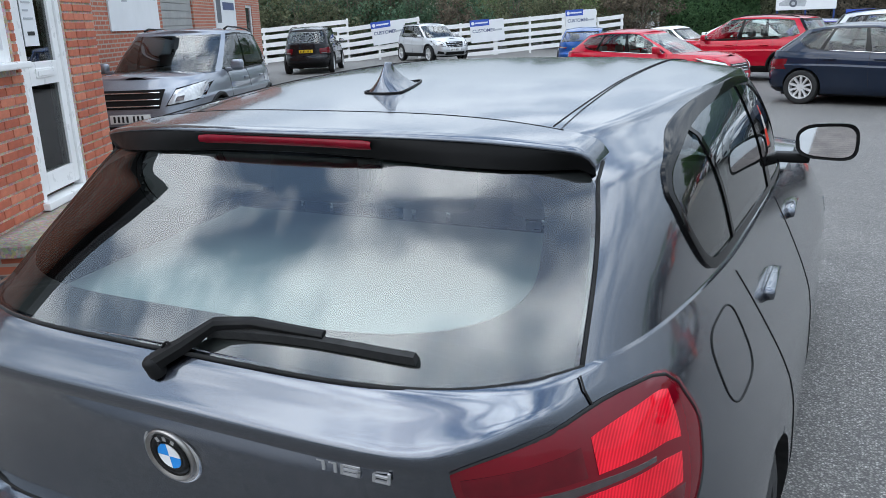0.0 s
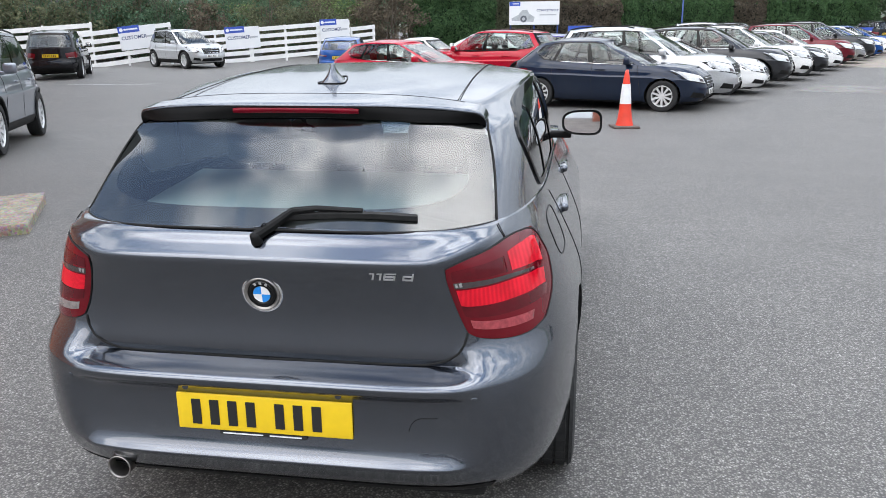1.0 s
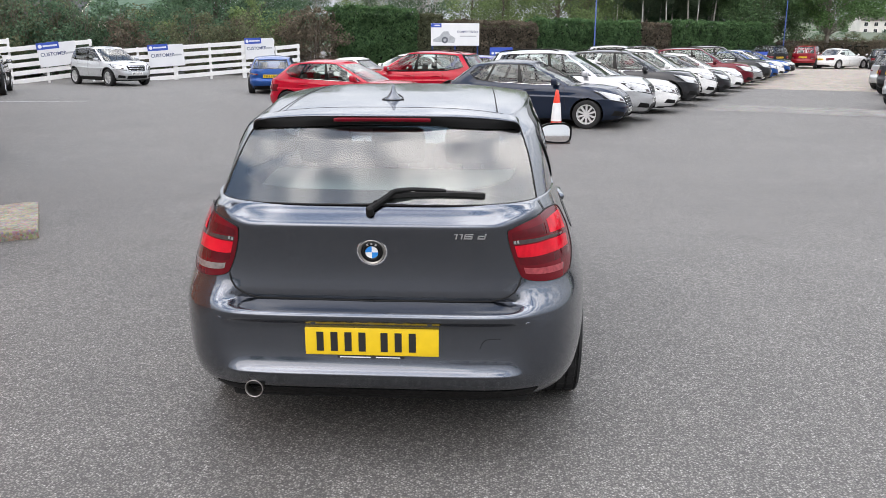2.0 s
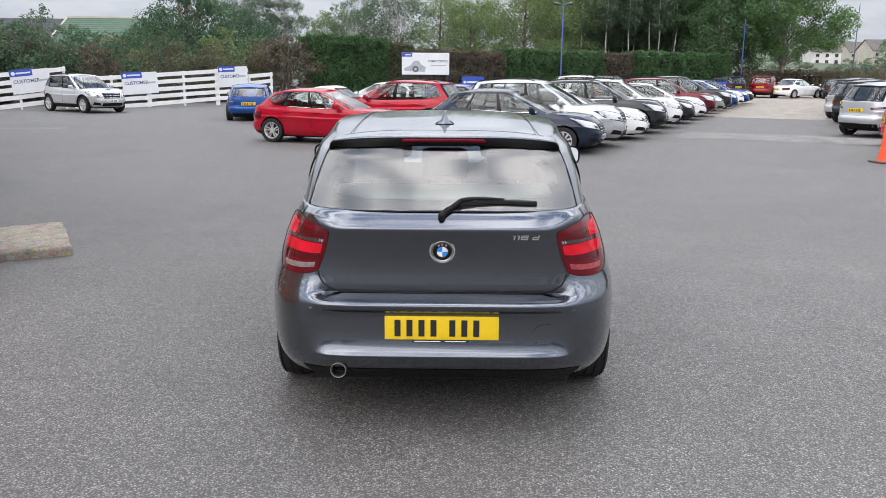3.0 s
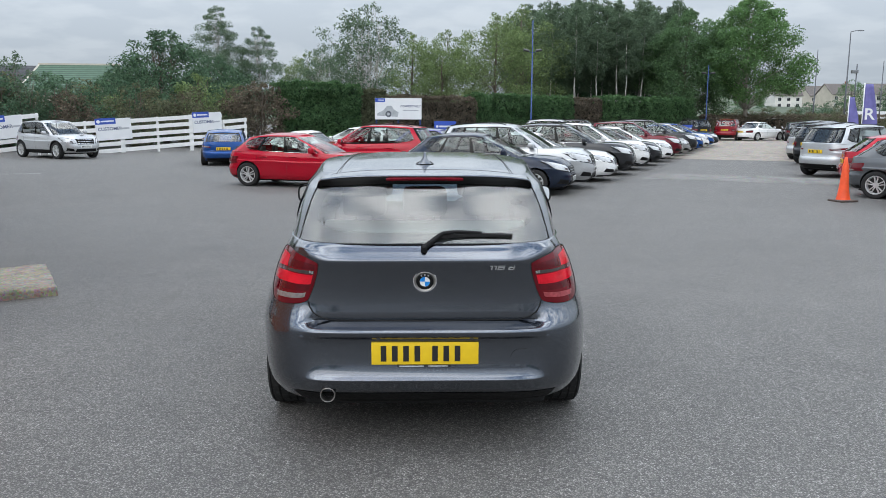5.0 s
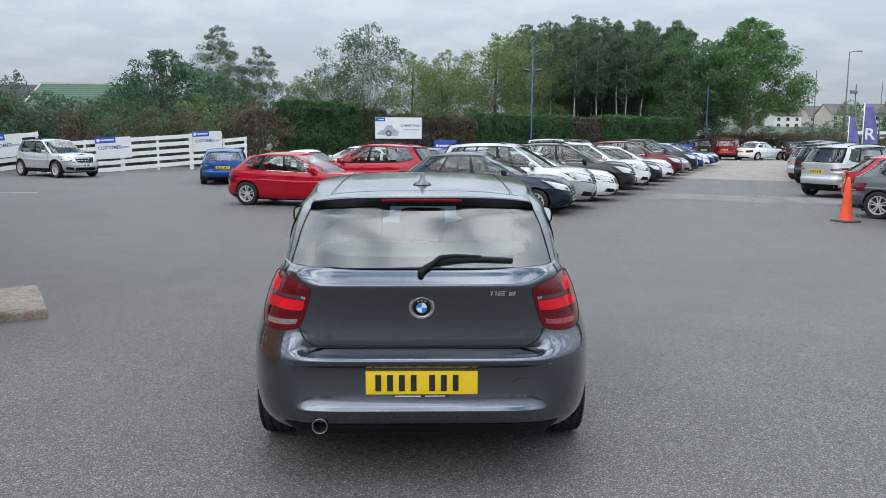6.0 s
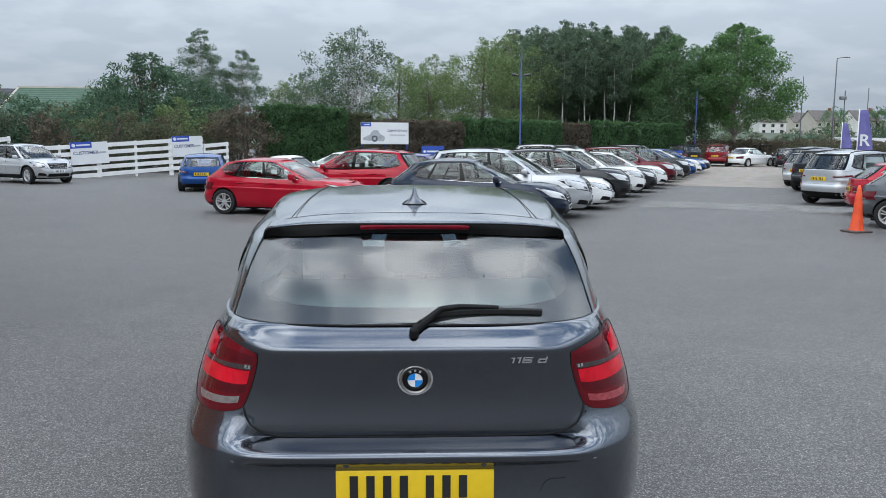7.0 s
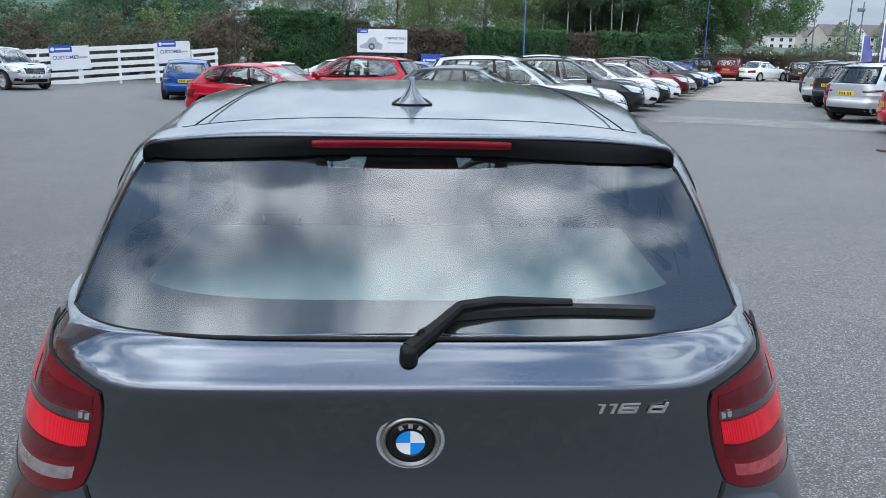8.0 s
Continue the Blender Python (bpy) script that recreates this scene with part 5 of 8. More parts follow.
def spread(pts, n):
    """Evenly spaced points along a polyline."""
    pts = [Vector(p) for p in pts]
    run = [0.0]
    for a, b in zip(pts, pts[1:]):
        run.append(run[-1] + (b - a).length)
    res = []
    for q in np.linspace(0, run[-1], n):
        i = min(max(int(np.searchsorted(run, q)) - 1, 0), len(pts) - 2)
        res.append(pts[i].lerp(pts[i + 1], (q - run[i]) / max(run[i + 1] - run[i], 1e-9)))
    return res


# black printed band round the rear glass, with rounded clear middle
def clear_edge(q):
    """Rounded outline of the see-through middle, q in 0..1 round it: (x, t)."""
    th = q * math.tau
    p = 0.50
    c, s = math.cos(th), math.sin(th)
    x = math.copysign(abs(c) ** p, c)
    v = math.copysign(abs(s) ** (p if s > 0 else 0.52), s)
    half = 0.565 - 0.055 * (v * 0.5 + 0.5)
    return x * half, 0.575 + v * (0.41 if v > 0 else 0.375)


b = bmesh.new()
ring_in, ring_out = [], []
for i in range(120):
    x, t = clear_edge(i / 120)
    ring_in.append(b.verts.new(h_pane(x, t, -0.004)))
    c, s = x / 0.5, (t - 0.52) / 0.42
    m_ = max(abs(c), abs(s), 1e-6)
    lim_t = 0.5 + (s / m_) * 0.485
    ring_out.append(b.verts.new(h_pane(0.845 * HERO["gw"](lim_t) * max(-1, min(1, c / m_)), lim_t, -0.004)))
grid_faces(b, [ring_in, ring_out], True)
part("glass_border", b, INK, hero, "black printed border of the rear glass")
# seal round the glass
seam(spread([h_pane(x, 0.004, 0.002) for x in np.linspace(-0.635, 0.635, 33)], 40), 0.0036, "window_seal", False)
seam([h_pane(0.857 * HERO["gw"](t), t, 0.001) for t in np.linspace(0.0, 0.88, 16)], 0.0036, "window_seal")
# tailgate outline: from the glass corner to the lamp, round the lamp, along the bottom
seam([Vector(h_back(p.x, p.y, 0.0005)) for p in spread([(0.640, 1.047, 0), (0.652, 1.028, 0), (0.664, 1.006, 0)], 12)])
seam([h_back(p.x, p.y, 0.0005) for p in spread([(0.572, 0.768, 0), (0.566, 0.740, 0), (0.550, 0.712, 0), (0.518, 0.690, 0), (0.46, 0.6745, 0), (0.0, 0.6705, 0)], 40)], 0.0038)
# sides: doors, fuel flap, sill
seam([side_at(HERO, p.x, p.y, 0.0005) for p in spread([(1.06, 0.985, 0), (1.10, 0.90, 0), (1.17, 0.76, 0), (1.24, 0.60, 0), (1.27, 0.46, 0), (1.32, 0.34, 0), (2.0, 0.33, 0)], 40)])
seam([side_at(HERO, p.x, p.y, 0.0005) for p in spread([(2.02, 0.955, 0), (2.0, 0.7, 0), (2.0, 0.33, 0)], 20)])
b = bmesh.new()
tube(b, [side_at(HERO, 0.780 + 0.124 * math.copysign(abs(math.cos(q)) ** 0.6, math.cos(q)), 0.908 + 0.070 * math.copysign(abs(math.sin(q)) ** 0.6, math.sin(q)), 0.0005) for q in np.linspace(0, math.tau, 40)], 0.002, 6)
part("fuel_flap", b, GAP, hero, "round-cornered fuel flap outline")
for s in (1, -1):
    for y in (1.34, 2.22):
        p = side_at(HERO, y, 0.875, 0.0)
        b = bmesh.new()
        box(b, (p.x - 0.012, y - 0.110, 0.860), (p.x + 0.026, y + 0.110, 0.894), None, 0.014)
        part("door_handle", b if s > 0 else mirrored(b), HERO_PAINT, hero, "body-coloured door handle")

def on_roof(x, y, lift=0.0015):
    """A point of the roof's skin, lifted a little."""
    return Vector((x, y, HERO["zr"](y) + HERO["crown"](y) * (1 - min(abs(x) / (0.648 * h_pinch(1.0, y)), 1.0) ** HERO["bow"]) + lift))


# roof spoiler with the high brake light
def spoiler_edge(x):
    a = abs(x) / 0.58
    return 0.441 + 0.100 * a ** 2.4, -0.034 * a ** 3.5


SEAM_Y = 0.615
b = bmesh.new()
rows = []
for x in np.linspace(-0.545, 0.545, 41):
    y0, drop = spoiler_edge(x)
    zf = on_roof(x, SEAM_Y, 0.003).z
    ze = 1.3585 + drop
    row = [b.verts.new((x, y0 + (SEAM_Y - y0) * f, ze + (zf - ze) * f ** 0.85)) for f in (1.0, 0.8, 0.6, 0.4, 0.2, 0.06)]
    rows.append(row + [b.verts.new(c) for c in ((x, y0, 1.354 + drop), (x, y0 + 0.003, 1.351 + drop))])
# rounded ends that run down into the pillars
for edge, side_ in ((0, -1), (-1, 1)):
    last = rows[edge]
    for x, dy, dz in ((0.557, 0.010, -0.006), (0.567, 0.021, -0.016), (0.574, 0.036, -0.034)):
        tip = [b.verts.new((side_ * x, v.co.y + dy, v.co.z + dz)) for v in last]
        rows.insert(0 if edge == 0 else len(rows), tip)
grid_faces(b, rows)
bmesh.ops.recalc_face_normals(b, faces=b.faces)
sp_ob = part("spoiler", b, HERO_PAINT, hero, "body-coloured roof spoiler")


def lip_at(x, q, out_):
    """A point of the black face under the spoiler's edge: q 0 at the edge, 1 on the glass."""
    y0, drop = spoiler_edge(x)
    p = Vector((x, y0 + 0.003, 1.351 + drop)).lerp(h_pane(x, 0.992 - 0.12 * (abs(x) / 0.55) ** 2.2, 0.003), q)
    return p + Vector((0, -0.95, 0.0)) * out_


b = bmesh.new()
rows = []
for x in np.linspace(-0.545, 0.545, 41):
    rows.append([b.verts.new(c) for c in (lip_at(x, 0, 0), lip_at(x, 0.06, 0.002), lip_at(x, 0.5, 0.004), lip_at(x, 0.95, 0.003), lip_at(x, 1.0, -0.004))])
for edge, side_ in ((0, -1), (-1, 1)):
    last = rows[edge]
    for x, dy, dz in ((0.557, 0.010, -0.006), (0.567, 0.021, -0.016), (0.574, 0.036, -0.034)):
        tip = [b.verts.new((side_ * x, v.co.y + dy, v.co.z + dz)) for v in last]
        rows.insert(0 if edge == 0 else len(rows), tip)
grid_faces(b, rows)
bmesh.ops.recalc_face_normals(b, faces=b.faces)
part("spoiler_lip", sharp(b, 35), LIP_BLACK, sp_ob, "black underside of the spoiler")
b = bmesh.new()
rows = []
for x in np.linspace(-0.200, 0.200, 21):
    e = 0.05 if abs(x) > 0.195 else 0.0
    rows.append([b.verts.new(c) for c in (lip_at(x, 0.10 + e, 0.001), lip_at(x, 0.13 + e, 0.007), lip_at(x, 0.35, 0.010), lip_at(x, 0.55 - e, 0.008), lip_at(x, 0.58 - e, 0.001))])
grid_faces(b, rows)
bmesh.ops.recalc_face_normals(b, faces=b.faces)
part("brake_light", b, plain("unlit_brake_lens", (0.15, 0.004, 0.012), 0.25, 0.0, 0.15, 40, coat=0.35), sp_ob, "long dark red high brake light")
# roof joints
seam([on_roof(0.476 - 0.030 * q, 0.63 + 1.44 * q) for q in np.linspace(0, 1, 24)], 0.0017, "roof_joint")
seam([on_roof(x, SEAM_Y, 0.003) for x in np.linspace(-0.50, 0.50, 21)], 0.0011, "roof_joint", False)
# shark-fin aerial
b = bmesh.new()
rows = []
FIN_Y = 0.845
zroof = on_roof(0, FIN_Y).z
for q in np.linspace(0, 1, 15):
    hgt = 0.063 * q
    back = -0.030 + 0.034 * q ** 1.5
    fore = 0.170 - 0.148 * q ** 0.72
    thick = 0.040 * (1 - q) ** 2.3 + 0.0115 * (1 - 0.4 * q)
    ring = []
    for k in range(20):
        th = k * math.tau / 20
        c, s = math.cos(th), math.sin(th)
        mid_ = back + 0.022
        y = mid_ + ((fore - mid_) if c > 0 else (mid_ - back)) * c
        ring.append(b.verts.new((thick * s * (1.0 if c < 0 else (1 - 0.45 * c)), FIN_Y + y, zroof - 0.010 + 0.010 * q + hgt + y * 0.08 * (1 - q))))
    rows.append(ring)
grid_faces(b, rows, True)
b.faces.new(rows[-1])
bmesh.ops.recalc_face_normals(b, faces=b.faces)
fin = part("aerial_fin", b, HERO_PAINT, hero, "shark-fin roof aerial")
b = bmesh.new()
ring = []
for k in range(24):
    th = k * math.tau / 24
    c, s = math.cos(th), math.sin(th)
    y = FIN_Y - 0.008 + (0.172 if c > 0 else 0.024) * c
    x = 0.048 * s * (1.0 if c < 0 else (1 - 0.42 * c))
    ring.append(on_roof(x, y, 0.001))
tube(b, ring + ring[:1], 0.0026, 6)
part("fin_seal", b, BLACK_TRIM, fin)

# tail lamps
lamp_in = curve_of((0, 0.570), (0.5, 0.536), (1, 0.508))
lamp_out = curve_of((0, 0.784), (0.3, 0.793), (0.6, 0.782), (1, 0.748))
lamp_low = curve_of((0, 0.768), (0.15, 0.757), (0.8, 0.742), (1, 0.750))
lamp_top = curve_of((0, 0.964), (0.4, 0.992), (0.68, 1.009), (0.86, 1.004), (1, 0.966))


def lamp_at(u, v):
    """A point (x, z) of the lamp's face: u outwards, v upwards, with rounded corners."""
    cu, cv = 2 * u - 1, 2 * v - 1
    u, v = 0.5 + 0.5 * cu * math.sqrt(1 - 0.13 * cv ** 4), 0.5 + 0.5 * cv * math.sqrt(1 - 0.13 * cu ** 4)
    return Vector((lamp_in(v) + (lamp_out(v) - lamp_in(v)) * u, lamp_low(u) + (lamp_top(u) - lamp_low(u)) * v))


def lamp_patch(corners, out_, nu=14, nv=6, back_=0.004):
    """A piece of the lamp's one domed skin between four (u, v) corners, raised by out_."""
    def fn(u, v, o):
        p = lamp_at(u, v)
        swell = 0.005 + 0.015 * (1 - abs(2 * u - 1) ** 4) * (1 - abs(2 * v - 1) ** 4)
        return h_back(p.x, p.y, swell + o)
    return patch(fn, corners, nu, nv, out_, 0.0, back_)


def band(u0, u1, in0, in1, out0, out1):
    """Corners of a lens band whose inner end spans in0..in1 and outer end out0..out1."""
    return (u0, in0), (u1, out0), (u1, out1), (u0, in1)


LENSES = ((band(0.12, 0.82, 0.130, 0.240, 0.115, 0.205), 0.0014, LAMP_CLEAR, "clear reversing lens"), (band(0.07, 0.94, 0.285, 0.425, 0.275, 0.385), 0.0018, LAMP_DARK, ""),
          (band(0.07, 0.93, 0.440, 0.665, 0.400, 0.570), 0.0014, LAMP_BRIGHT, "bright ribbed red lens"), (band(0.06, 0.84, 0.690, 0.775, 0.598, 0.622), 0.0016, LAMP_SMOKE, "smoked indicator lens"),
          (band(0.06, 0.60, 0.800, 0.930, 0.700, 0.860), 0.0014, LAMP_DARK, ""), (band(0.64, 0.93, 0.690, 0.880, 0.650, 0.930), 0.0014, LAMP_BRIGHT, ""))
for s in (1, -1):
    b = lamp_patch(((0, 0), (1, 0), (1, 1), (0, 1)), 0.0, 26, 22, 0.02)
    lamp = part("tail_lamp", b if s > 0 else mirrored(b), LAMP_RED, hero, "red tail lamp with clear bands")
    for corners, out_, mat, lab in LENSES:
        b = lamp_patch(corners, out_)
        if mat is LAMP_CLEAR and s > 0:
            mat, lab = LAMP_FOG, "pale red fog lens"
        part("lens", b if s > 0 else mirrored(b), mat, lamp, lab)
    for k in range(2):
        b = lamp_patch(band(0.075 + 0.045 * k, 0.105 + 0.045 * k, 0.705, 0.762, 0.703, 0.760), 0.0030, 2, 2, 0.003)
        part("reflector", b if s > 0 else mirrored(b), CHROME, lamp)
    edge = [lamp_at(u, 0) for u in np.linspace(0, 1, 15)] + [lamp_at(1, v) for v in np.linspace(0, 1, 15)[1:]] + [lamp_at(u, 1) for u in np.linspace(1, 0, 17)[1:]] + [lamp_at(0, v) for v in np.linspace(1, 0, 12)[1:]]
    b = bmesh.new()
    tube(b, [h_back(p.x, p.y, 0.001) for p in edge], 0.0030, 6)
    part("lamp_seal", b if s > 0 else mirrored(b), GAP, lamp)

# round badge: ring, dark field and four quarters, model lettering
b = bmesh.new()
lathe(b, [(0.0, 0.0), (0.046, 0.0), (0.047, 0.006), (0.0455, 0.0105), (0.0425, 0.0105), (0.0405, 0.007), (0.0, 0.007)], 'Y', 48)
badge = part("badge", b, STEEL, hero, "round chrome badge with blue and white quarters")
badge.matrix_basis = Matrix.Translation(h_back(0, 0.872, -0.001)) @ pose(0, 0, 0, -10, 0, 180) @ Matrix.Scale(1.1, 4)
b = bmesh.new()
lathe(b, [(0.0375, 0.0074), (0.0375, 0.0084), (0.0235, 0.0084), (0.0235, 0.0074)], 'Y', 40)
part("dark_ring", b, BLACK_GLOSS, badge)
for i in range(4):
    b = bmesh.new()
    fan = [b.verts.new((0, 0.0088, 0))] + [b.verts.new((0.0225 * math.cos(i * math.pi / 2 + q), 0.0088, 0.0225 * math.sin(i * math.pi / 2 + q))) for q in np.linspace(0, math.pi / 2, 9)]
    for k in range(1, 9):
        b.faces.new((fan[0], fan[k + 1], fan[k]))
    bmesh.ops.recalc_face_normals(b, faces=b.faces)
    part("quarter", b, (BADGE_BLUE, BADGE_WHITE)[i % 2], badge, smooth=False)
for i, q in enumerate((62, 90, 118)):
    b = boxed((-0.0035, 0.0084, 0.0275), (0.0035, 0.0092, 0.0355), 0, Matrix.Rotation(radians(q - 90), 4, 'Y'))
    part("pale_bar", b, CHROME, badge, smooth=False)
b = bmesh.new()
lathe(b, [(0.0545, 0.0), (0.0535, 0.0045), (0.0505, 0.0060), (0.047, 0.0045)], 'Y', 48)
part("badge_surround", b, CHROME, badge)
def model_letters():
    """The model number 116 d in wide flat strokes, upright in x and z, leaning a little."""
    st, h = 0.0052, 0.0265
    strokes = []
    one = ((0.010, 0.0, 0.010 + st * 1.25, h), (0.0, h - st, 0.012, h))
    six = ((0.0, 0.0, st * 1.2, h), (0.0, h - st, 0.038, h), (0.0, 0.0, 0.038, st), (0.0, 0.0108, 0.038, 0.0108 + st), (0.038 - st * 1.2, 0.0, 0.038, 0.016))
    dee = ((0.0, 0.0, st * 1.2, 0.0180), (0.0, 0.0, 0.034, st), (0.0, 0.0128, 0.034, 0.0128 + st), (0.034 - st * 1.2, 0.0, 0.034, h))
    b = bmesh.new()
    for at, glyph in ((0.0, one), (0.023, one), (0.046, six), (0.106, dee)):
        for x0, z0, x1, z1 in glyph:
            for v in box(b, (at + x0, -0.004, z0), (at + x1, 0.0, z1), None, 0.0009):
                v.co.x += 0.22 * v.co.z
    return b


let = part("model_lettering", model_letters(), LETTER_SILVER, hero, "raised chrome model number", False)
let.matrix_basis = Matrix.Translation(h_back(0.310, 0.930, -0.0005)) @ pose(0, 0, 0, 17, 0, 1.5) @ Matrix.Scale(0.87, 4)

# number plate and dealer strip
plate_bars(hero, PLATE_YELLOW, pose(0, 0.0365, 0.525, 0, 0, 0), "yellow rear number plate with dark bars")
b = boxed((-0.135, 0.0325, 0.457), (0.125, 0.044, 0.4685))
strip = part("plate_strip", b, INK, hero, "black strip under the plate", smooth=False)
part("pale_bar", boxed((-0.125, 0.0305, 0.4605), (-0.005, 0.0325, 0.4640)), SIGN_WHITE, strip, smooth=False)
part("pale_bar", boxed((0.015, 0.0305, 0.4605), (0.110, 0.0325, 0.4640)), SIGN_WHITE, strip, smooth=False)

# parking sensors, tow cover, exhaust
for x in (-0.60, -0.225, 0.225, 0.60):
    b = bmesh.new()
    lathe(b, [(0.0095, 0.0), (0.0095, 0.0012), (0.008, 0.0016), (0.0, 0.0016)], 'Y', 20)
    ob = part("parking_sensor", b, HERO_PAINT, hero)
    ob.matrix_basis = Matrix.Translation(h_back(x, 0.604, 0.0)) @ pose(0, 0, 0, 0, 0, 180 + (14 if x > 0.3 else -14 if x < -0.3 else 0))
seam([h_back(p.x, p.y, 0.0005) for p in spread([(0.418, 0.50, 0), (0.424, 0.520, 0), (0.436, 0.535, 0), (0.452, 0.541, 0), (0.50, 0.542, 0)], 16)], 0.0011, "tow_cover", False)
b = bmesh.new()
lathe(b, [(0.030, 0.10), (0.034, 0.10), (0.036, 0.0), (0.0375, -0.004), (0.036, -0.008), (0.033, -0.006), (0.0315, 0.0), (0.030, 0.12)], 'Y', 32)
ex = part("exhaust_pipe", b, STEEL, hero, "round steel exhaust pipe")
ex.matrix_basis = pose(-0.478, 0.050, 0.312)
# flat near-black disc closes the bore, standing in for the shade inside
b = bmesh.new()
lathe(b, [(0.0, 0.05), (0.0305, 0.05)], 'Y', 24)
part("soot", b, GAP, ex)
b = bmesh.new()
tube(b, [(-0.478, 0.13, 0.312), (-0.478, 0.5, 0.29), (-0.40, 0.75, 0.27)], 0.028, 10)
part("exhaust_tube", b, STEEL, hero)
b = bmesh.new()
box(b, (-0.62, 0.20, 0.205), (0.62, 4.10, 0.30), None, 0.03)
box(b, (-0.30, 0.28, 0.17), (0.30, 0.62, 0.24), None, 0.04)
part("underbody", b, GAP, hero, "dark underbody")
# black panel over the low bumper paints the shade on its down-facing bodywork
b = patch(lambda x, z, o: h_back(x, z, o), ((-0.60, 0.204), (0.60, 0.204), (0.655, 0.312), (-0.655, 0.312)), 30, 8, 0.004)
part("lower_valance", b, BLACK_TRIM, hero, "lower valance blackened to stand in for shade")

# rear wiper
b = bmesh.new()


stem = [Vector((-0.004, 0.085, 1.040)), Vector((0.035, 0.110, 1.064)), h_pane(0.085, 0.115, 0.026), h_pane(0.15, 0.145, 0.025), h_pane(0.28, 0.150, 0.018)]
for i, (p, wd, th) in enumerate(zip(stem, (0.014, 0.012, 0.010, 0.0085, 0.007), (0.012, 0.011, 0.008, 0.006, 0.004))):
    d = (stem[min(i + 1, 4)] - stem[max(i - 1, 0)]).normalized()
    up = Vector((0, -0.47, 0.88))
    side = d.cross(up).normalized()
    ring = [b.verts.new(p + side * a * wd + up * c * th) for a, c in ((-1, -0.9), (1, -0.9), (1, 0.4), (0.5, 1), (-0.5, 1), (-1, 0.4))]
    if i:
        for k in range(6):
            b.faces.new((prev[k], prev[(k + 1) % 6], ring[(k + 1) % 6], ring[k]))
    else:
        b.faces.new(ring[::-1])
    prev = ring
b.faces.new(prev)
bmesh.ops.recalc_face_normals(b, faces=b.faces)
wiper = part("wiper_arm", sharp(b, 40), BLACK_TRIM, hero, "matt black rear wiper arm")
b = bmesh.new()
pts = [h_pane(0.06 + 0.37 * q, 0.100 + 0.035 * math.sin(math.pi * q * 0.9), 0.009) for q in np.linspace(0, 1, 14)]
for i, p in enumerate(pts):
    wd, th = 0.0075, 0.0075
    ring = [b.verts.new(p + Vector((0, a * wd * 0.88, a * wd * 0.47)) + Vector((0, -0.47, 0.88)) * c * th) for a, c in ((-1, -1.1), (1, -1.1), (0.7, 1), (-0.7, 1))]
    if i:
        for k in range(4):
            b.faces.new((prev[k], prev[(k + 1) % 4], ring[(k + 1) % 4], ring[k]))
    else:
        b.faces.new(ring[::-1])
    prev = ring
b.faces.new(prev)
bmesh.ops.recalc_face_normals(b, faces=b.faces)
part("wiper_blade", sharp(b, 40), RUBBER, wiper, "black rubber blade")
b = bmesh.new()
lathe(b, [(0.0, 0.014), (0.009, 0.013), (0.0145, 0.008), (0.016, -0.02)], 'Z', 20)
ob = part("wiper_hub", b, BLACK_TRIM, wiper)
ob.matrix_basis = pose(-0.004, 0.083, 1.036, 28, 0, 0)

b = bmesh.new()
tube(b, [Vector((0.010 + 0.014 * q, 0.094 + 0.006 * q, 1.062 + 0.010 * math.sin(q * 3.0))) for q in np.linspace(0, 1, 9)], 0.0022, 6)
part("washer_jet", b, BLACK_TRIM, wiper)

# door mirrors
for s in (1, -1):
    b = bmesh.new()
    rows = []
    for q in np.linspace(0, 1, 9):
        y = 2.560 + 0.125 * q
        k = (1 - max(0.0, q - 0.15) ** 2.2 * 0.92)
        ring = []
        for i in range(24):
            th = i * math.tau / 24
            c, sn = math.cos(th), math.sin(th)
            x = 0.885 + 0.108 * math.copysign(abs(c) ** 0.6, c) * k
            z = 1.056 + (0.068 + 0.010 * c) * math.copysign(abs(sn) ** 0.62, sn) * k
            ring.append(b.verts.new((x, y, z)))
        rows.append(ring)
    grid_faces(b, rows, True)
    b.faces.new(rows[-1])
    bmesh.ops.recalc_face_normals(b, faces=b.faces)
    shell = part("door_mirror", b if s > 0 else mirrored(b), HERO_PAINT, hero, "body-coloured door mirror")
    b = bmesh.new()
    ring = [b.verts.new((0.885 + 0.097 * math.copysign(abs(math.cos(q)) ** 0.6, math.cos(q)), 2.563, 1.056 + (0.057 + 0.009 * math.cos(q)) * math.copysign(abs(math.sin(q)) ** 0.62, math.sin(q)))) for q in np.linspace(0, math.tau, 29)[:-1]]
    for v in ring:
        v.co.y += (v.co.z - 1.056) * (0.115 if s > 0 else -0.04)
    b.faces.new(ring)
    ob = part("mirror_glass", b if s > 0 else mirrored(b), MIRROR, shell, "mirror glass", False)
    b = bmesh.new()
    outer = [b.verts.new((0.885 + 0.109 * math.copysign(abs(math.cos(q)) ** 0.6, math.cos(q)), 2.559, 1.056 + (0.069 + 0.010 * math.cos(q)) * math.copysign(abs(math.sin(q)) ** 0.62, math.sin(q)))) for q in np.linspace(0, math.tau, 29)[:-1]]
    inner_ = [b.verts.new((0.885 + 0.096 * math.copysign(abs(math.cos(q)) ** 0.6, math.cos(q)), 2.567, 1.056 + (0.056 + 0.009 * math.cos(q)) * math.copysign(abs(math.sin(q)) ** 0.62, math.sin(q)))) for q in np.linspace(0, math.tau, 29)[:-1]]
    grid_faces(b, [outer, inner_], True)
    part("mirror_rim", b if s > 0 else mirrored(b), BLACK_TRIM, shell)
    b = bmesh.new()
    box(b, (0.68, 2.585, 0.965), (0.83, 2.655, 1.003), None, 0.012)
    part("mirror_arm", b if s > 0 else mirrored(b), BLACK_TRIM, shell)

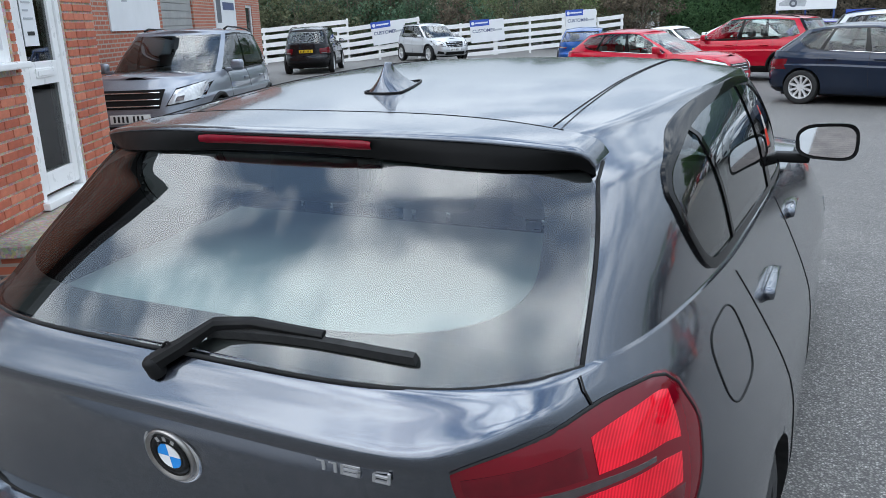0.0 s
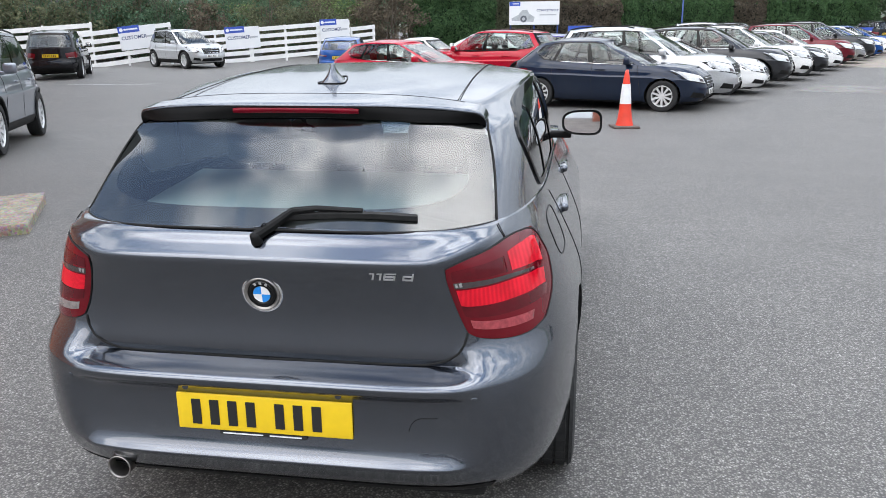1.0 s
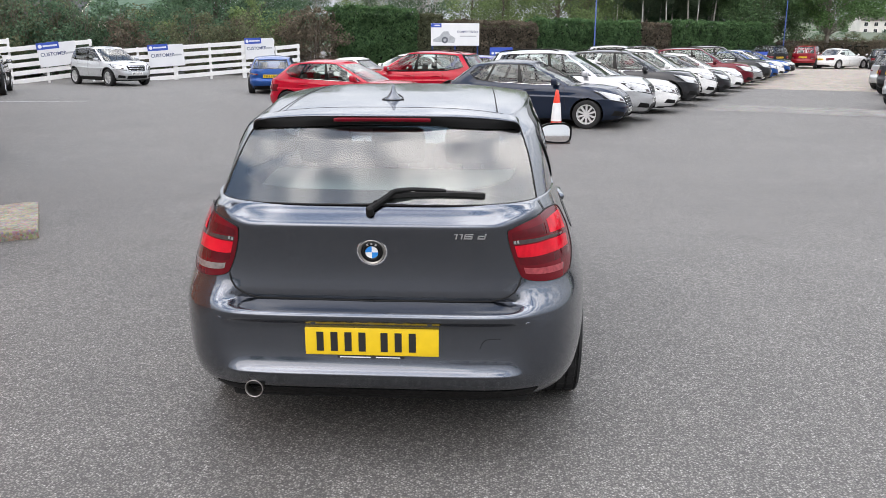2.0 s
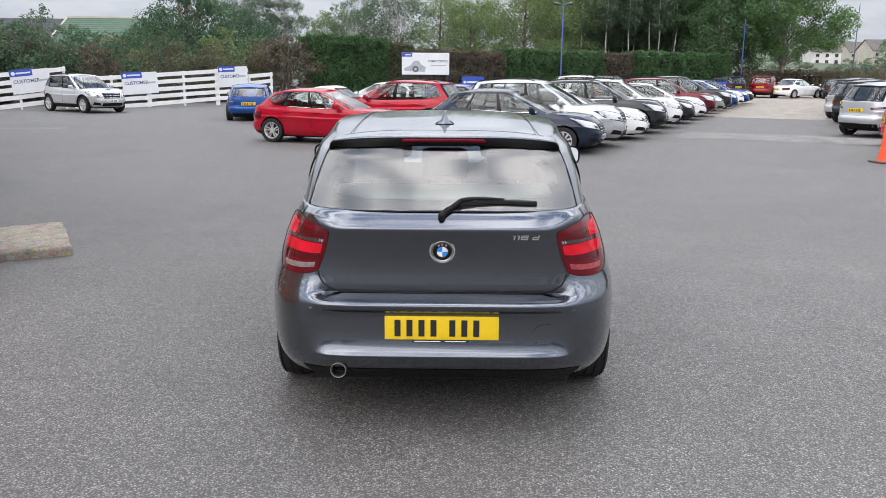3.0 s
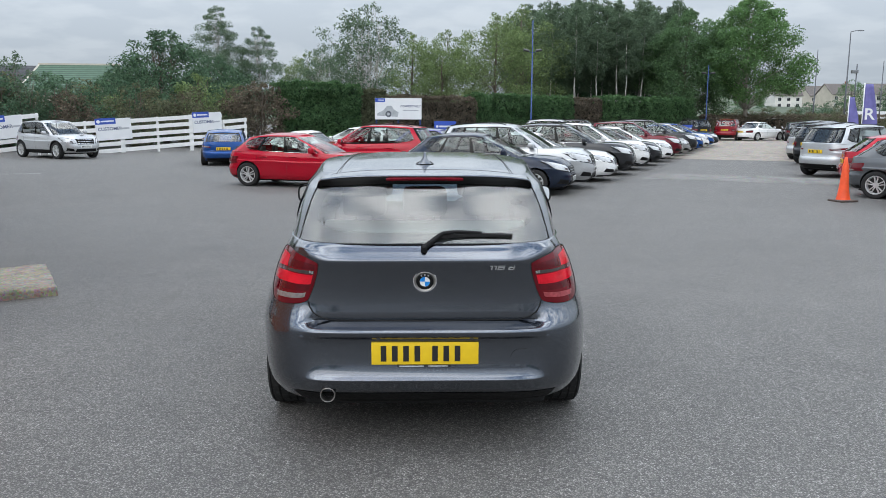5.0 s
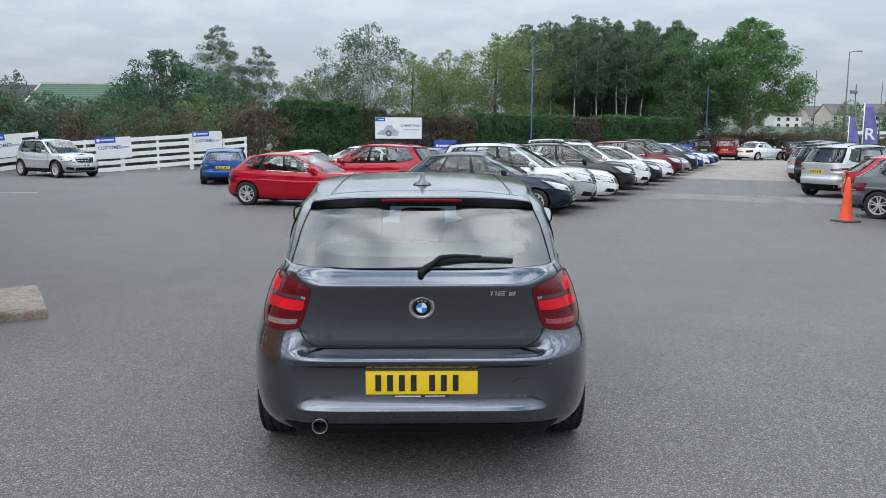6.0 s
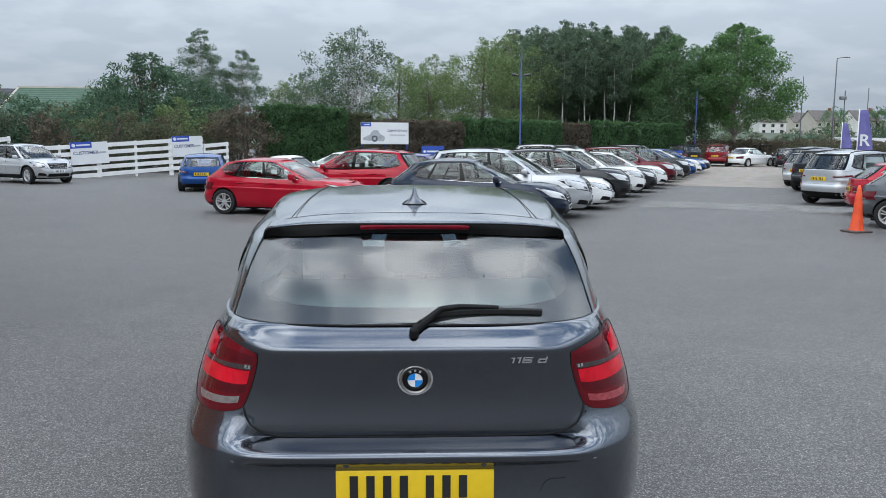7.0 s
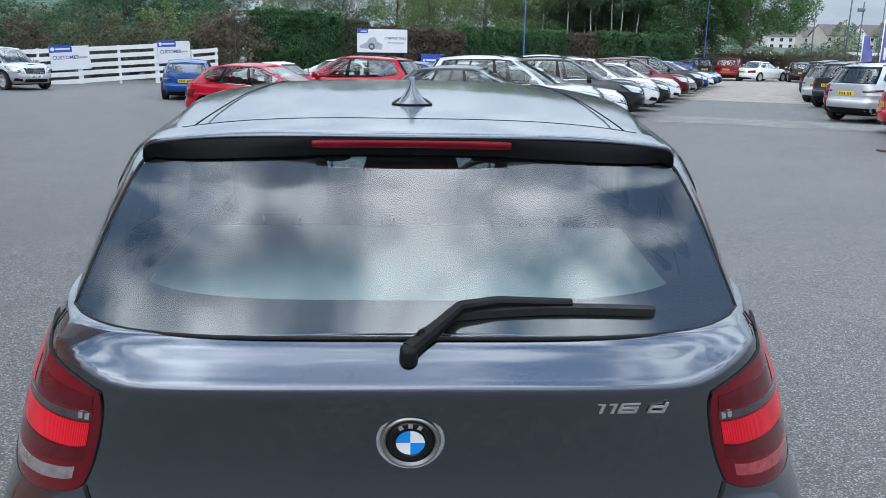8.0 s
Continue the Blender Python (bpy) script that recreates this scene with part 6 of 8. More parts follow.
# cabin seen through the glass
def seat(x, y, z0, z1, wide, head):
    b = bmesh.new()
    box(b, (x - wide, y, z0), (x + wide, y + 0.13, z1), None, 0.05)
    ob = part("seat_back", b, SEAT, hero, "dark grey seat back")
    for hx in head:
        b = bmesh.new()
        box(b, (hx - 0.132, y + 0.015, z1 + 0.035), (hx + 0.132, y + 0.105, z1 + 0.215), None, 0.045)
        hr = part("headrest", b, SEAT, ob)
        for dx in (-0.05, 0.05):
            b = bmesh.new()
            tube(b, [(hx + dx, y + 0.06, z1 - 0.03), (hx + dx, y + 0.06, z1 + 0.07)], 0.006, 8)
            part("post", b, CHROME, hr)


seat(0, 0.98, 0.48, 1.035, 0.60, (-0.36, 0.0, 0.36))
seat(-0.36, 1.92, 0.45, 1.06, 0.25, (-0.36,))
seat(0.36, 1.92, 0.45, 1.06, 0.25, (0.36,))
b = bmesh.new()
for v in box(b, (-0.575, 0.27, 0.985), (0.575, 0.97, 1.003), None, 0.006):
    v.co.z += 0.055 * (v.co.y - 0.27) / 0.70
part("parcel_shelf", b, SHELF, hero, "grey parcel shelf")
b = bmesh.new()
box(b, (-0.72, 2.62, 0.62), (0.72, 3.05, 0.93), None, 0.06)
box(b, (-0.70, 0.30, 0.28), (0.70, 2.9, 0.33))
part("dashboard", b, CABIN, hero)
b = bmesh.new()
tube(b, [(0.36 + 0.18 * math.cos(q), 2.50 + 0.06 * math.sin(q), 0.86 + 0.17 * math.sin(q)) for q in np.linspace(0, math.tau, 25)], 0.014, 8)
part("steering_wheel", b, CABIN, hero)
b = bmesh.new()
box(b, (-0.10, 2.20, 1.27), (0.10, 2.235, 1.33), None, 0.015)
part("interior_mirror", b, CABIN, hero)
b = bmesh.new()
rows = []
for y in np.linspace(0.72, 2.1, 9):
    rows.append([b.verts.new((x, y, on_roof(x, y, -0.03).z)) for x in np.linspace(-0.56, 0.56, 9)])
grid_faces(b, rows)
part("headlining", b, CREAM, hero, "pale headlining")
# nose: lamps and grille
for s in (1, -1):
    b = patch(lambda x, z, o: nose_at(HERO, x, z, o), ((0.44, 0.76), (0.76, 0.80), (0.78, 0.92), (0.46, 0.90)), 8, 5, 0.006, 0.02)
    part("headlamp", b if s > 0 else mirrored(b), HEADLAMP, hero, "clear headlamp")
    b = patch(lambda x, z, o: nose_at(HERO, x, z, o), ((0.04, 0.74), (0.30, 0.74), (0.34, 0.90), (0.05, 0.90)), 6, 4, 0.006, 0.006)
    part("grille", b if s > 0 else mirrored(b), BLACK_TRIM, hero, "black twin grille")
    b = patch(lambda x, z, o: nose_at(HERO, x, z, o), ((0.30, 0.30), (0.70, 0.34), (0.68, 0.46), (0.30, 0.44)), 6, 4, 0.004)
    part("bumper_intake", b if s > 0 else mirrored(b), BLACK_TRIM, hero)
p = nose_at(HERO, 0, 0.58, 0.01)
plate_bars(hero, PLATE_WHITE, Matrix.Translation(p) @ pose(0, 0, 0, 0, 0, 180), "white front number plate")

# ---- parked cars ----
SILVER = car_paint("silver_paint", (0.50, 0.51, 0.52), 0.6)
WHITE = car_paint("white_paint", (0.80, 0.80, 0.79), 0.0)
RED = car_paint("red_paint", (0.40, 0.004, 0.020), 0.1)
CRIMSON = car_paint("crimson_paint", (0.22, 0.007, 0.014), 0.25)
MAROON = car_paint("maroon_paint", (0.13, 0.014, 0.022), 0.4)
NAVY = car_paint("dark_blue_grey_paint", (0.010, 0.018, 0.038), 0.35)
BLUE = car_paint("bright_blue_paint", (0.012, 0.068, 0.26), 0.4)
VIOLET = car_paint("violet_blue_paint", (0.05, 0.05, 0.20), 0.4)
BLACK = car_paint("black_paint", (0.008, 0.008, 0.010), 0.2)
CHARCOAL = car_paint("charcoal_paint", (0.030, 0.032, 0.036), 0.6)
MID_GREY = car_paint("mid_grey_paint", (0.115, 0.120, 0.128), 0.65)
BLUE_GREY = car_paint("blue_grey_paint", (0.23, 0.25, 0.285), 0.6)
PALE_GREY = car_paint("pale_grey_paint", (0.30, 0.30, 0.30), 0.6)
HATCH, SUV, BIGSUV, SALOON, MPV, MINI = ("hatch", 4.30, 1.78, 1.45), ("suv", 4.46, 1.85, 1.66), ("suv", 4.64, 1.89, 1.71), ("saloon", 4.66, 1.83, 1.43), ("suv", 4.44, 1.84, 1.71), ("hatch", 3.85, 1.72, 1.44)


def on_line(p, back, heading):
    """The middle of a car whose nose stands at p."""
    h = radians(heading)
    return (p[0] + math.sin(h) * back, p[1] - math.cos(h) * back)


# left of the forecourt
parked_car(*BIGSUV, "multi", BLUE_GREY, (-8.20, 8.66), 205.5, "mid-grey five-door estate SUV parked along the brick wall", "cars by the building", "slim")
parked_car(*BIGSUV, "twin", BLACK, (-18.3, 26.2), 27.0, "black SUV with its back to the forecourt", "cars by the building", "wide")
parked_car(*SUV, "twin", SILVER, (-16.45, 32.7), -125.0, "silver compact SUV parked before the white fence", "cars by the fence")
parked_car("hatch", 4.25, 1.76, 1.36, "twin", BLUE, (-7.9, 28.6), 10.0, "bright blue hatchback seen from behind", "cars by the fence", "slim")
# first row, noses to the aisle
ROWHEAD = -107.2
parked_car("hatch", 4.30, 1.78, 1.43, "twin", RED, (-3.25, 18.45), ROWHEAD, "bright red hatchback with silver alloy wheels", "first row of cars")
parked_car("suv", 4.50, 1.84, 1.63, "multi", RED, (-1.75, 22.4), 72.8, "red SUV parked nose to tail behind the row", "first row of cars", "slim")
parked_car("hatch", 4.33, 1.79, 1.49, "multi", NAVY, (1.60, 16.55), ROWHEAD, "dark blue-grey hatchback with chrome window line", "first row of cars")
noses = [(MPV, "multi", SILVER, "pale silver tall SUV in the row"), (SALOON, "twin", WHITE, "white sports saloon in the row"), (SUV, "twin", CHARCOAL, "charcoal SUV in the row"), (SUV, "multi", WHITE, "white crossover with black grille in the row"),
         (MINI, "twin", CHARCOAL, "small charcoal hatchback in the row"), (HATCH, "twin", WHITE, "white hatchback in the row"), (SUV, "multi", MAROON, "maroon SUV in the row"), (SALOON, "twin", PALE_GREY, "pale grey saloon in the row"),
         (BIGSUV, "multi", CHARCOAL, "charcoal estate SUV in the row"), (MINI, "twin", BLUE, "small bright blue hatchback in the row"), (HATCH, "twin", WHITE, "white hatchback near the end of the row"), (HATCH, "twin", BLUE, "bright blue hatchback near the end of the row"),
         (SALOON, "multi", CHARCOAL, "charcoal saloon at the end of the row")]
for i, (body, style, col, lab) in enumerate(noses):
    p = (3.35 + 1.165 * (i + 1), 15.0 + 2.44 * (i + 1))
    parked_car(*body, style, col, on_line(p, body[1] / 2, ROWHEAD), ROWHEAD, lab, "first row of cars")
# second row behind, seen over the first
second = [(MINI, VIOLET, "violet-blue small hatchback behind the red SUV"), (SALOON, WHITE, "white saloon in the second row"), (HATCH, BLACK, "black hatchback in the second row"), (SALOON, PALE_GREY, "pale grey saloon in the second row"),
          (HATCH, WHITE, "white hatchback in the second row"), (SALOON, RED, "red saloon in the second row"), (MPV, SILVER, "silver SUV in the second row"), (HATCH, CRIMSON, "crimson hatchback in the second row"), (SUV, CHARCOAL, "charcoal SUV in the second row")]
for i, (body, col, lab) in enumerate(second):
    p = (0.55 + 1.165 * (i + 0.1) - 0.9, 25.3 + 2.44 * i)
    parked_car(*body, "twin", col, (p[0] + (0.6 if i else 0.9), p[1]), 72.8 if i % 2 else ROWHEAD, lab, "second row of cars")
parked_car("saloon", 4.50, 1.80, 1.36, "twin", WHITE, (-4.75, 25.5), 74.0, "white saloon half hidden behind the red hatchback", "second row of cars")
parked_car(*HATCH, "twin", WHITE, (-2.9, 29.0), 72.8, "white hatchback behind the red SUV", "second row of cars")
# far end of the aisle
for (x, y), body, col, hd, lab in (((20.4, 58.2), SUV, BLACK, 10, "black SUV at the end of the aisle"), ((23.8, 59.2), SUV, CRIMSON, -28, "crimson SUV at the end of the aisle"),
                                   ((25.9, 58.4), SALOON, WHITE, -58, "white saloon at the end of the aisle"), ((28.3, 57.4), MINI, BLACK, -20, "small black hatchback at the end of the aisle")):
    parked_car(*body, "twin", col, (x, y), hd, lab, "cars at the end of the aisle")
# right-hand row, backs to the aisle
for (x, y), body, col, hd, lab in (((11.55, 11.68), HATCH, BLACK, -138, "black hatchback with its back to the aisle"), ((12.04, 14.26), HATCH, MID_GREY, -138, "grey hatchback with its back to the aisle"), ((13.48, 17.5), HATCH, RED, -110, "red hatchback with its back to the aisle"),
                                   ((14.2, 22.1), SUV, SILVER, -66, "pale silver SUV with its back to the aisle"), ((15.6, 25.3), HATCH, CRIMSON, -62, "crimson hatchback with its back to the aisle"), ((16.8, 28.4), SUV, CHARCOAL, -62, "charcoal SUV with its back to the aisle"),
                                   ((18.0, 31.6), ("estate", 4.6, 1.82, 1.48), SILVER, -62, "silver estate car with its back to the aisle"), ((19.5, 34.9), HATCH, BLACK, -62, "black hatchback further up the aisle"), ((21.0, 38.1), SUV, CHARCOAL, -62, "charcoal SUV further up the aisle"),
                                   ((22.6, 41.4), HATCH, SILVER, -62, "silver hatchback at the head of the aisle")):
    parked_car(*body, "twin", col, (x, y), hd, lab, "right-hand row of cars", "slim" if col is SILVER else "wide")

# ---- fence, signs, poles, cones ----
# each run of boards: start, end, height of its top board's upper edge at both ends
FENCE = (((-30.2, 27.6), (-26.3, 29.6), 1.50, 1.80), ((-26.2, 29.7), (-21.0, 32.85), 1.30, 1.73), ((-21.4, 32.45), (-18.35, 35.1), 1.27, 1.70),
         ((-18.1, 35.3), (-15.2, 37.2), 1.20, 1.41), ((-15.2, 37.2), (-12.45, 39.6), 1.41, 1.62), ((-12.45, 39.6), (-11.15, 40.85), 1.62, 1.70), ((-11.1, 40.9), (-10.05, 41.95), 1.35, 1.47))


def white_fence():
    """A stepped white timber fence: posts, and five sloping boards to each run."""
    root = thing("fence", pose(0, 0, 0), "white painted timber rail fence in stepped panels", "fence")
    for i, (p, q, z0, z1) in enumerate(FENCE):
        p, q = Vector(p), Vector(q)
        L = (q - p).length
        ang = math.degrees(math.atan2((q - p).y, (q - p).x))
        tilt = -math.degrees(math.atan2(z1 - z0, L))
        count = max(2, round(L / 1.75) + 1)
        for k in range(count):
            s = 0.05 + (L - 0.1) * k / (count - 1)
            base = ground_z(*p.lerp(q, s / L))
            b = boxed((s - 0.05, -0.045, base), (s + 0.05, 0.05, z0 + (z1 - z0) * s / L + 0.02), 0.006)
            ob = part("post", b, WHITE_WOOD, root, smooth=False)
            ob.matrix_basis = pose(p.x, p.y, 0, 0, 0, ang)
        rng = random.Random(i)
        for k in range(5):
            b = boxed((0.0, -0.070, -0.20), (math.hypot(L, z1 - z0), -0.047, 0.0), 0.004)
            ob = part("board", b, WHITE_WOOD, root, smooth=False)
            ob.matrix_basis = pose(p.x, p.y, z0 - 0.355 * k + rng.uniform(-0.012, 0.012), 0, tilt + rng.uniform(-0.2, 0.2), ang)
    return root


white_fence()


def fence_sign(at, ang, tilt, z, words, label):
    m = pose(at[0], at[1], z, 0, tilt, ang)
    root = part("sign", boxed((-0.85, -0.012, -0.52), (0.85, 0.012, 0.52), 0.004), SIGN_WHITE, None, smooth=False)
    root.matrix_world = m
    tagged(root, label, "sign", "signs on the fence")
    part("blue_panel", boxed((-0.85, -0.018, 0.26), (0.12, -0.0125, 0.56), 0.003), SIGN_BLUE, root, smooth=False)
    part("pale_bar", boxed((-0.58, -0.021, 0.37), (0.04, -0.0185, 0.44)), SIGN_WHITE, root, smooth=False)
    b = bmesh.new()
    lathe(b, [(0.0, -0.0185), (0.085, -0.0185), (0.085, -0.021), (0.0, -0.021)], 'Y', 20)
    ob = part("round_mark", b, SIGN_WHITE, root, smooth=False)
    ob.matrix_basis = pose(-0.70, 0, 0.405)
    ob = part_of("lettering", text_mesh(words, 0.22, 0.001, 'LEFT'), SIGN_NAVY, root, "dark capital lettering", False)
    ob.matrix_basis = pose(-0.75, -0.0145, 0.02, 90, 0, 0)
    part("pale_bar", boxed((0.30, -0.016, -0.03), (0.74, -0.0125, 0.05)), SIGN_GREY, root, smooth=False)
    return root


for i, s, drop in ((2, 0.62, 0.50), (3, 0.88, 0.46), (5, 0.50, 0.42)):
    p, q, z0, z1 = FENCE[i]
    p, q = Vector(p), Vector(q)
    d = (q - p).normalized()
    c = p.lerp(q, s) + Vector((d.y, -d.x)) * 0.10
    fence_sign(c, math.degrees(math.atan2(d.y, d.x)), -math.degrees(math.atan2(z1 - z0, (q - p).length)), z0 + (z1 - z0) * s - drop, "CUSTOMER", "white board with blue corner and dark lettering on the fence")

# big board on three blue posts
bb = thing("billboard", pose(-1.65, 46.6, -0.25, 0, 0, 8), "white advertising board on blue posts before the hedge", "billboard")
for x in (-1.36, 0.0, 1.36):
    part("post", boxed((x - 0.04, 0.0, 0), (x + 0.04, 0.08, 2.7), 0.006), POLE_BLUE, bb, smooth=False)
board = part("board", boxed((-1.45, -0.04, 1.62), (1.45, 0.0, 2.92), 0.01), SIGN_WHITE, bb, "white printed board", smooth=False)
part("blue_panel", boxed((-1.44, -0.047, 2.68), (-0.82, -0.041, 2.91)), SIGN_BLUE, board, smooth=False)
part("pale_bar", boxed((-1.25, -0.051, 2.77), (-0.90, -0.0475, 2.82)), SIGN_WHITE, board, smooth=False)
b = bmesh.new()
# plain grey picture of a car: low wedge and cabin
for pts in (((-1.30, 1.85), (-0.05, 1.78), (0.02, 2.05), (-0.25, 2.22), (-1.0, 2.15), (-1.32, 1.98)), ((-0.95, 2.15), (-0.28, 2.22), (-0.42, 2.46), (-0.72, 2.44))):
    vs = [b.verts.new((x, -0.0445, z)) for x, z in pts]
    b.faces.new(vs)
part("grey_print", b, SIGN_GREY, board, smooth=False)
b = bmesh.new()
lathe(b, [(0.09, -0.0455), (0.19, -0.0455)], 'Y', 24)
ob = part("round_mark", b, POSTER_DARK, board, smooth=False)
ob.matrix_basis = pose(-0.62, 0, 1.95)
ob = part_of("lettering", text_mesh("COMPETITIVELY", 0.175, 0.001, 'LEFT'), SIGN_NAVY, board, "dark capital lettering", False)
ob.matrix_basis = pose(0.12, -0.0425, 2.42, 90, 0, 0)
part("pale_bar", boxed((0.30, -0.0455, 2.14), (1.25, -0.0415, 2.20)), SIGN_GREY, board, smooth=False)

def blue_sign(x, y, turn, lift, label):
    s = thing("blue_sign", pose(x, y, ground_z(x, y), 0, 0, turn), label, "sign", "blue signs")
    for dx in (-0.42, 0.42):
        part("post", boxed((dx - 0.02, -0.02, 0), (dx + 0.02, 0.02, lift)), POLE_GREY, s, smooth=False)
    p = part("panel", boxed((-0.52, -0.045, lift - 0.50), (0.52, -0.021, lift), 0.006), SIGN_BLUE, s, smooth=False)
    part("pale_bar", boxed((-0.28, -0.050, lift - 0.29), (0.34, -0.0455, lift - 0.21)), SIGN_WHITE, p, smooth=False)
    b_ = bmesh.new()
    lathe(b_, [(0.0, -0.0455), (0.06, -0.0455), (0.06, -0.050), (0.0, -0.050)], 'Y', 18)
    o = part("round_mark", b_, SIGN_WHITE, p, smooth=False)
    o.matrix_basis = pose(-0.38, 0, lift - 0.25)


blue_sign(0.95, 34.5, 5, 1.62, "blue sign with white mark above the cars")
blue_sign(19.6, 56.4, -10, 1.20, "blue sign at the end of the row")


def lamp_pole(x, y, top, head_z, colour, label):
    root = thing("lamp_post", pose(x, y, -0.25), label, "lamp post", "lamp posts")
    b = bmesh.new()
    tube(b, [(0, 0, 0), (0, 0, 1.2), (0, 0, 1.25), (0, 0, top)], [0.075, 0.075, 0.050, 0.035], 12)
    part("pole", b, colour, root)
    for s in (-1, 1):
        b = bmesh.new()
        tube(b, [(0, 0, head_z - 0.1), (s * 0.35, 0, head_z)], 0.022, 8)
        part("arm", b, colour, root)
        b = boxed((-0.20, -0.14, -0.06), (0.20, 0.14, 0.06), 0.03)
        h = part("lamp_head", b, DARK_STEEL, root)
        h.matrix_basis = pose(s * 0.42, -0.05, head_z + 0.05, 18, -s * 10, 0)
    b = bmesh.new()
    box(b, (-0.07, -0.12, 1.0), (0.07, -0.06, 1.4), None, 0.01)
    part("service_box", b, colour, root)
    return root


lamp_pole(7.25, 51.5, 8.2, 6.15, POLE_BLUE, "tall blue lamp post with twin floodlights")
lamp_pole(26.8, 73.0, 6.6, 5.8, POLE_BLUE, "blue lamp post by the far hedge")


def street_light(x, y, top, label, lamp=True):
    root = thing("street_lamp", pose(x, y, -0.25), label, "street lamp", "street lamps")
    b = bmesh.new()
    tube(b, [(0, 0, 0), (0, 0, 1.5), (0, 0, top)], [0.11, 0.10, 0.05], 10)
    part("pole", b, POLE_GREY, root)
    if lamp:
        b = bmesh.new()
        tube(b, [(0, 0, top), (0.4, -0.1, top + 0.1), (0.8, -0.2, top + 0.12)], 0.035, 8)
        part("arm", b, POLE_GREY, root)
        b = boxed((0.7, -0.32, top + 0.06), (1.3, -0.10, top + 0.18), 0.04)
        part("lamp_head", b, CLOUDY_LAMP, root)
    return root


street_light(46.9, 86.0, 11.0, "tall grey street lamp by the road")
street_light(55.0, 110.0, 11.0, "grey street lamp further down the road", False)
street_light(64.5, 110.0, 9.5, "grey pole beside the road", False)
def floodlight_pole():
    p = thing("floodlight_pole", pose(38.3, 68.0, -0.25), "slim pole with a floodlight", "lamp post")
    b = bmesh.new()
    tube(b, [(0, 0, 0), (0, 0, 6.4)], 0.05, 8)
    part("pole", b, POLE_GREY, p)
    part("lamp_head", boxed((-0.45, -0.15, 5.6), (0.1, 0.15, 5.9), 0.04), CLOUDY_LAMP, p)


floodlight_pole()


def flag(x, y, turn, high, letter, label):
    root = thing("feather_flag", pose(x, y, -0.25, 0, 0, turn), label, "flag", "flags")
    b = bmesh.new()
    tube(b, [(0, 0, 0), (0, 0, high)], 0.025, 8)
    part("pole", b, SIGN_WHITE, root)
    b = bmesh.new()
    rows = []
    for i in range(13):
        z = 0.8 + (high - 0.85) * i / 12
        rows.append([b.verts.new((0.03 + 0.70 * k / 6 * (1 - 0.50 * (i / 12) ** 1.6), 0.06 * math.sin(k * 0.9 + i * 0.5) * k / 6, z)) for k in range(7)])
    grid_faces(b, rows)
    r = bmesh.ops.extrude_face_region(b, geom=b.faces[:])
    for v in (g for g in r["geom"] if isinstance(g, bmesh.types.BMVert)):
        v.co.y += 0.004
    bmesh.ops.recalc_face_normals(b, faces=b.faces)
    cl = part("cloth", b, FLAG_BLUE, root, "violet-blue cloth")
    if letter:
        t_ = part_of("lettering", text_mesh(letter, 0.78, 0.002), SIGN_WHITE, cl, "pale capital letter", False)
        t_.matrix_basis = pose(0.31, -0.075, high * 0.56, 90, 0, 0)


flag(24.4, 42.5, -66, 3.0, "", "violet-blue feather flag behind the parked cars")
flag(21.9, 36.4, -34, 3.5, "R", "violet-blue feather flag with a pale letter")


def traffic_cone(x, y, high, sleeve, colour, label):
    root = thing("traffic_cone", pose(x, y, ground_z(x, y), 0, 0, 12), label, "cone", "traffic cones")
    k = high
    b = bmesh.new()
    box(b, (-0.225 * k, -0.225 * k, 0), (0.225 * k, 0.225 * k, 0.045), None, 0.015)
    part("base", b, plain("dark_cone_base", (0.10, 0.075, 0.065), 0.8), root, "dark heavy base")
    prof = curve_of((0.045, 0.155 * k), (0.10, 0.138 * k), (high - 0.02, 0.030 * k), (high, 0.022 * k))
    b = bmesh.new()
    lathe(b, [(prof(z), z) for z in np.linspace(0.045, high, 12)] + [(0.012, high)], 'Z', 28)
    c = part("cone", b, colour, root, "coloured plastic cone")
    if sleeve:
        b = bmesh.new()
        lathe(b, [(prof(z) + 0.004, z) for z in np.linspace(0.42 * high, 0.76 * high, 5)], 'Z', 28)
        part("sleeve", b, CONE_WHITE, c, "white reflective sleeve")
    return root


traffic_cone(1.72, 12.6, 1.0, True, CONE_RED, "red traffic cone with a white sleeve")
traffic_cone(9.45, 14.1, 1.0, False, CONE_ORANGE, "plain orange traffic cone on a dark base")

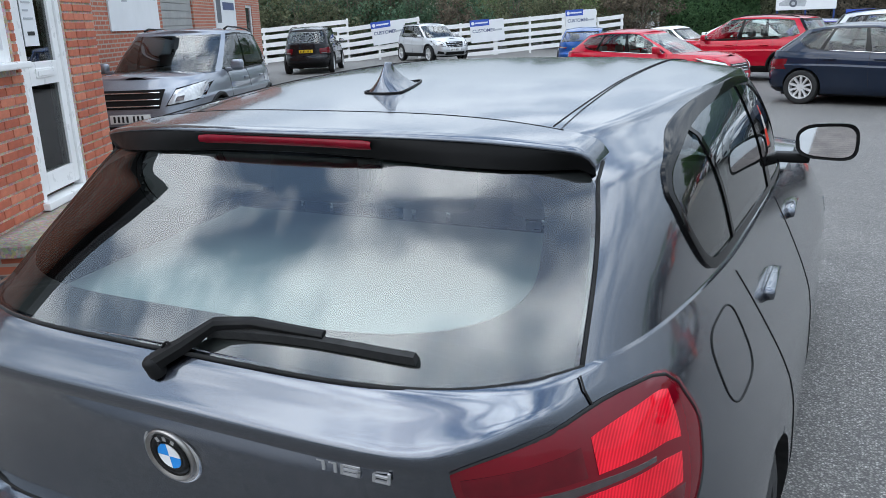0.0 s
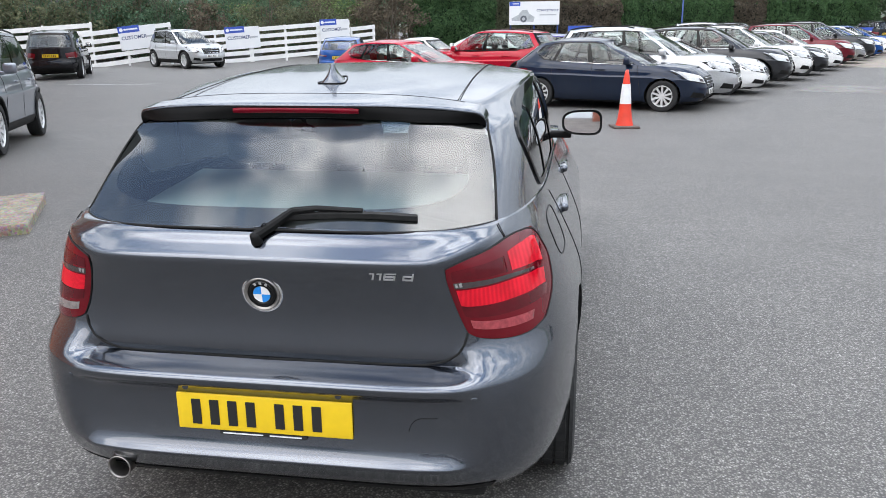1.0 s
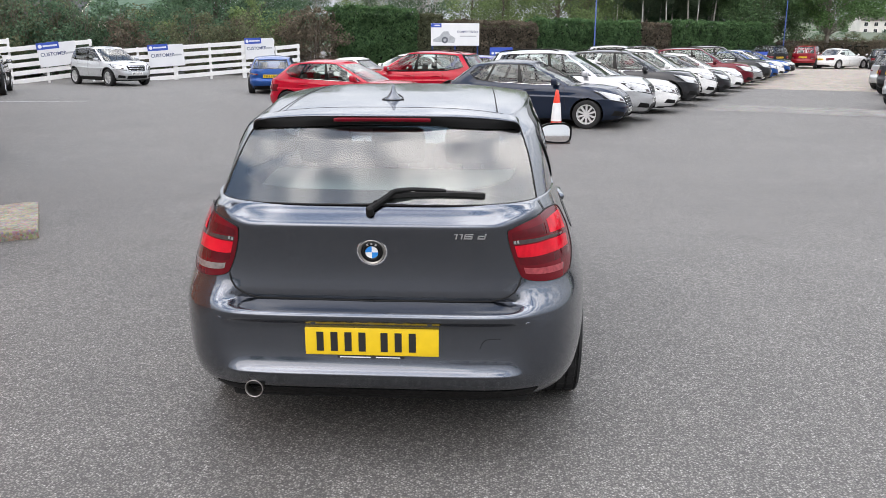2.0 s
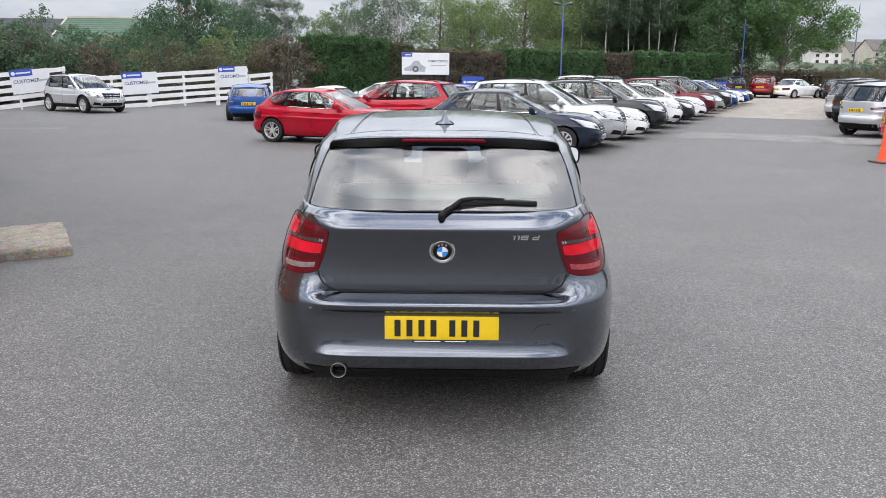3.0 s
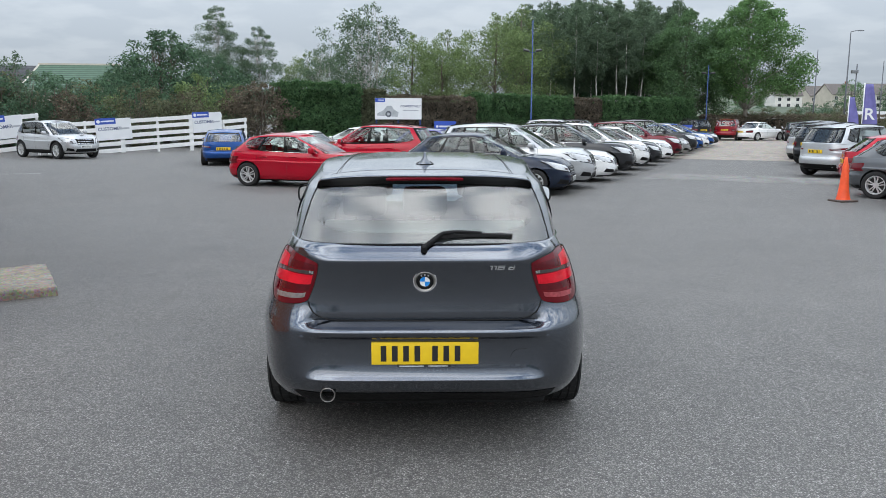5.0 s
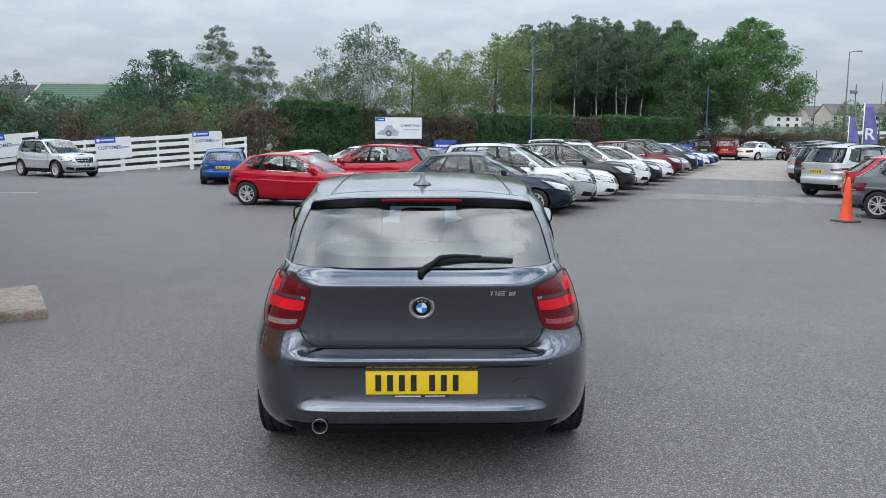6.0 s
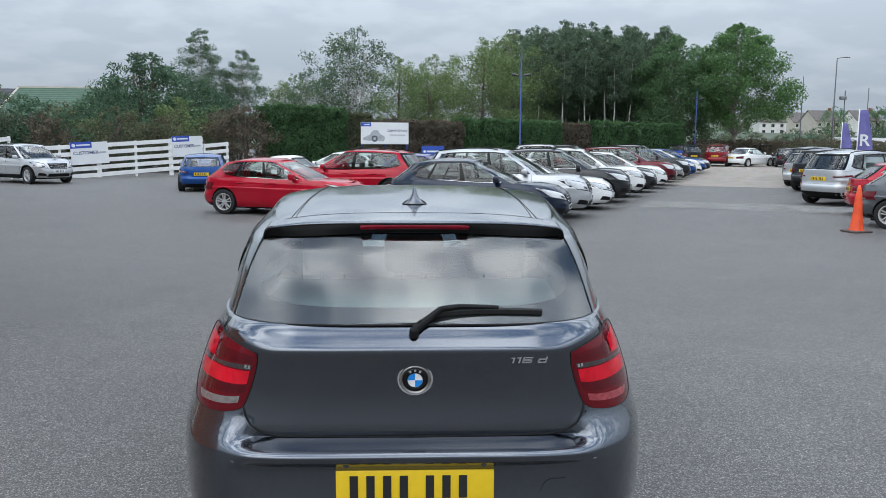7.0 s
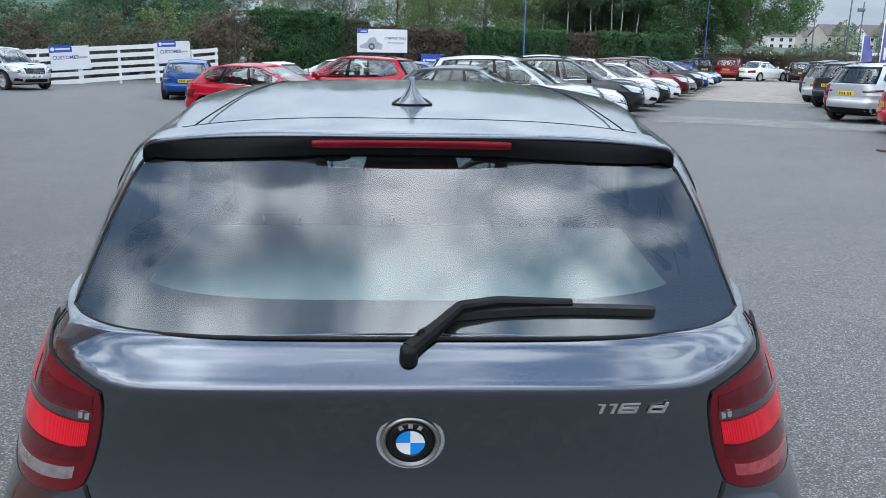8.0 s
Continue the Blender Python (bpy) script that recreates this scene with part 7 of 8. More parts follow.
# ---- distant buildings ----
def gable_house(x, y, turn, w, d, eave, ridge, wallmat, label, roofmat=ROOF_TILE):
    root = thing("house", pose(x, y, -0.25, 0, 0, turn), label, "house", "far houses")
    b = boxed((-w / 2, -d / 2, 0), (w / 2, d / 2, eave))
    vs = [b.verts.new(c) for c in ((-w / 2, -d / 2, eave), (-w / 2, d / 2, eave), (-w / 2, 0, ridge))]
    b.faces.new(vs)
    vs = [b.verts.new(c) for c in ((w / 2, -d / 2, eave), (w / 2, d / 2, eave), (w / 2, 0, ridge))]
    b.faces.new(vs)
    part("wall", b, wallmat, root, smooth=False)
    b = bmesh.new()
    for s in (-1, 1):
        q = [(-w / 2 - 0.3, s * (d / 2 + 0.35), eave - 0.15), (w / 2 + 0.3, s * (d / 2 + 0.35), eave - 0.15), (w / 2 + 0.3, 0, ridge + 0.05), (-w / 2 - 0.3, 0, ridge + 0.05)]
        lo = [b.verts.new(c) for c in q]
        hi = [b.verts.new((c[0], c[1], c[2] + 0.15)) for c in q]
        b.faces.new(hi)
        b.faces.new(lo[::-1])
        for k in range(4):
            b.faces.new((lo[k], lo[(k + 1) % 4], hi[(k + 1) % 4], hi[k]))
    bmesh.ops.recalc_face_normals(b, faces=b.faces)
    rf = part("roof", b, roofmat, root, "tiled pitched roof", False)
    part("chimney", boxed((w * 0.30, -0.35, ridge - 0.6), (w * 0.30 + 0.8, 0.35, ridge + 1.0)), CHIMNEY_BRICK, rf, smooth=False)
    for i in range(max(2, int(w / 3))):
        for z0 in ((1.0, eave - 1.9) if eave > 4 else (1.0,)):
            cx = -w / 2 + (i + 0.5) * w / max(2, int(w / 3))
            fr = part("window", boxed((cx - 0.65, -d / 2 - 0.05, z0), (cx + 0.65, -d / 2 + 0.01, z0 + 1.3)), WHITE_PVC, root, smooth=False)
            for k in (0, 1):
                part("pane", boxed((cx - 0.57 + k * 0.59, -d / 2 - 0.06, z0 + 0.08), (cx - 0.02 + k * 0.59, -d / 2 - 0.052, z0 + 1.22)), HOUSE_GLASS, fr, smooth=False)
    return root


for hx, hy, ht, hw_, he, hr, mat, lab in ((139, 268, 12, 10, 5.2, 8.6, RENDER_WALL, "cream rendered house with tiled roof"), (152, 266, 12, 10, 5.2, 8.6, RENDER_WHITE, "white rendered house with tiled roof"),
                                          (163, 258, 65, 11, 5.4, 9.2, RENDER_WHITE, "pale rendered house with gable to the road"), (171, 250, 65, 11, 5.4, 9.2, CHIMNEY_BRICK, "red brick house with tiled roof"),
                                          (160, 228, 65, 11, 5.6, 9.6, CHIMNEY_BRICK, "red brick house nearer the road"), (126, 280, 5, 10, 5.0, 8.4, RENDER_WHITE, "white rendered house behind the tree"), (148, 300, 10, 12, 5.4, 9.0, RENDER_WALL, "cream house on the hill")):
    h_ob = gable_house(hx, hy, ht, hw_, 8, he, hr, mat, lab)
    h_ob.location.z = 3.4 if hy > 240 else 2.2

gable_house(6.5, -36.0, 184, 13, 8, 3.2, 5.6, RENDER_WHITE, "white rendered bungalow across the yard")
shed = thing("workshop", pose(-39.5, 72.0, -0.25, 0, 0, 6), "low workshop with a green sheet roof", "building")
part("wall", boxed((4.5, -6, 0), (10.6, 6, 3.6)), RENDER_WALL, shed, smooth=False)
b = bmesh.new()
ends = [[b.verts.new((x, y, z)) for y, z in ((-6.5, 3.5), (0, 6.3), (6.5, 3.5), (6.5, 3.62), (0, 6.42), (-6.5, 3.62))] for x in (4.1, 11.0)]
grid_faces(b, ends, True)
for e in ends:
    b.faces.new(e)
bmesh.ops.recalc_face_normals(b, faces=b.faces)
part("roof", b, ROOF_GREEN, shed, "green ribbed sheet roof", False)
b = bmesh.new()
box(b, (4.0, -0.12, 6.36), (11.2, 0.12, 6.52))
part("ridge_cap", b, RENDER_WALL, shed, smooth=False)
b = bmesh.new()
for x in (4.05, 11.05):
    tube(b, [(x, -6.6, 3.55), (x, 0, 6.42)], 0.10, 4)
part("verge", b, RENDER_WALL, shed, smooth=False)
hall = thing("hall", pose(-44.6, 77.0, -0.25, 0, 0, 8), "pale hall with a dark roof beyond the shrubs", "building")
part("wall", boxed((-9, -7, 0), (7, 7, 3.4)), RENDER_WHITE, hall, smooth=False)
b = bmesh.new()
for s in (-1, 1):
    q = [(-9.4, s * 7.4, 3.3), (7.4, s * 7.4, 3.3), (7.4, 0, 6.4), (-9.4, 0, 6.4)]
    lo = [b.verts.new(c) for c in q]
    hi = [b.verts.new((c[0], c[1], c[2] + 0.2)) for c in q]
    b.faces.new(hi)
    b.faces.new(lo[::-1])
    for k in range(4):
        b.faces.new((lo[k], lo[(k + 1) % 4], hi[(k + 1) % 4], hi[k]))
bmesh.ops.recalc_face_normals(b, faces=b.faces)
part("roof", b, ROOF_DARK, hall, "dark pitched roof", False)


def van(x, y, turn, label):
    root = thing("van", pose(x, y, -0.1, 0, 0, turn), label, "van", "far vans")
    b = bmesh.new()
    prof = [(-2.7, 0.35), (-2.7, 2.3), (1.2, 2.4), (1.9, 1.5), (2.7, 1.15), (2.75, 0.35)]
    rows = [[b.verts.new((s, y_, z_)) for y_, z_ in prof] for s in (-0.98, -0.9, 0.9, 0.98)]
    grid_faces(b, rows, True)
    b.faces.new(rows[0][::-1])
    b.faces.new(rows[-1])
    bmesh.ops.recalc_face_normals(b, faces=b.faces)
    part("body", b, WHITE, root, "white panel van body", False)
    b = boxed((-0.85, 1.35, 1.55), (0.85, 1.80, 2.15), 0.02, Matrix.Translation((0, 0.18, 0)))
    part("windscreen", b, HOUSE_GLASS, root, smooth=False)
    for sx in (-0.9, 0.9):
        for yy in (-1.7, 1.75):
            b = bmesh.new()
            lathe(b, [(0.05, -0.1), (0.34, -0.1), (0.34, 0.1), (0.05, 0.1)], 'X', 20)
            w_ = part("wheel", b, RUBBER, root)
            w_.matrix_basis = pose(sx, yy, 0.34)
    return root


van(58.5, 106, 60, "white van on the road beyond the flags")
van(66.0, 112, 60, "white van further down the road")
van(54.0, 124, -60, "white van by the traffic lights")
for i, (x, y) in enumerate(((50.5, 94), (57, 97), (62, 103), (69, 108), (47, 112), (54, 116), (64, 121))):
    parked_car(*(HATCH if i % 2 else SALOON), "twin", (SILVER, BLACK, WHITE, BLUE, CHARCOAL, SILVER, RED)[i], (x, y), 60 + 7 * i, "far parked car beyond the hedge", "cars on the far road")

# ---- hedge, shrubs, trees ----
def leaves(points, normals, sizes, seed):
    """Many small bent leaf quads as raw mesh data."""
    rng = np.random.RandomState(seed)
    n = len(points)
    P, N_ = np.asarray(points, float), np.asarray(normals, float)
    N_ = N_ + rng.normal(0, 0.55, (n, 3))
    N_ /= np.linalg.norm(N_, axis=1)[:, None] + 1e-9
    A = np.cross(N_, rng.normal(0, 1, (n, 3)))
    A /= np.linalg.norm(A, axis=1)[:, None] + 1e-9
    B = np.cross(N_, A)
    s = np.asarray(sizes, float)[:, None]
    V = np.empty((n, 4, 3))
    V[:, 0] = P - A * s * 0.5
    V[:, 1] = P + B * s * 0.30 + N_ * s * 0.10
    V[:, 2] = P + A * s * 0.55
    V[:, 3] = P - B * s * 0.30 + N_ * s * 0.10
    me = bpy.data.meshes.new("leaves")
    me.from_pydata(V.reshape(-1, 3).tolist(), [], np.arange(n * 4).reshape(-1, 4).tolist())
    return me


TREE_STORE = {}


def make_tree(name, m, label, high, profile, trunk_r, stems, leafmat, bark, clumps, per, size, bare, seed, spread_=1.0, group="trees", tuft=(0.20, 0.42), limbs=True):
    """A tree: tapered stems, limbs to leafy clumps inside an uneven outline."""
    rng = random.Random(seed)
    nr = np.random.RandomState(seed)
    root = thing(name, m, label, "tree" if name != "shrub" else "shrub", group)
    prof = curve_of(*profile)
    wood = bmesh.new()
    axes = []
    for k in range(stems):
        a = k * math.tau / max(stems, 1) + rng.uniform(-0.5, 0.5)
        lean = 0.0 if stems == 1 else 0.10 * high
        top = Vector((math.cos(a) * lean + rng.uniform(-0.03, 0.03) * high, math.sin(a) * lean + rng.uniform(-0.03, 0.03) * high, high * (0.93 - 0.05 * k)))
        foot = Vector((math.cos(a), math.sin(a), 0)) * (0.0 if stems == 1 else 0.15)
        mids = [foot.lerp(top, q) + Vector((rng.uniform(-1, 1), rng.uniform(-1, 1), 0)) * high * 0.012 for q in np.linspace(0, 1, 7)]
        mids[0] = foot
        r0 = trunk_r / math.sqrt(stems)
        tube(wood, mids, [r0 * (1 - 0.93 * q ** 0.8) + 0.006 for q in np.linspace(0, 1, 7)], 7)
        axes.append(mids)
    pts, nrm, sz = [], [], []
    widest = max(prof(q / 20) for q in range(21))
    for c in range(clumps):
        h = bare + (1 - bare) * (rng.random() ** 0.85)
        r = prof(h) * math.sqrt(rng.uniform(0.12, 1.0)) * spread_
        a = rng.uniform(0, math.tau)
        lump = 1 + 0.30 * noise.noise(Vector((math.cos(a) * 1.7, math.sin(a) * 1.7, h * 5.0 + seed)))
        cen = Vector((math.cos(a) * r * lump, math.sin(a) * r * lump, h * high))
        ax = axes[c % len(axes)]
        from_h = min(max(h - 0.15, bare * 0.85, 0.02), 0.98) * 6
        k = min(int(from_h), 5)
        cen += Vector((ax[k].x, ax[k].y, 0)) * 0.7
        start = ax[k].lerp(ax[k + 1], min(from_h - k, 1.0))
        if limbs and (cen - start).length > 0.25:
            mid = start.lerp(cen, 0.55) + Vector((0, 0, 0.06 * (cen - start).length))
            rr = max(0.010, trunk_r * 0.20 * (1 - h))
            tube(wood, [start, mid, cen], [rr, rr * 0.6, 0.006], 5, False)
        rad = max(0.25, prof(h) * rng.uniform(*tuft))
        k_n = int(per * rng.uniform(0.6, 1.4) * min(1.3, max(0.12, (rad / (0.24 * widest)) ** 1.7)))
        d = nr.normal(0, 1, (k_n, 3))
        d /= np.linalg.norm(d, axis=1)[:, None] + 1e-9
        rads = rad * nr.uniform(0.25, 1.0, (k_n, 1)) ** 0.5
        p = np.array(cen)[None, :] + d * rads * np.array([1, 1, 0.75])[None, :]
        pts.append(p)
        nrm.append(d * 0.7 + np.array([0, 0, 0.5])[None, :])
        sz.append(nr.uniform(0.6, 1.3, k_n) * size)
    part("trunk", wood, bark, root, "bark-covered trunk and limbs")
    me = leaves(np.concatenate(pts), np.concatenate(nrm), np.concatenate(sz), seed)
    part_of("crown", me, leafmat, root, "", False)
    return root


def place(x, y, turn=0.0, k=1.0):
    return pose(x, y, -0.28, 0, 0, turn) @ Matrix.Scale(k, 4)


ROUND = ((0, 0.0), (0.10, 0.22), (0.3, 0.42), (0.55, 0.47), (0.78, 0.36), (0.93, 0.17), (1.0, 0.03))


def prof_of(base, k):
    return tuple((a, b * k) for a, b in base)


SLIM = ((0, 0.0), (0.12, 0.05), (0.3, 0.15), (0.5, 0.22), (0.7, 0.19), (0.88, 0.11), (1.0, 0.03))
# woodland and single trees beyond the hedge
b_slim = make_tree("birch_tree", place(-16.4, 61.5), "slender birch with thin grey-green crown", 10.2, prof_of(SLIM, 10.0), 0.16, 1, LEAF_BIRCH, BIRCH_BARK, 170, 150, 0.11, 0.12, 11, tuft=(0.22, 0.40))
copy_thing(b_slim, place(-13.3, 62.5, 120, 0.86))
b_multi = make_tree("birch_tree", place(-4.6, 62.5), "many-stemmed birch with pale bare lower stems", 10.6, ((0, 0.1), (0.3, 1.6), (0.5, 2.9), (0.7, 3.4), (0.88, 2.2), (1.0, 0.5)), 0.30, 7, LEAF_BIRCH, BIRCH_BARK, 190, 75, 0.18, 0.26, 12, tuft=(0.15, 0.30))
copy_thing(b_multi, place(-8.3, 66.0, 80, 0.74))
rnd = make_tree("broadleaf_tree", place(6.2, 68.0), "round-headed yellow-green tree beyond the hedge", 10.6, prof_of(ROUND, 8.8), 0.26, 1, LEAF_YELLOW, BROWN_BARK, 130, 165, 0.165, 0.06, 13, tuft=(0.18, 0.34))
copy_thing(rnd, place(1.6, 71.0, 70, 0.72))
copy_thing(rnd, place(9.5, 76.0, 150, 1.16))
for x, y, t_, k in ((-1.2, 74.0, 20, 0.9), (-10.5, 70.0, 250, 0.7), (2.2, 80.0, 310, 0.98)):
    copy_thing(rnd, place(x, y, t_, k))
sh_round = make_tree("broadleaf_tree", place(-17.7, 52.0, 0, 1.12), "dense dark round bush-like tree", 6.6, prof_of(ROUND, 6.6), 0.22, 3, LEAF_DARK, BROWN_BARK, 210, 115, 0.17, 0.03, 14, tuft=(0.18, 0.34))
for x, y, t_, k in ((14.0, 93.0, 40, 1.3), (18.0, 94.0, 75, 1.25), (22.0, 95.0, 100, 1.35), (26.5, 96.0, 160, 1.3)):
    copy_thing(sh_round, place(x, y, t_, k))
copy_thing(sh_round, place(-22.2, 56.5, 90, 0.72))
copy_thing(sh_round, place(-15.4, 57.0, 200, 0.82))
tallwood = make_tree("woodland_tree", place(13.0, 80.0), "tall dark woodland tree with pale stem", 13.2, ((0, 0.1), (0.30, 0.7), (0.50, 1.5), (0.70, 1.8), (0.88, 1.2), (1.0, 0.25)), 0.17, 2, LEAF_WOOD, BIRCH_BARK, 170, 100, 0.155, 0.30, 15, 1.0, "woodland", (0.36, 0.62), False)
for x, y, t_, k in ((15.6, 81.0, 40, 0.98), (18.2, 82.5, 100, 1.06), (20.6, 81.5, 160, 0.94), (23.2, 84.0, 220, 1.05), (26.0, 85.5, 300, 1.02), (17.0, 87.0, 20, 1.12), (21.5, 89.0, 75, 1.10), (12.0, 86.0, 130, 1.04), (28.8, 90.0, 210, 1.12), (9.5, 83.0, 260, 0.92), (25.2, 91.0, 340, 1.13)):
    copy_thing(tallwood, place(x, y, t_, k))
pole_birch = make_tree("birch_tree", place(14.6, 76.8), "tall birch with a thin bare white stem", 12.4, ((0, 0.05), (0.45, 0.5), (0.60, 1.1), (0.76, 1.3), (0.90, 0.8), (1.0, 0.2)), 0.11, 1, LEAF_WOOD, BIRCH_BARK, 80, 80, 0.15, 0.42, 24, 1.0, "woodland", (0.30, 0.55), False)
for x, y, t_, k in ((17.0, 77.6, 60, 0.95), (19.4, 78.2, 130, 1.04), (20.3, 77.4, 200, 0.92), (22.2, 79.2, 280, 1.02), (12.2, 76.0, 330, 0.96)):
    copy_thing(pole_birch, place(x, y, t_, k))
broad = make_tree("broadleaf_tree", place(26.6, 79.0), "broad green tree at the end of the hedge", 12.4, ((0, 0.0), (0.10, 2.2), (0.3, 4.2), (0.55, 4.3), (0.78, 3.2), (0.93, 1.6), (1.0, 0.3)), 0.24, 1, LEAF_MID, BROWN_BARK, 190, 320, 0.195, 0.10, 16, tuft=(0.18, 0.34))
plane_ = make_tree("broadleaf_tree", place(32.3, 77.5), "large bright green tree with a clear trunk", 13.4, ((0, 0.0), (0.22, 1.4), (0.38, 4.6), (0.55, 4.9), (0.75, 4.0), (0.92, 2.2), (1.0, 0.4)), 0.26, 1, LEAF_LIGHT, PALE_BARK, 230, 340, 0.20, 0.23, 17, tuft=(0.18, 0.33))
bushy = make_tree("shrub", place(-14.0, 47.5), "yellow-green shrub behind the fence", 4.3, prof_of(ROUND, 5.4), 0.10, 4, LEAF_YELLOW, BROWN_BARK, 60, 70, 0.17, 0.02, 18, 1.0, "shrubs")
dull = make_tree("shrub", place(-16.8, 43.6), "dull olive-brown shrub beside the fence", 3.6, prof_of(ROUND, 5.0), 0.10, 4, LEAF_OLIVE, BROWN_BARK, 60, 70, 0.16, 0.02, 19, 1.0, "shrubs")
russet = make_tree("shrub", place(-10.0, 45.6), "brown-red shrub at the end of the hedge", 4.0, prof_of(ROUND, 3.6), 0.08, 4, LEAF_BROWN, BROWN_BARK, 55, 70, 0.15, 0.02, 20, 1.0, "shrubs")
dusk = make_tree("shrub", place(-20.0, 41.5), "dark green shrub behind the fence", 3.9, prof_of(ROUND, 5.0), 0.10, 4, LEAF_DARK, BROWN_BARK, 60, 75, 0.16, 0.02, 21, 1.0, "shrubs")
for ob, spots in ((bushy, ((-19.8, 44.5, 30, 0.8), (-31.0, 36.0, 70, 0.9), (-38.0, 34.0, 10, 0.9))), (dull, ((-24.6, 38.0, 40, 1.1), (-28.3, 36.2, 110, 1.25), (-34.5, 33.5, 200, 1.2), (-13.5, 44.4, 80, 0.95), (-27.0, 42.5, 20, 1.2), (-23.0, 41.5, 130, 1.15), (-19.2, 42.8, 75, 1.05), (-25.8, 35.6, 200, 1.0), (-29.5, 33.6, 20, 1.1))),
                  (russet, ((-18.8, 40.0, 60, 0.8), (-14.6, 46.5, 20, 0.85), (-11.2, 46.6, 200, 0.95), (-25.5, 41.0, 150, 0.95))), (dusk, ((-22.6, 39.5, 60, 1.1), (-26.2, 38.6, 140, 1.15), (-30.8, 39.0, 20, 1.3), (-17.4, 47.4, 250, 1.1), (-36.5, 37.0, 90, 1.3), (-41.0, 33.0, 40, 1.2), (-12.4, 48.6, 10, 1.0), (-21.4, 43.2, 80, 1.1), (-24.4, 40.6, 300, 1.15), (-27.6, 37.2, 210, 1.1)))):
    for x, y, t_, k in spots:
        copy_thing(ob, place(x, y, t_, k))
scrub = make_tree("shrub", place(-28.0, 45.0), "straggly half-bare saplings behind the fence", 5.4, ((0, 0.3), (0.3, 1.5), (0.6, 1.5), (0.85, 0.9), (1.0, 0.2)), 0.07, 6, LEAF_BIRCH, BROWN_BARK, 50, 26, 0.15, 0.15, 22, 1.0, "shrubs")
for x, y, t_, k in ((-24.0, 44.0, 60, 1.0), (-33.0, 42.0, 160, 1.05), (-21.0, 39.4, 210, 0.85), (-23.6, 38.2, 100, 0.95), (-26.4, 36.8, 330, 0.9)):
    copy_thing(scrub, place(x, y, t_, k))
for x, y, t_, k in ((37.5, 74.0, 0, 0.62), (41.5, 76.0, 90, 0.60), (46.0, 80.0, 30, 0.6), (34.5, 82.0, 200, 0.7), (51.0, 84.0, 300, 0.55), (28.0, 71.5, 15, 0.5), (40.0, 97.0, 75, 0.8), (44.5, 100.0, 175, 0.85), (49.0, 103.0, 15, 0.8), (53.5, 100.5, 275, 0.85), (36.0, 94.0, 55, 0.8), (58.0, 106.0, 115, 0.85)):
    copy_thing(dull, place(x, y, t_, k))
for x, y, t_, k in ((39.5, 78.0, 60, 0.6), (35.8, 75.0, 10, 0.55)):
    copy_thing(russet, place(x, y, t_, k))


for x, y, t_, k in ((58, 118, 30, 1.0), (64, 122, 80, 1.1), (71, 126, 140, 0.95), (77, 128, 10, 1.15), (52, 120, 260, 0.9), (45, 112, 200, 0.85), (84, 134, 60, 1.2)):
    copy_thing(dusk, place(x, y, t_, k))
# unseen trees across the yard, added to darken what the car's paint mirrors
for x, y, t_, k in ((-22, -44, 10, 0.9), (-13, -46, 130, 0.85), (22, -46, 20, 0.9)):
    copy_thing(sh_round, place(x, y, t_, k))


def hedge(name, a, b_, high, deep, leafmat, label, count, size, seed):
    """A clipped hedge: near-black core painted as inner shade, under a skin of many small leaves."""
    a, b_ = Vector((*a, 0)), Vector((*b_, 0))
    L = (b_ - a).length
    ang = math.degrees(math.atan2((b_ - a).y, (b_ - a).x))
    root = thing(name, pose(a.x, a.y, -0.3, 0, 0, ang), label, "hedge", "hedges")
    # plain box whose near-black colour stands in for shade between the leaves
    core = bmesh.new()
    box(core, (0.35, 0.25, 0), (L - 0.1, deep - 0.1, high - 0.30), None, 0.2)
    part("core", core, SHADE_CORE, root, "near-black core standing in for inner shade", False)
    rng = np.random.RandomState(seed)
    face = rng.random(count)
    X = rng.uniform(0, L, count)
    Z = rng.uniform(0, 1, count) ** 0.8 * high
    front = face < 0.62
    ends = face > 0.93
    Y = np.where(front, 0.0, rng.uniform(0, deep, count))
    Z = np.where(front, Z, high)
    lump = np.array([noise.noise(Vector((x * 0.9, z * 0.9 + y, seed))) for x, y, z in zip(X, Y, Z)])
    fine = np.array([noise.noise(Vector((x * 2.7, z * 2.7 + y, seed + 9))) for x, y, z in zip(X, Y, Z)])
    off = 0.30 * lump + 0.16 * fine + rng.normal(0, 0.06, count)
    Zr = rng.uniform(0, 1, count) * high
    X = np.where(ends, 0.15 + off, X)
    Z = np.where(ends, Zr, Z)
    # the top edge is rounded over and uneven
    Z = np.where(front & (Z > high - 0.35), Z - 0.10 * np.abs(lump), Z)
    P = np.stack([X, np.where(front, Y - off + 0.25 * np.clip((Z - high + 0.5) / 0.5, 0, 1) ** 2, Y), np.where(front | ends, Z, Z + off)], 1)
    Nn = np.where(front[:, None], np.array([[0, -1.0, 0.35]]), np.array([[0, -0.25, 1.0]]))
    me = leaves(P, Nn, rng.uniform(0.6, 1.35, count) * size, seed)
    part_of("foliage", me, leafmat, root, "", False)
    return root


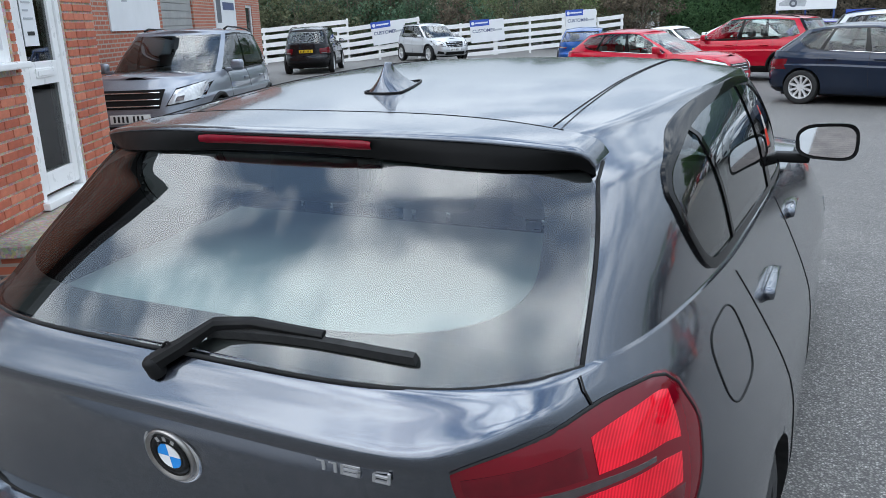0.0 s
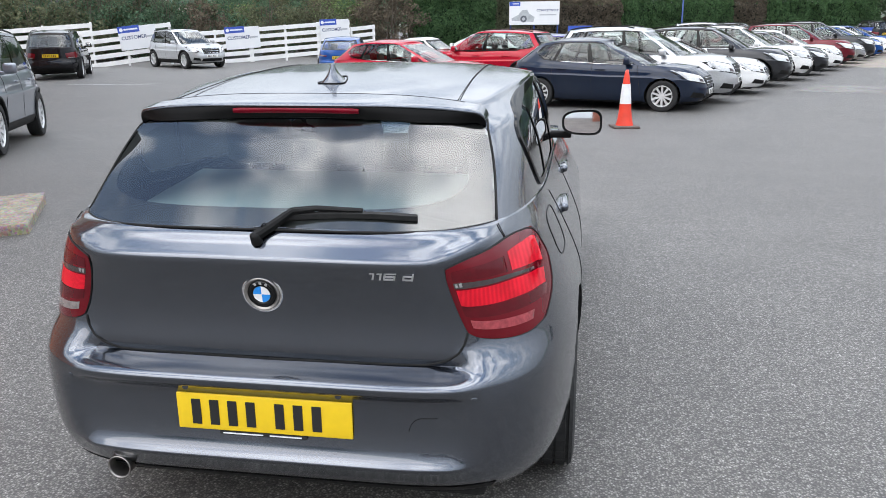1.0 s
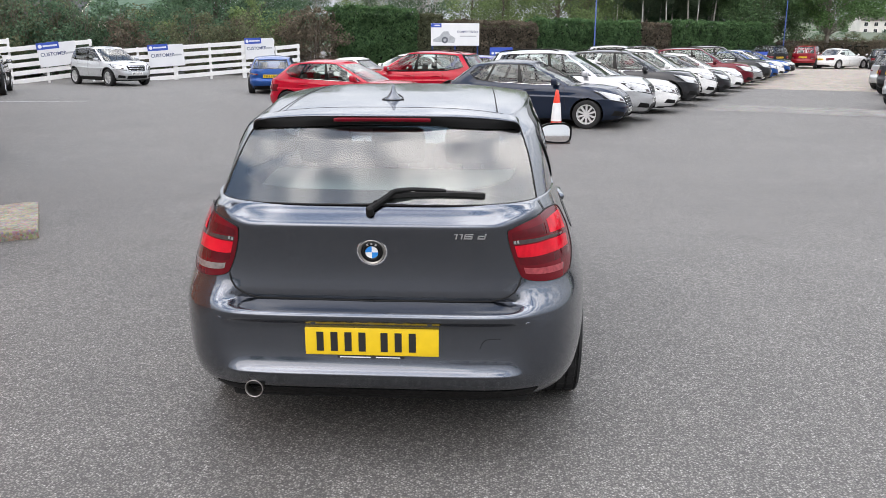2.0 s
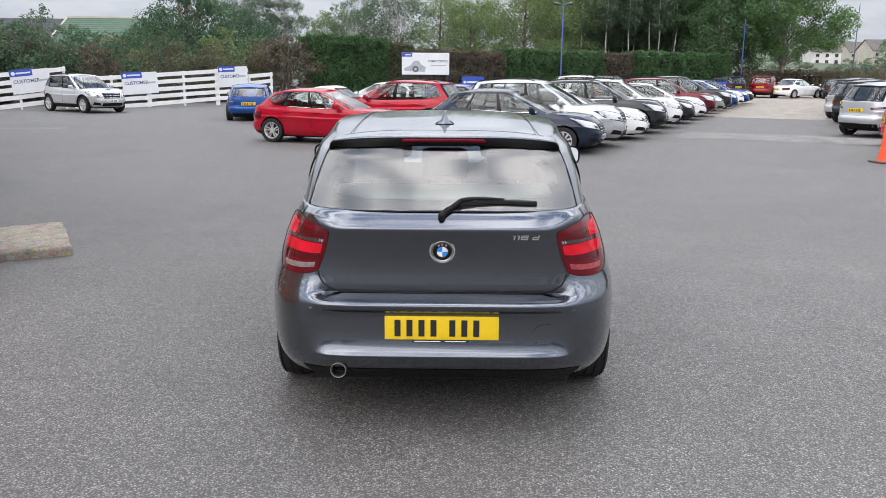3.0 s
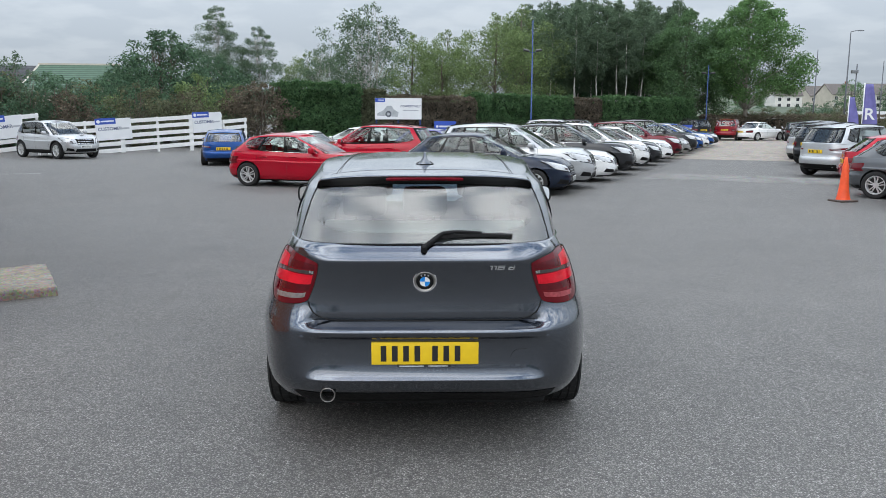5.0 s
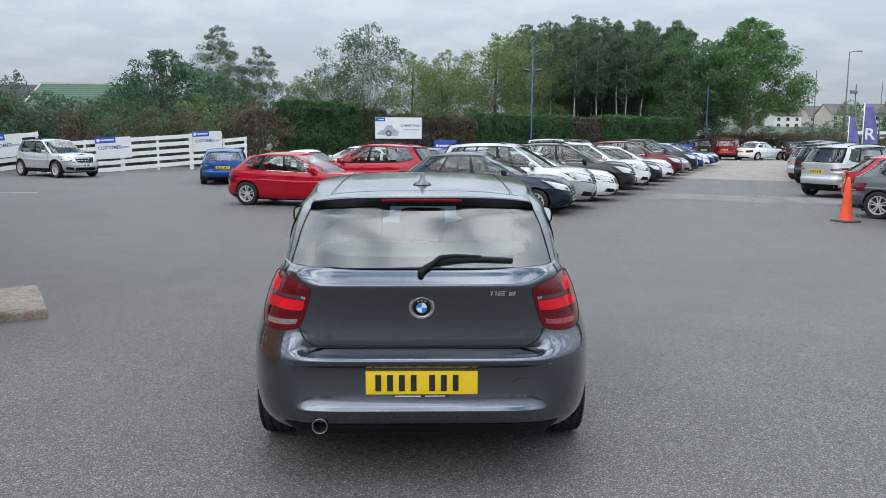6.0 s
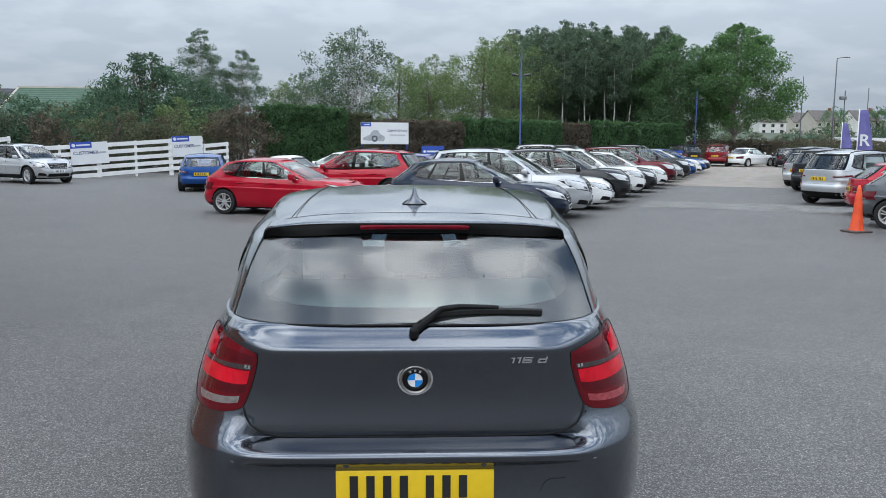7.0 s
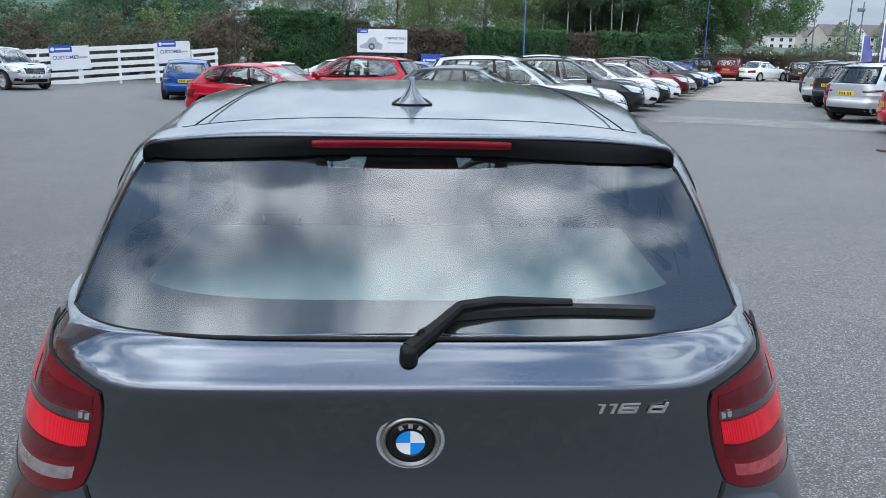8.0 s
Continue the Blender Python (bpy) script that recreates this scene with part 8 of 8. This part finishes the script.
hedge("hedge", (-8.7, 46.2), (-4.2, 49.9), 3.85, 1.7, LEAF_HEDGE, "tall dense dark green conifer hedge", 20000, 0.13, 31)
hedge("hedge", (-4.2, 50.0), (-2.6, 51.2), 3.45, 1.5, LEAF_OLIVE, "short olive stretch of hedge", 6500, 0.13, 37)
hedge("hedge", (-2.6, 51.4), (3.8, 56.6), 3.15, 1.5, LEAF_BROWN, "brown and purple beech hedge", 16000, 0.13, 32)
hedge("hedge", (3.8, 56.8), (12.4, 63.6), 3.35, 1.5, LEAF_HEDGE, "dark green clipped hedge", 21000, 0.145, 33)
hedge("hedge", (12.4, 63.8), (15.4, 66.2), 3.25, 1.5, LEAF_BROWN, "short brown stretch of hedge", 6000, 0.145, 34)
hedge("hedge", (15.4, 66.2), (26.2, 74.0), 3.45, 1.5, LEAF_HEDGE, "dark green hedge running to the far end", 20000, 0.16, 35)
hedge("hedge", (27.5, 74.8), (62.0, 92.0), 1.9, 1.2, LEAF_BROWN, "low rough brown hedge by the road", 9000, 0.24, 36)
# low hill and far tree belt
bm = bmesh.new()
rows = []
for j, (y, z) in enumerate(((150, -0.6), (230, 2.6), (300, 4.2), (480, 13), (760, 18))):
    rows.append([bm.verts.new((x, y + 10 * math.sin(x * 0.01), z + (2.5 * math.sin(x * 0.013 + j) if j else 0))) for x in range(-700, 901, 50)])
grid_faces(bm, rows)
tagged(part("backdrop", bm, FAR_GREEN, None), "low green hill far beyond the houses", "hill", kind="structure")
far_tree = make_tree("far_tree", Matrix.Translation((52, 240, 0.5)) @ Matrix.Scale(1.1, 4), "distant round-headed green tree", 10.6, prof_of(ROUND, 8.8), 0.26, 1, LEAF_MID, BROWN_BARK, 80, 45, 0.34, 0.05, 23, 1.0, "far trees")
for i in range(16):
    copy_thing(far_tree, Matrix.Translation((60 + i * 17 + (i * 37 % 11), 235 + (i * 53 % 40), 0.5)) @ pose(0, 0, 0, 0, 0, i * 40) @ Matrix.Scale(1.05 + 0.05 * (i % 4), 4))
# ---- facing bricks of the door wall ----
def facing_bricks():
    shapes = {}

    def brick_mesh(length, tag):
        if tag not in shapes:
            b = boxed((-0.05, 0.003, 0.003), (0.0, length - 0.003, 0.062), 0.0)
            for v in b.verts:
                if v.co.x > -0.01:
                    v.co.y += 0.003 if v.co.y < length / 2 else -0.003
                    v.co.z += 0.003 if v.co.z < 0.03 else -0.003
            me = bpy.data.meshes.new("brick")
            b.to_mesh(me)
            b.free()
            me.materials.append(BRICK)
            shapes[tag] = me
        return shapes[tag]
    rng = random.Random(5)
    made = 0
    for row in range(-1, 32):
        z = row * 0.075
        start = END + 0.004 + (0.1125 if row % 2 else 0.0)
        u = start
        while u < CORNER - 0.05:
            length = min(0.2175, CORNER - u)
            blocked = (u + length > DOOR0 and u < DOOR1 and z > SILL_Z - 0.13 and z < DOOR_TOP) or (u < WIN1 + 0.02 and z > WINZ0 - 0.11 and z < WINZ1)
            if u < DOOR0 < u + length and SILL_Z - 0.13 < z < DOOR_TOP:
                length, blocked = DOOR0 - u - 0.004, False
            elif u < DOOR1 < u + length and SILL_Z - 0.13 < z < DOOR_TOP:
                u2 = DOOR1 + 0.004
                length, blocked, u = u + length - u2, False, u2
            if u < WIN1 + 0.02 < u + length and WINZ0 - 0.11 < z < WINZ1:
                u2 = WIN1 + 0.02
                length, blocked, u = min(u + length, DOOR0) - u2 - 0.004, False, u2
            if not blocked and length > 0.04:
                ob = new("brick", brick_mesh(round(length, 2), round(length, 2)))
                ob.parent = wall_front
                ob.matrix_basis = pose(FACE + rng.uniform(-0.003, 0.003), u, z)
                made += 1
            u += length + 0.0075
    return made


facing_bricks()
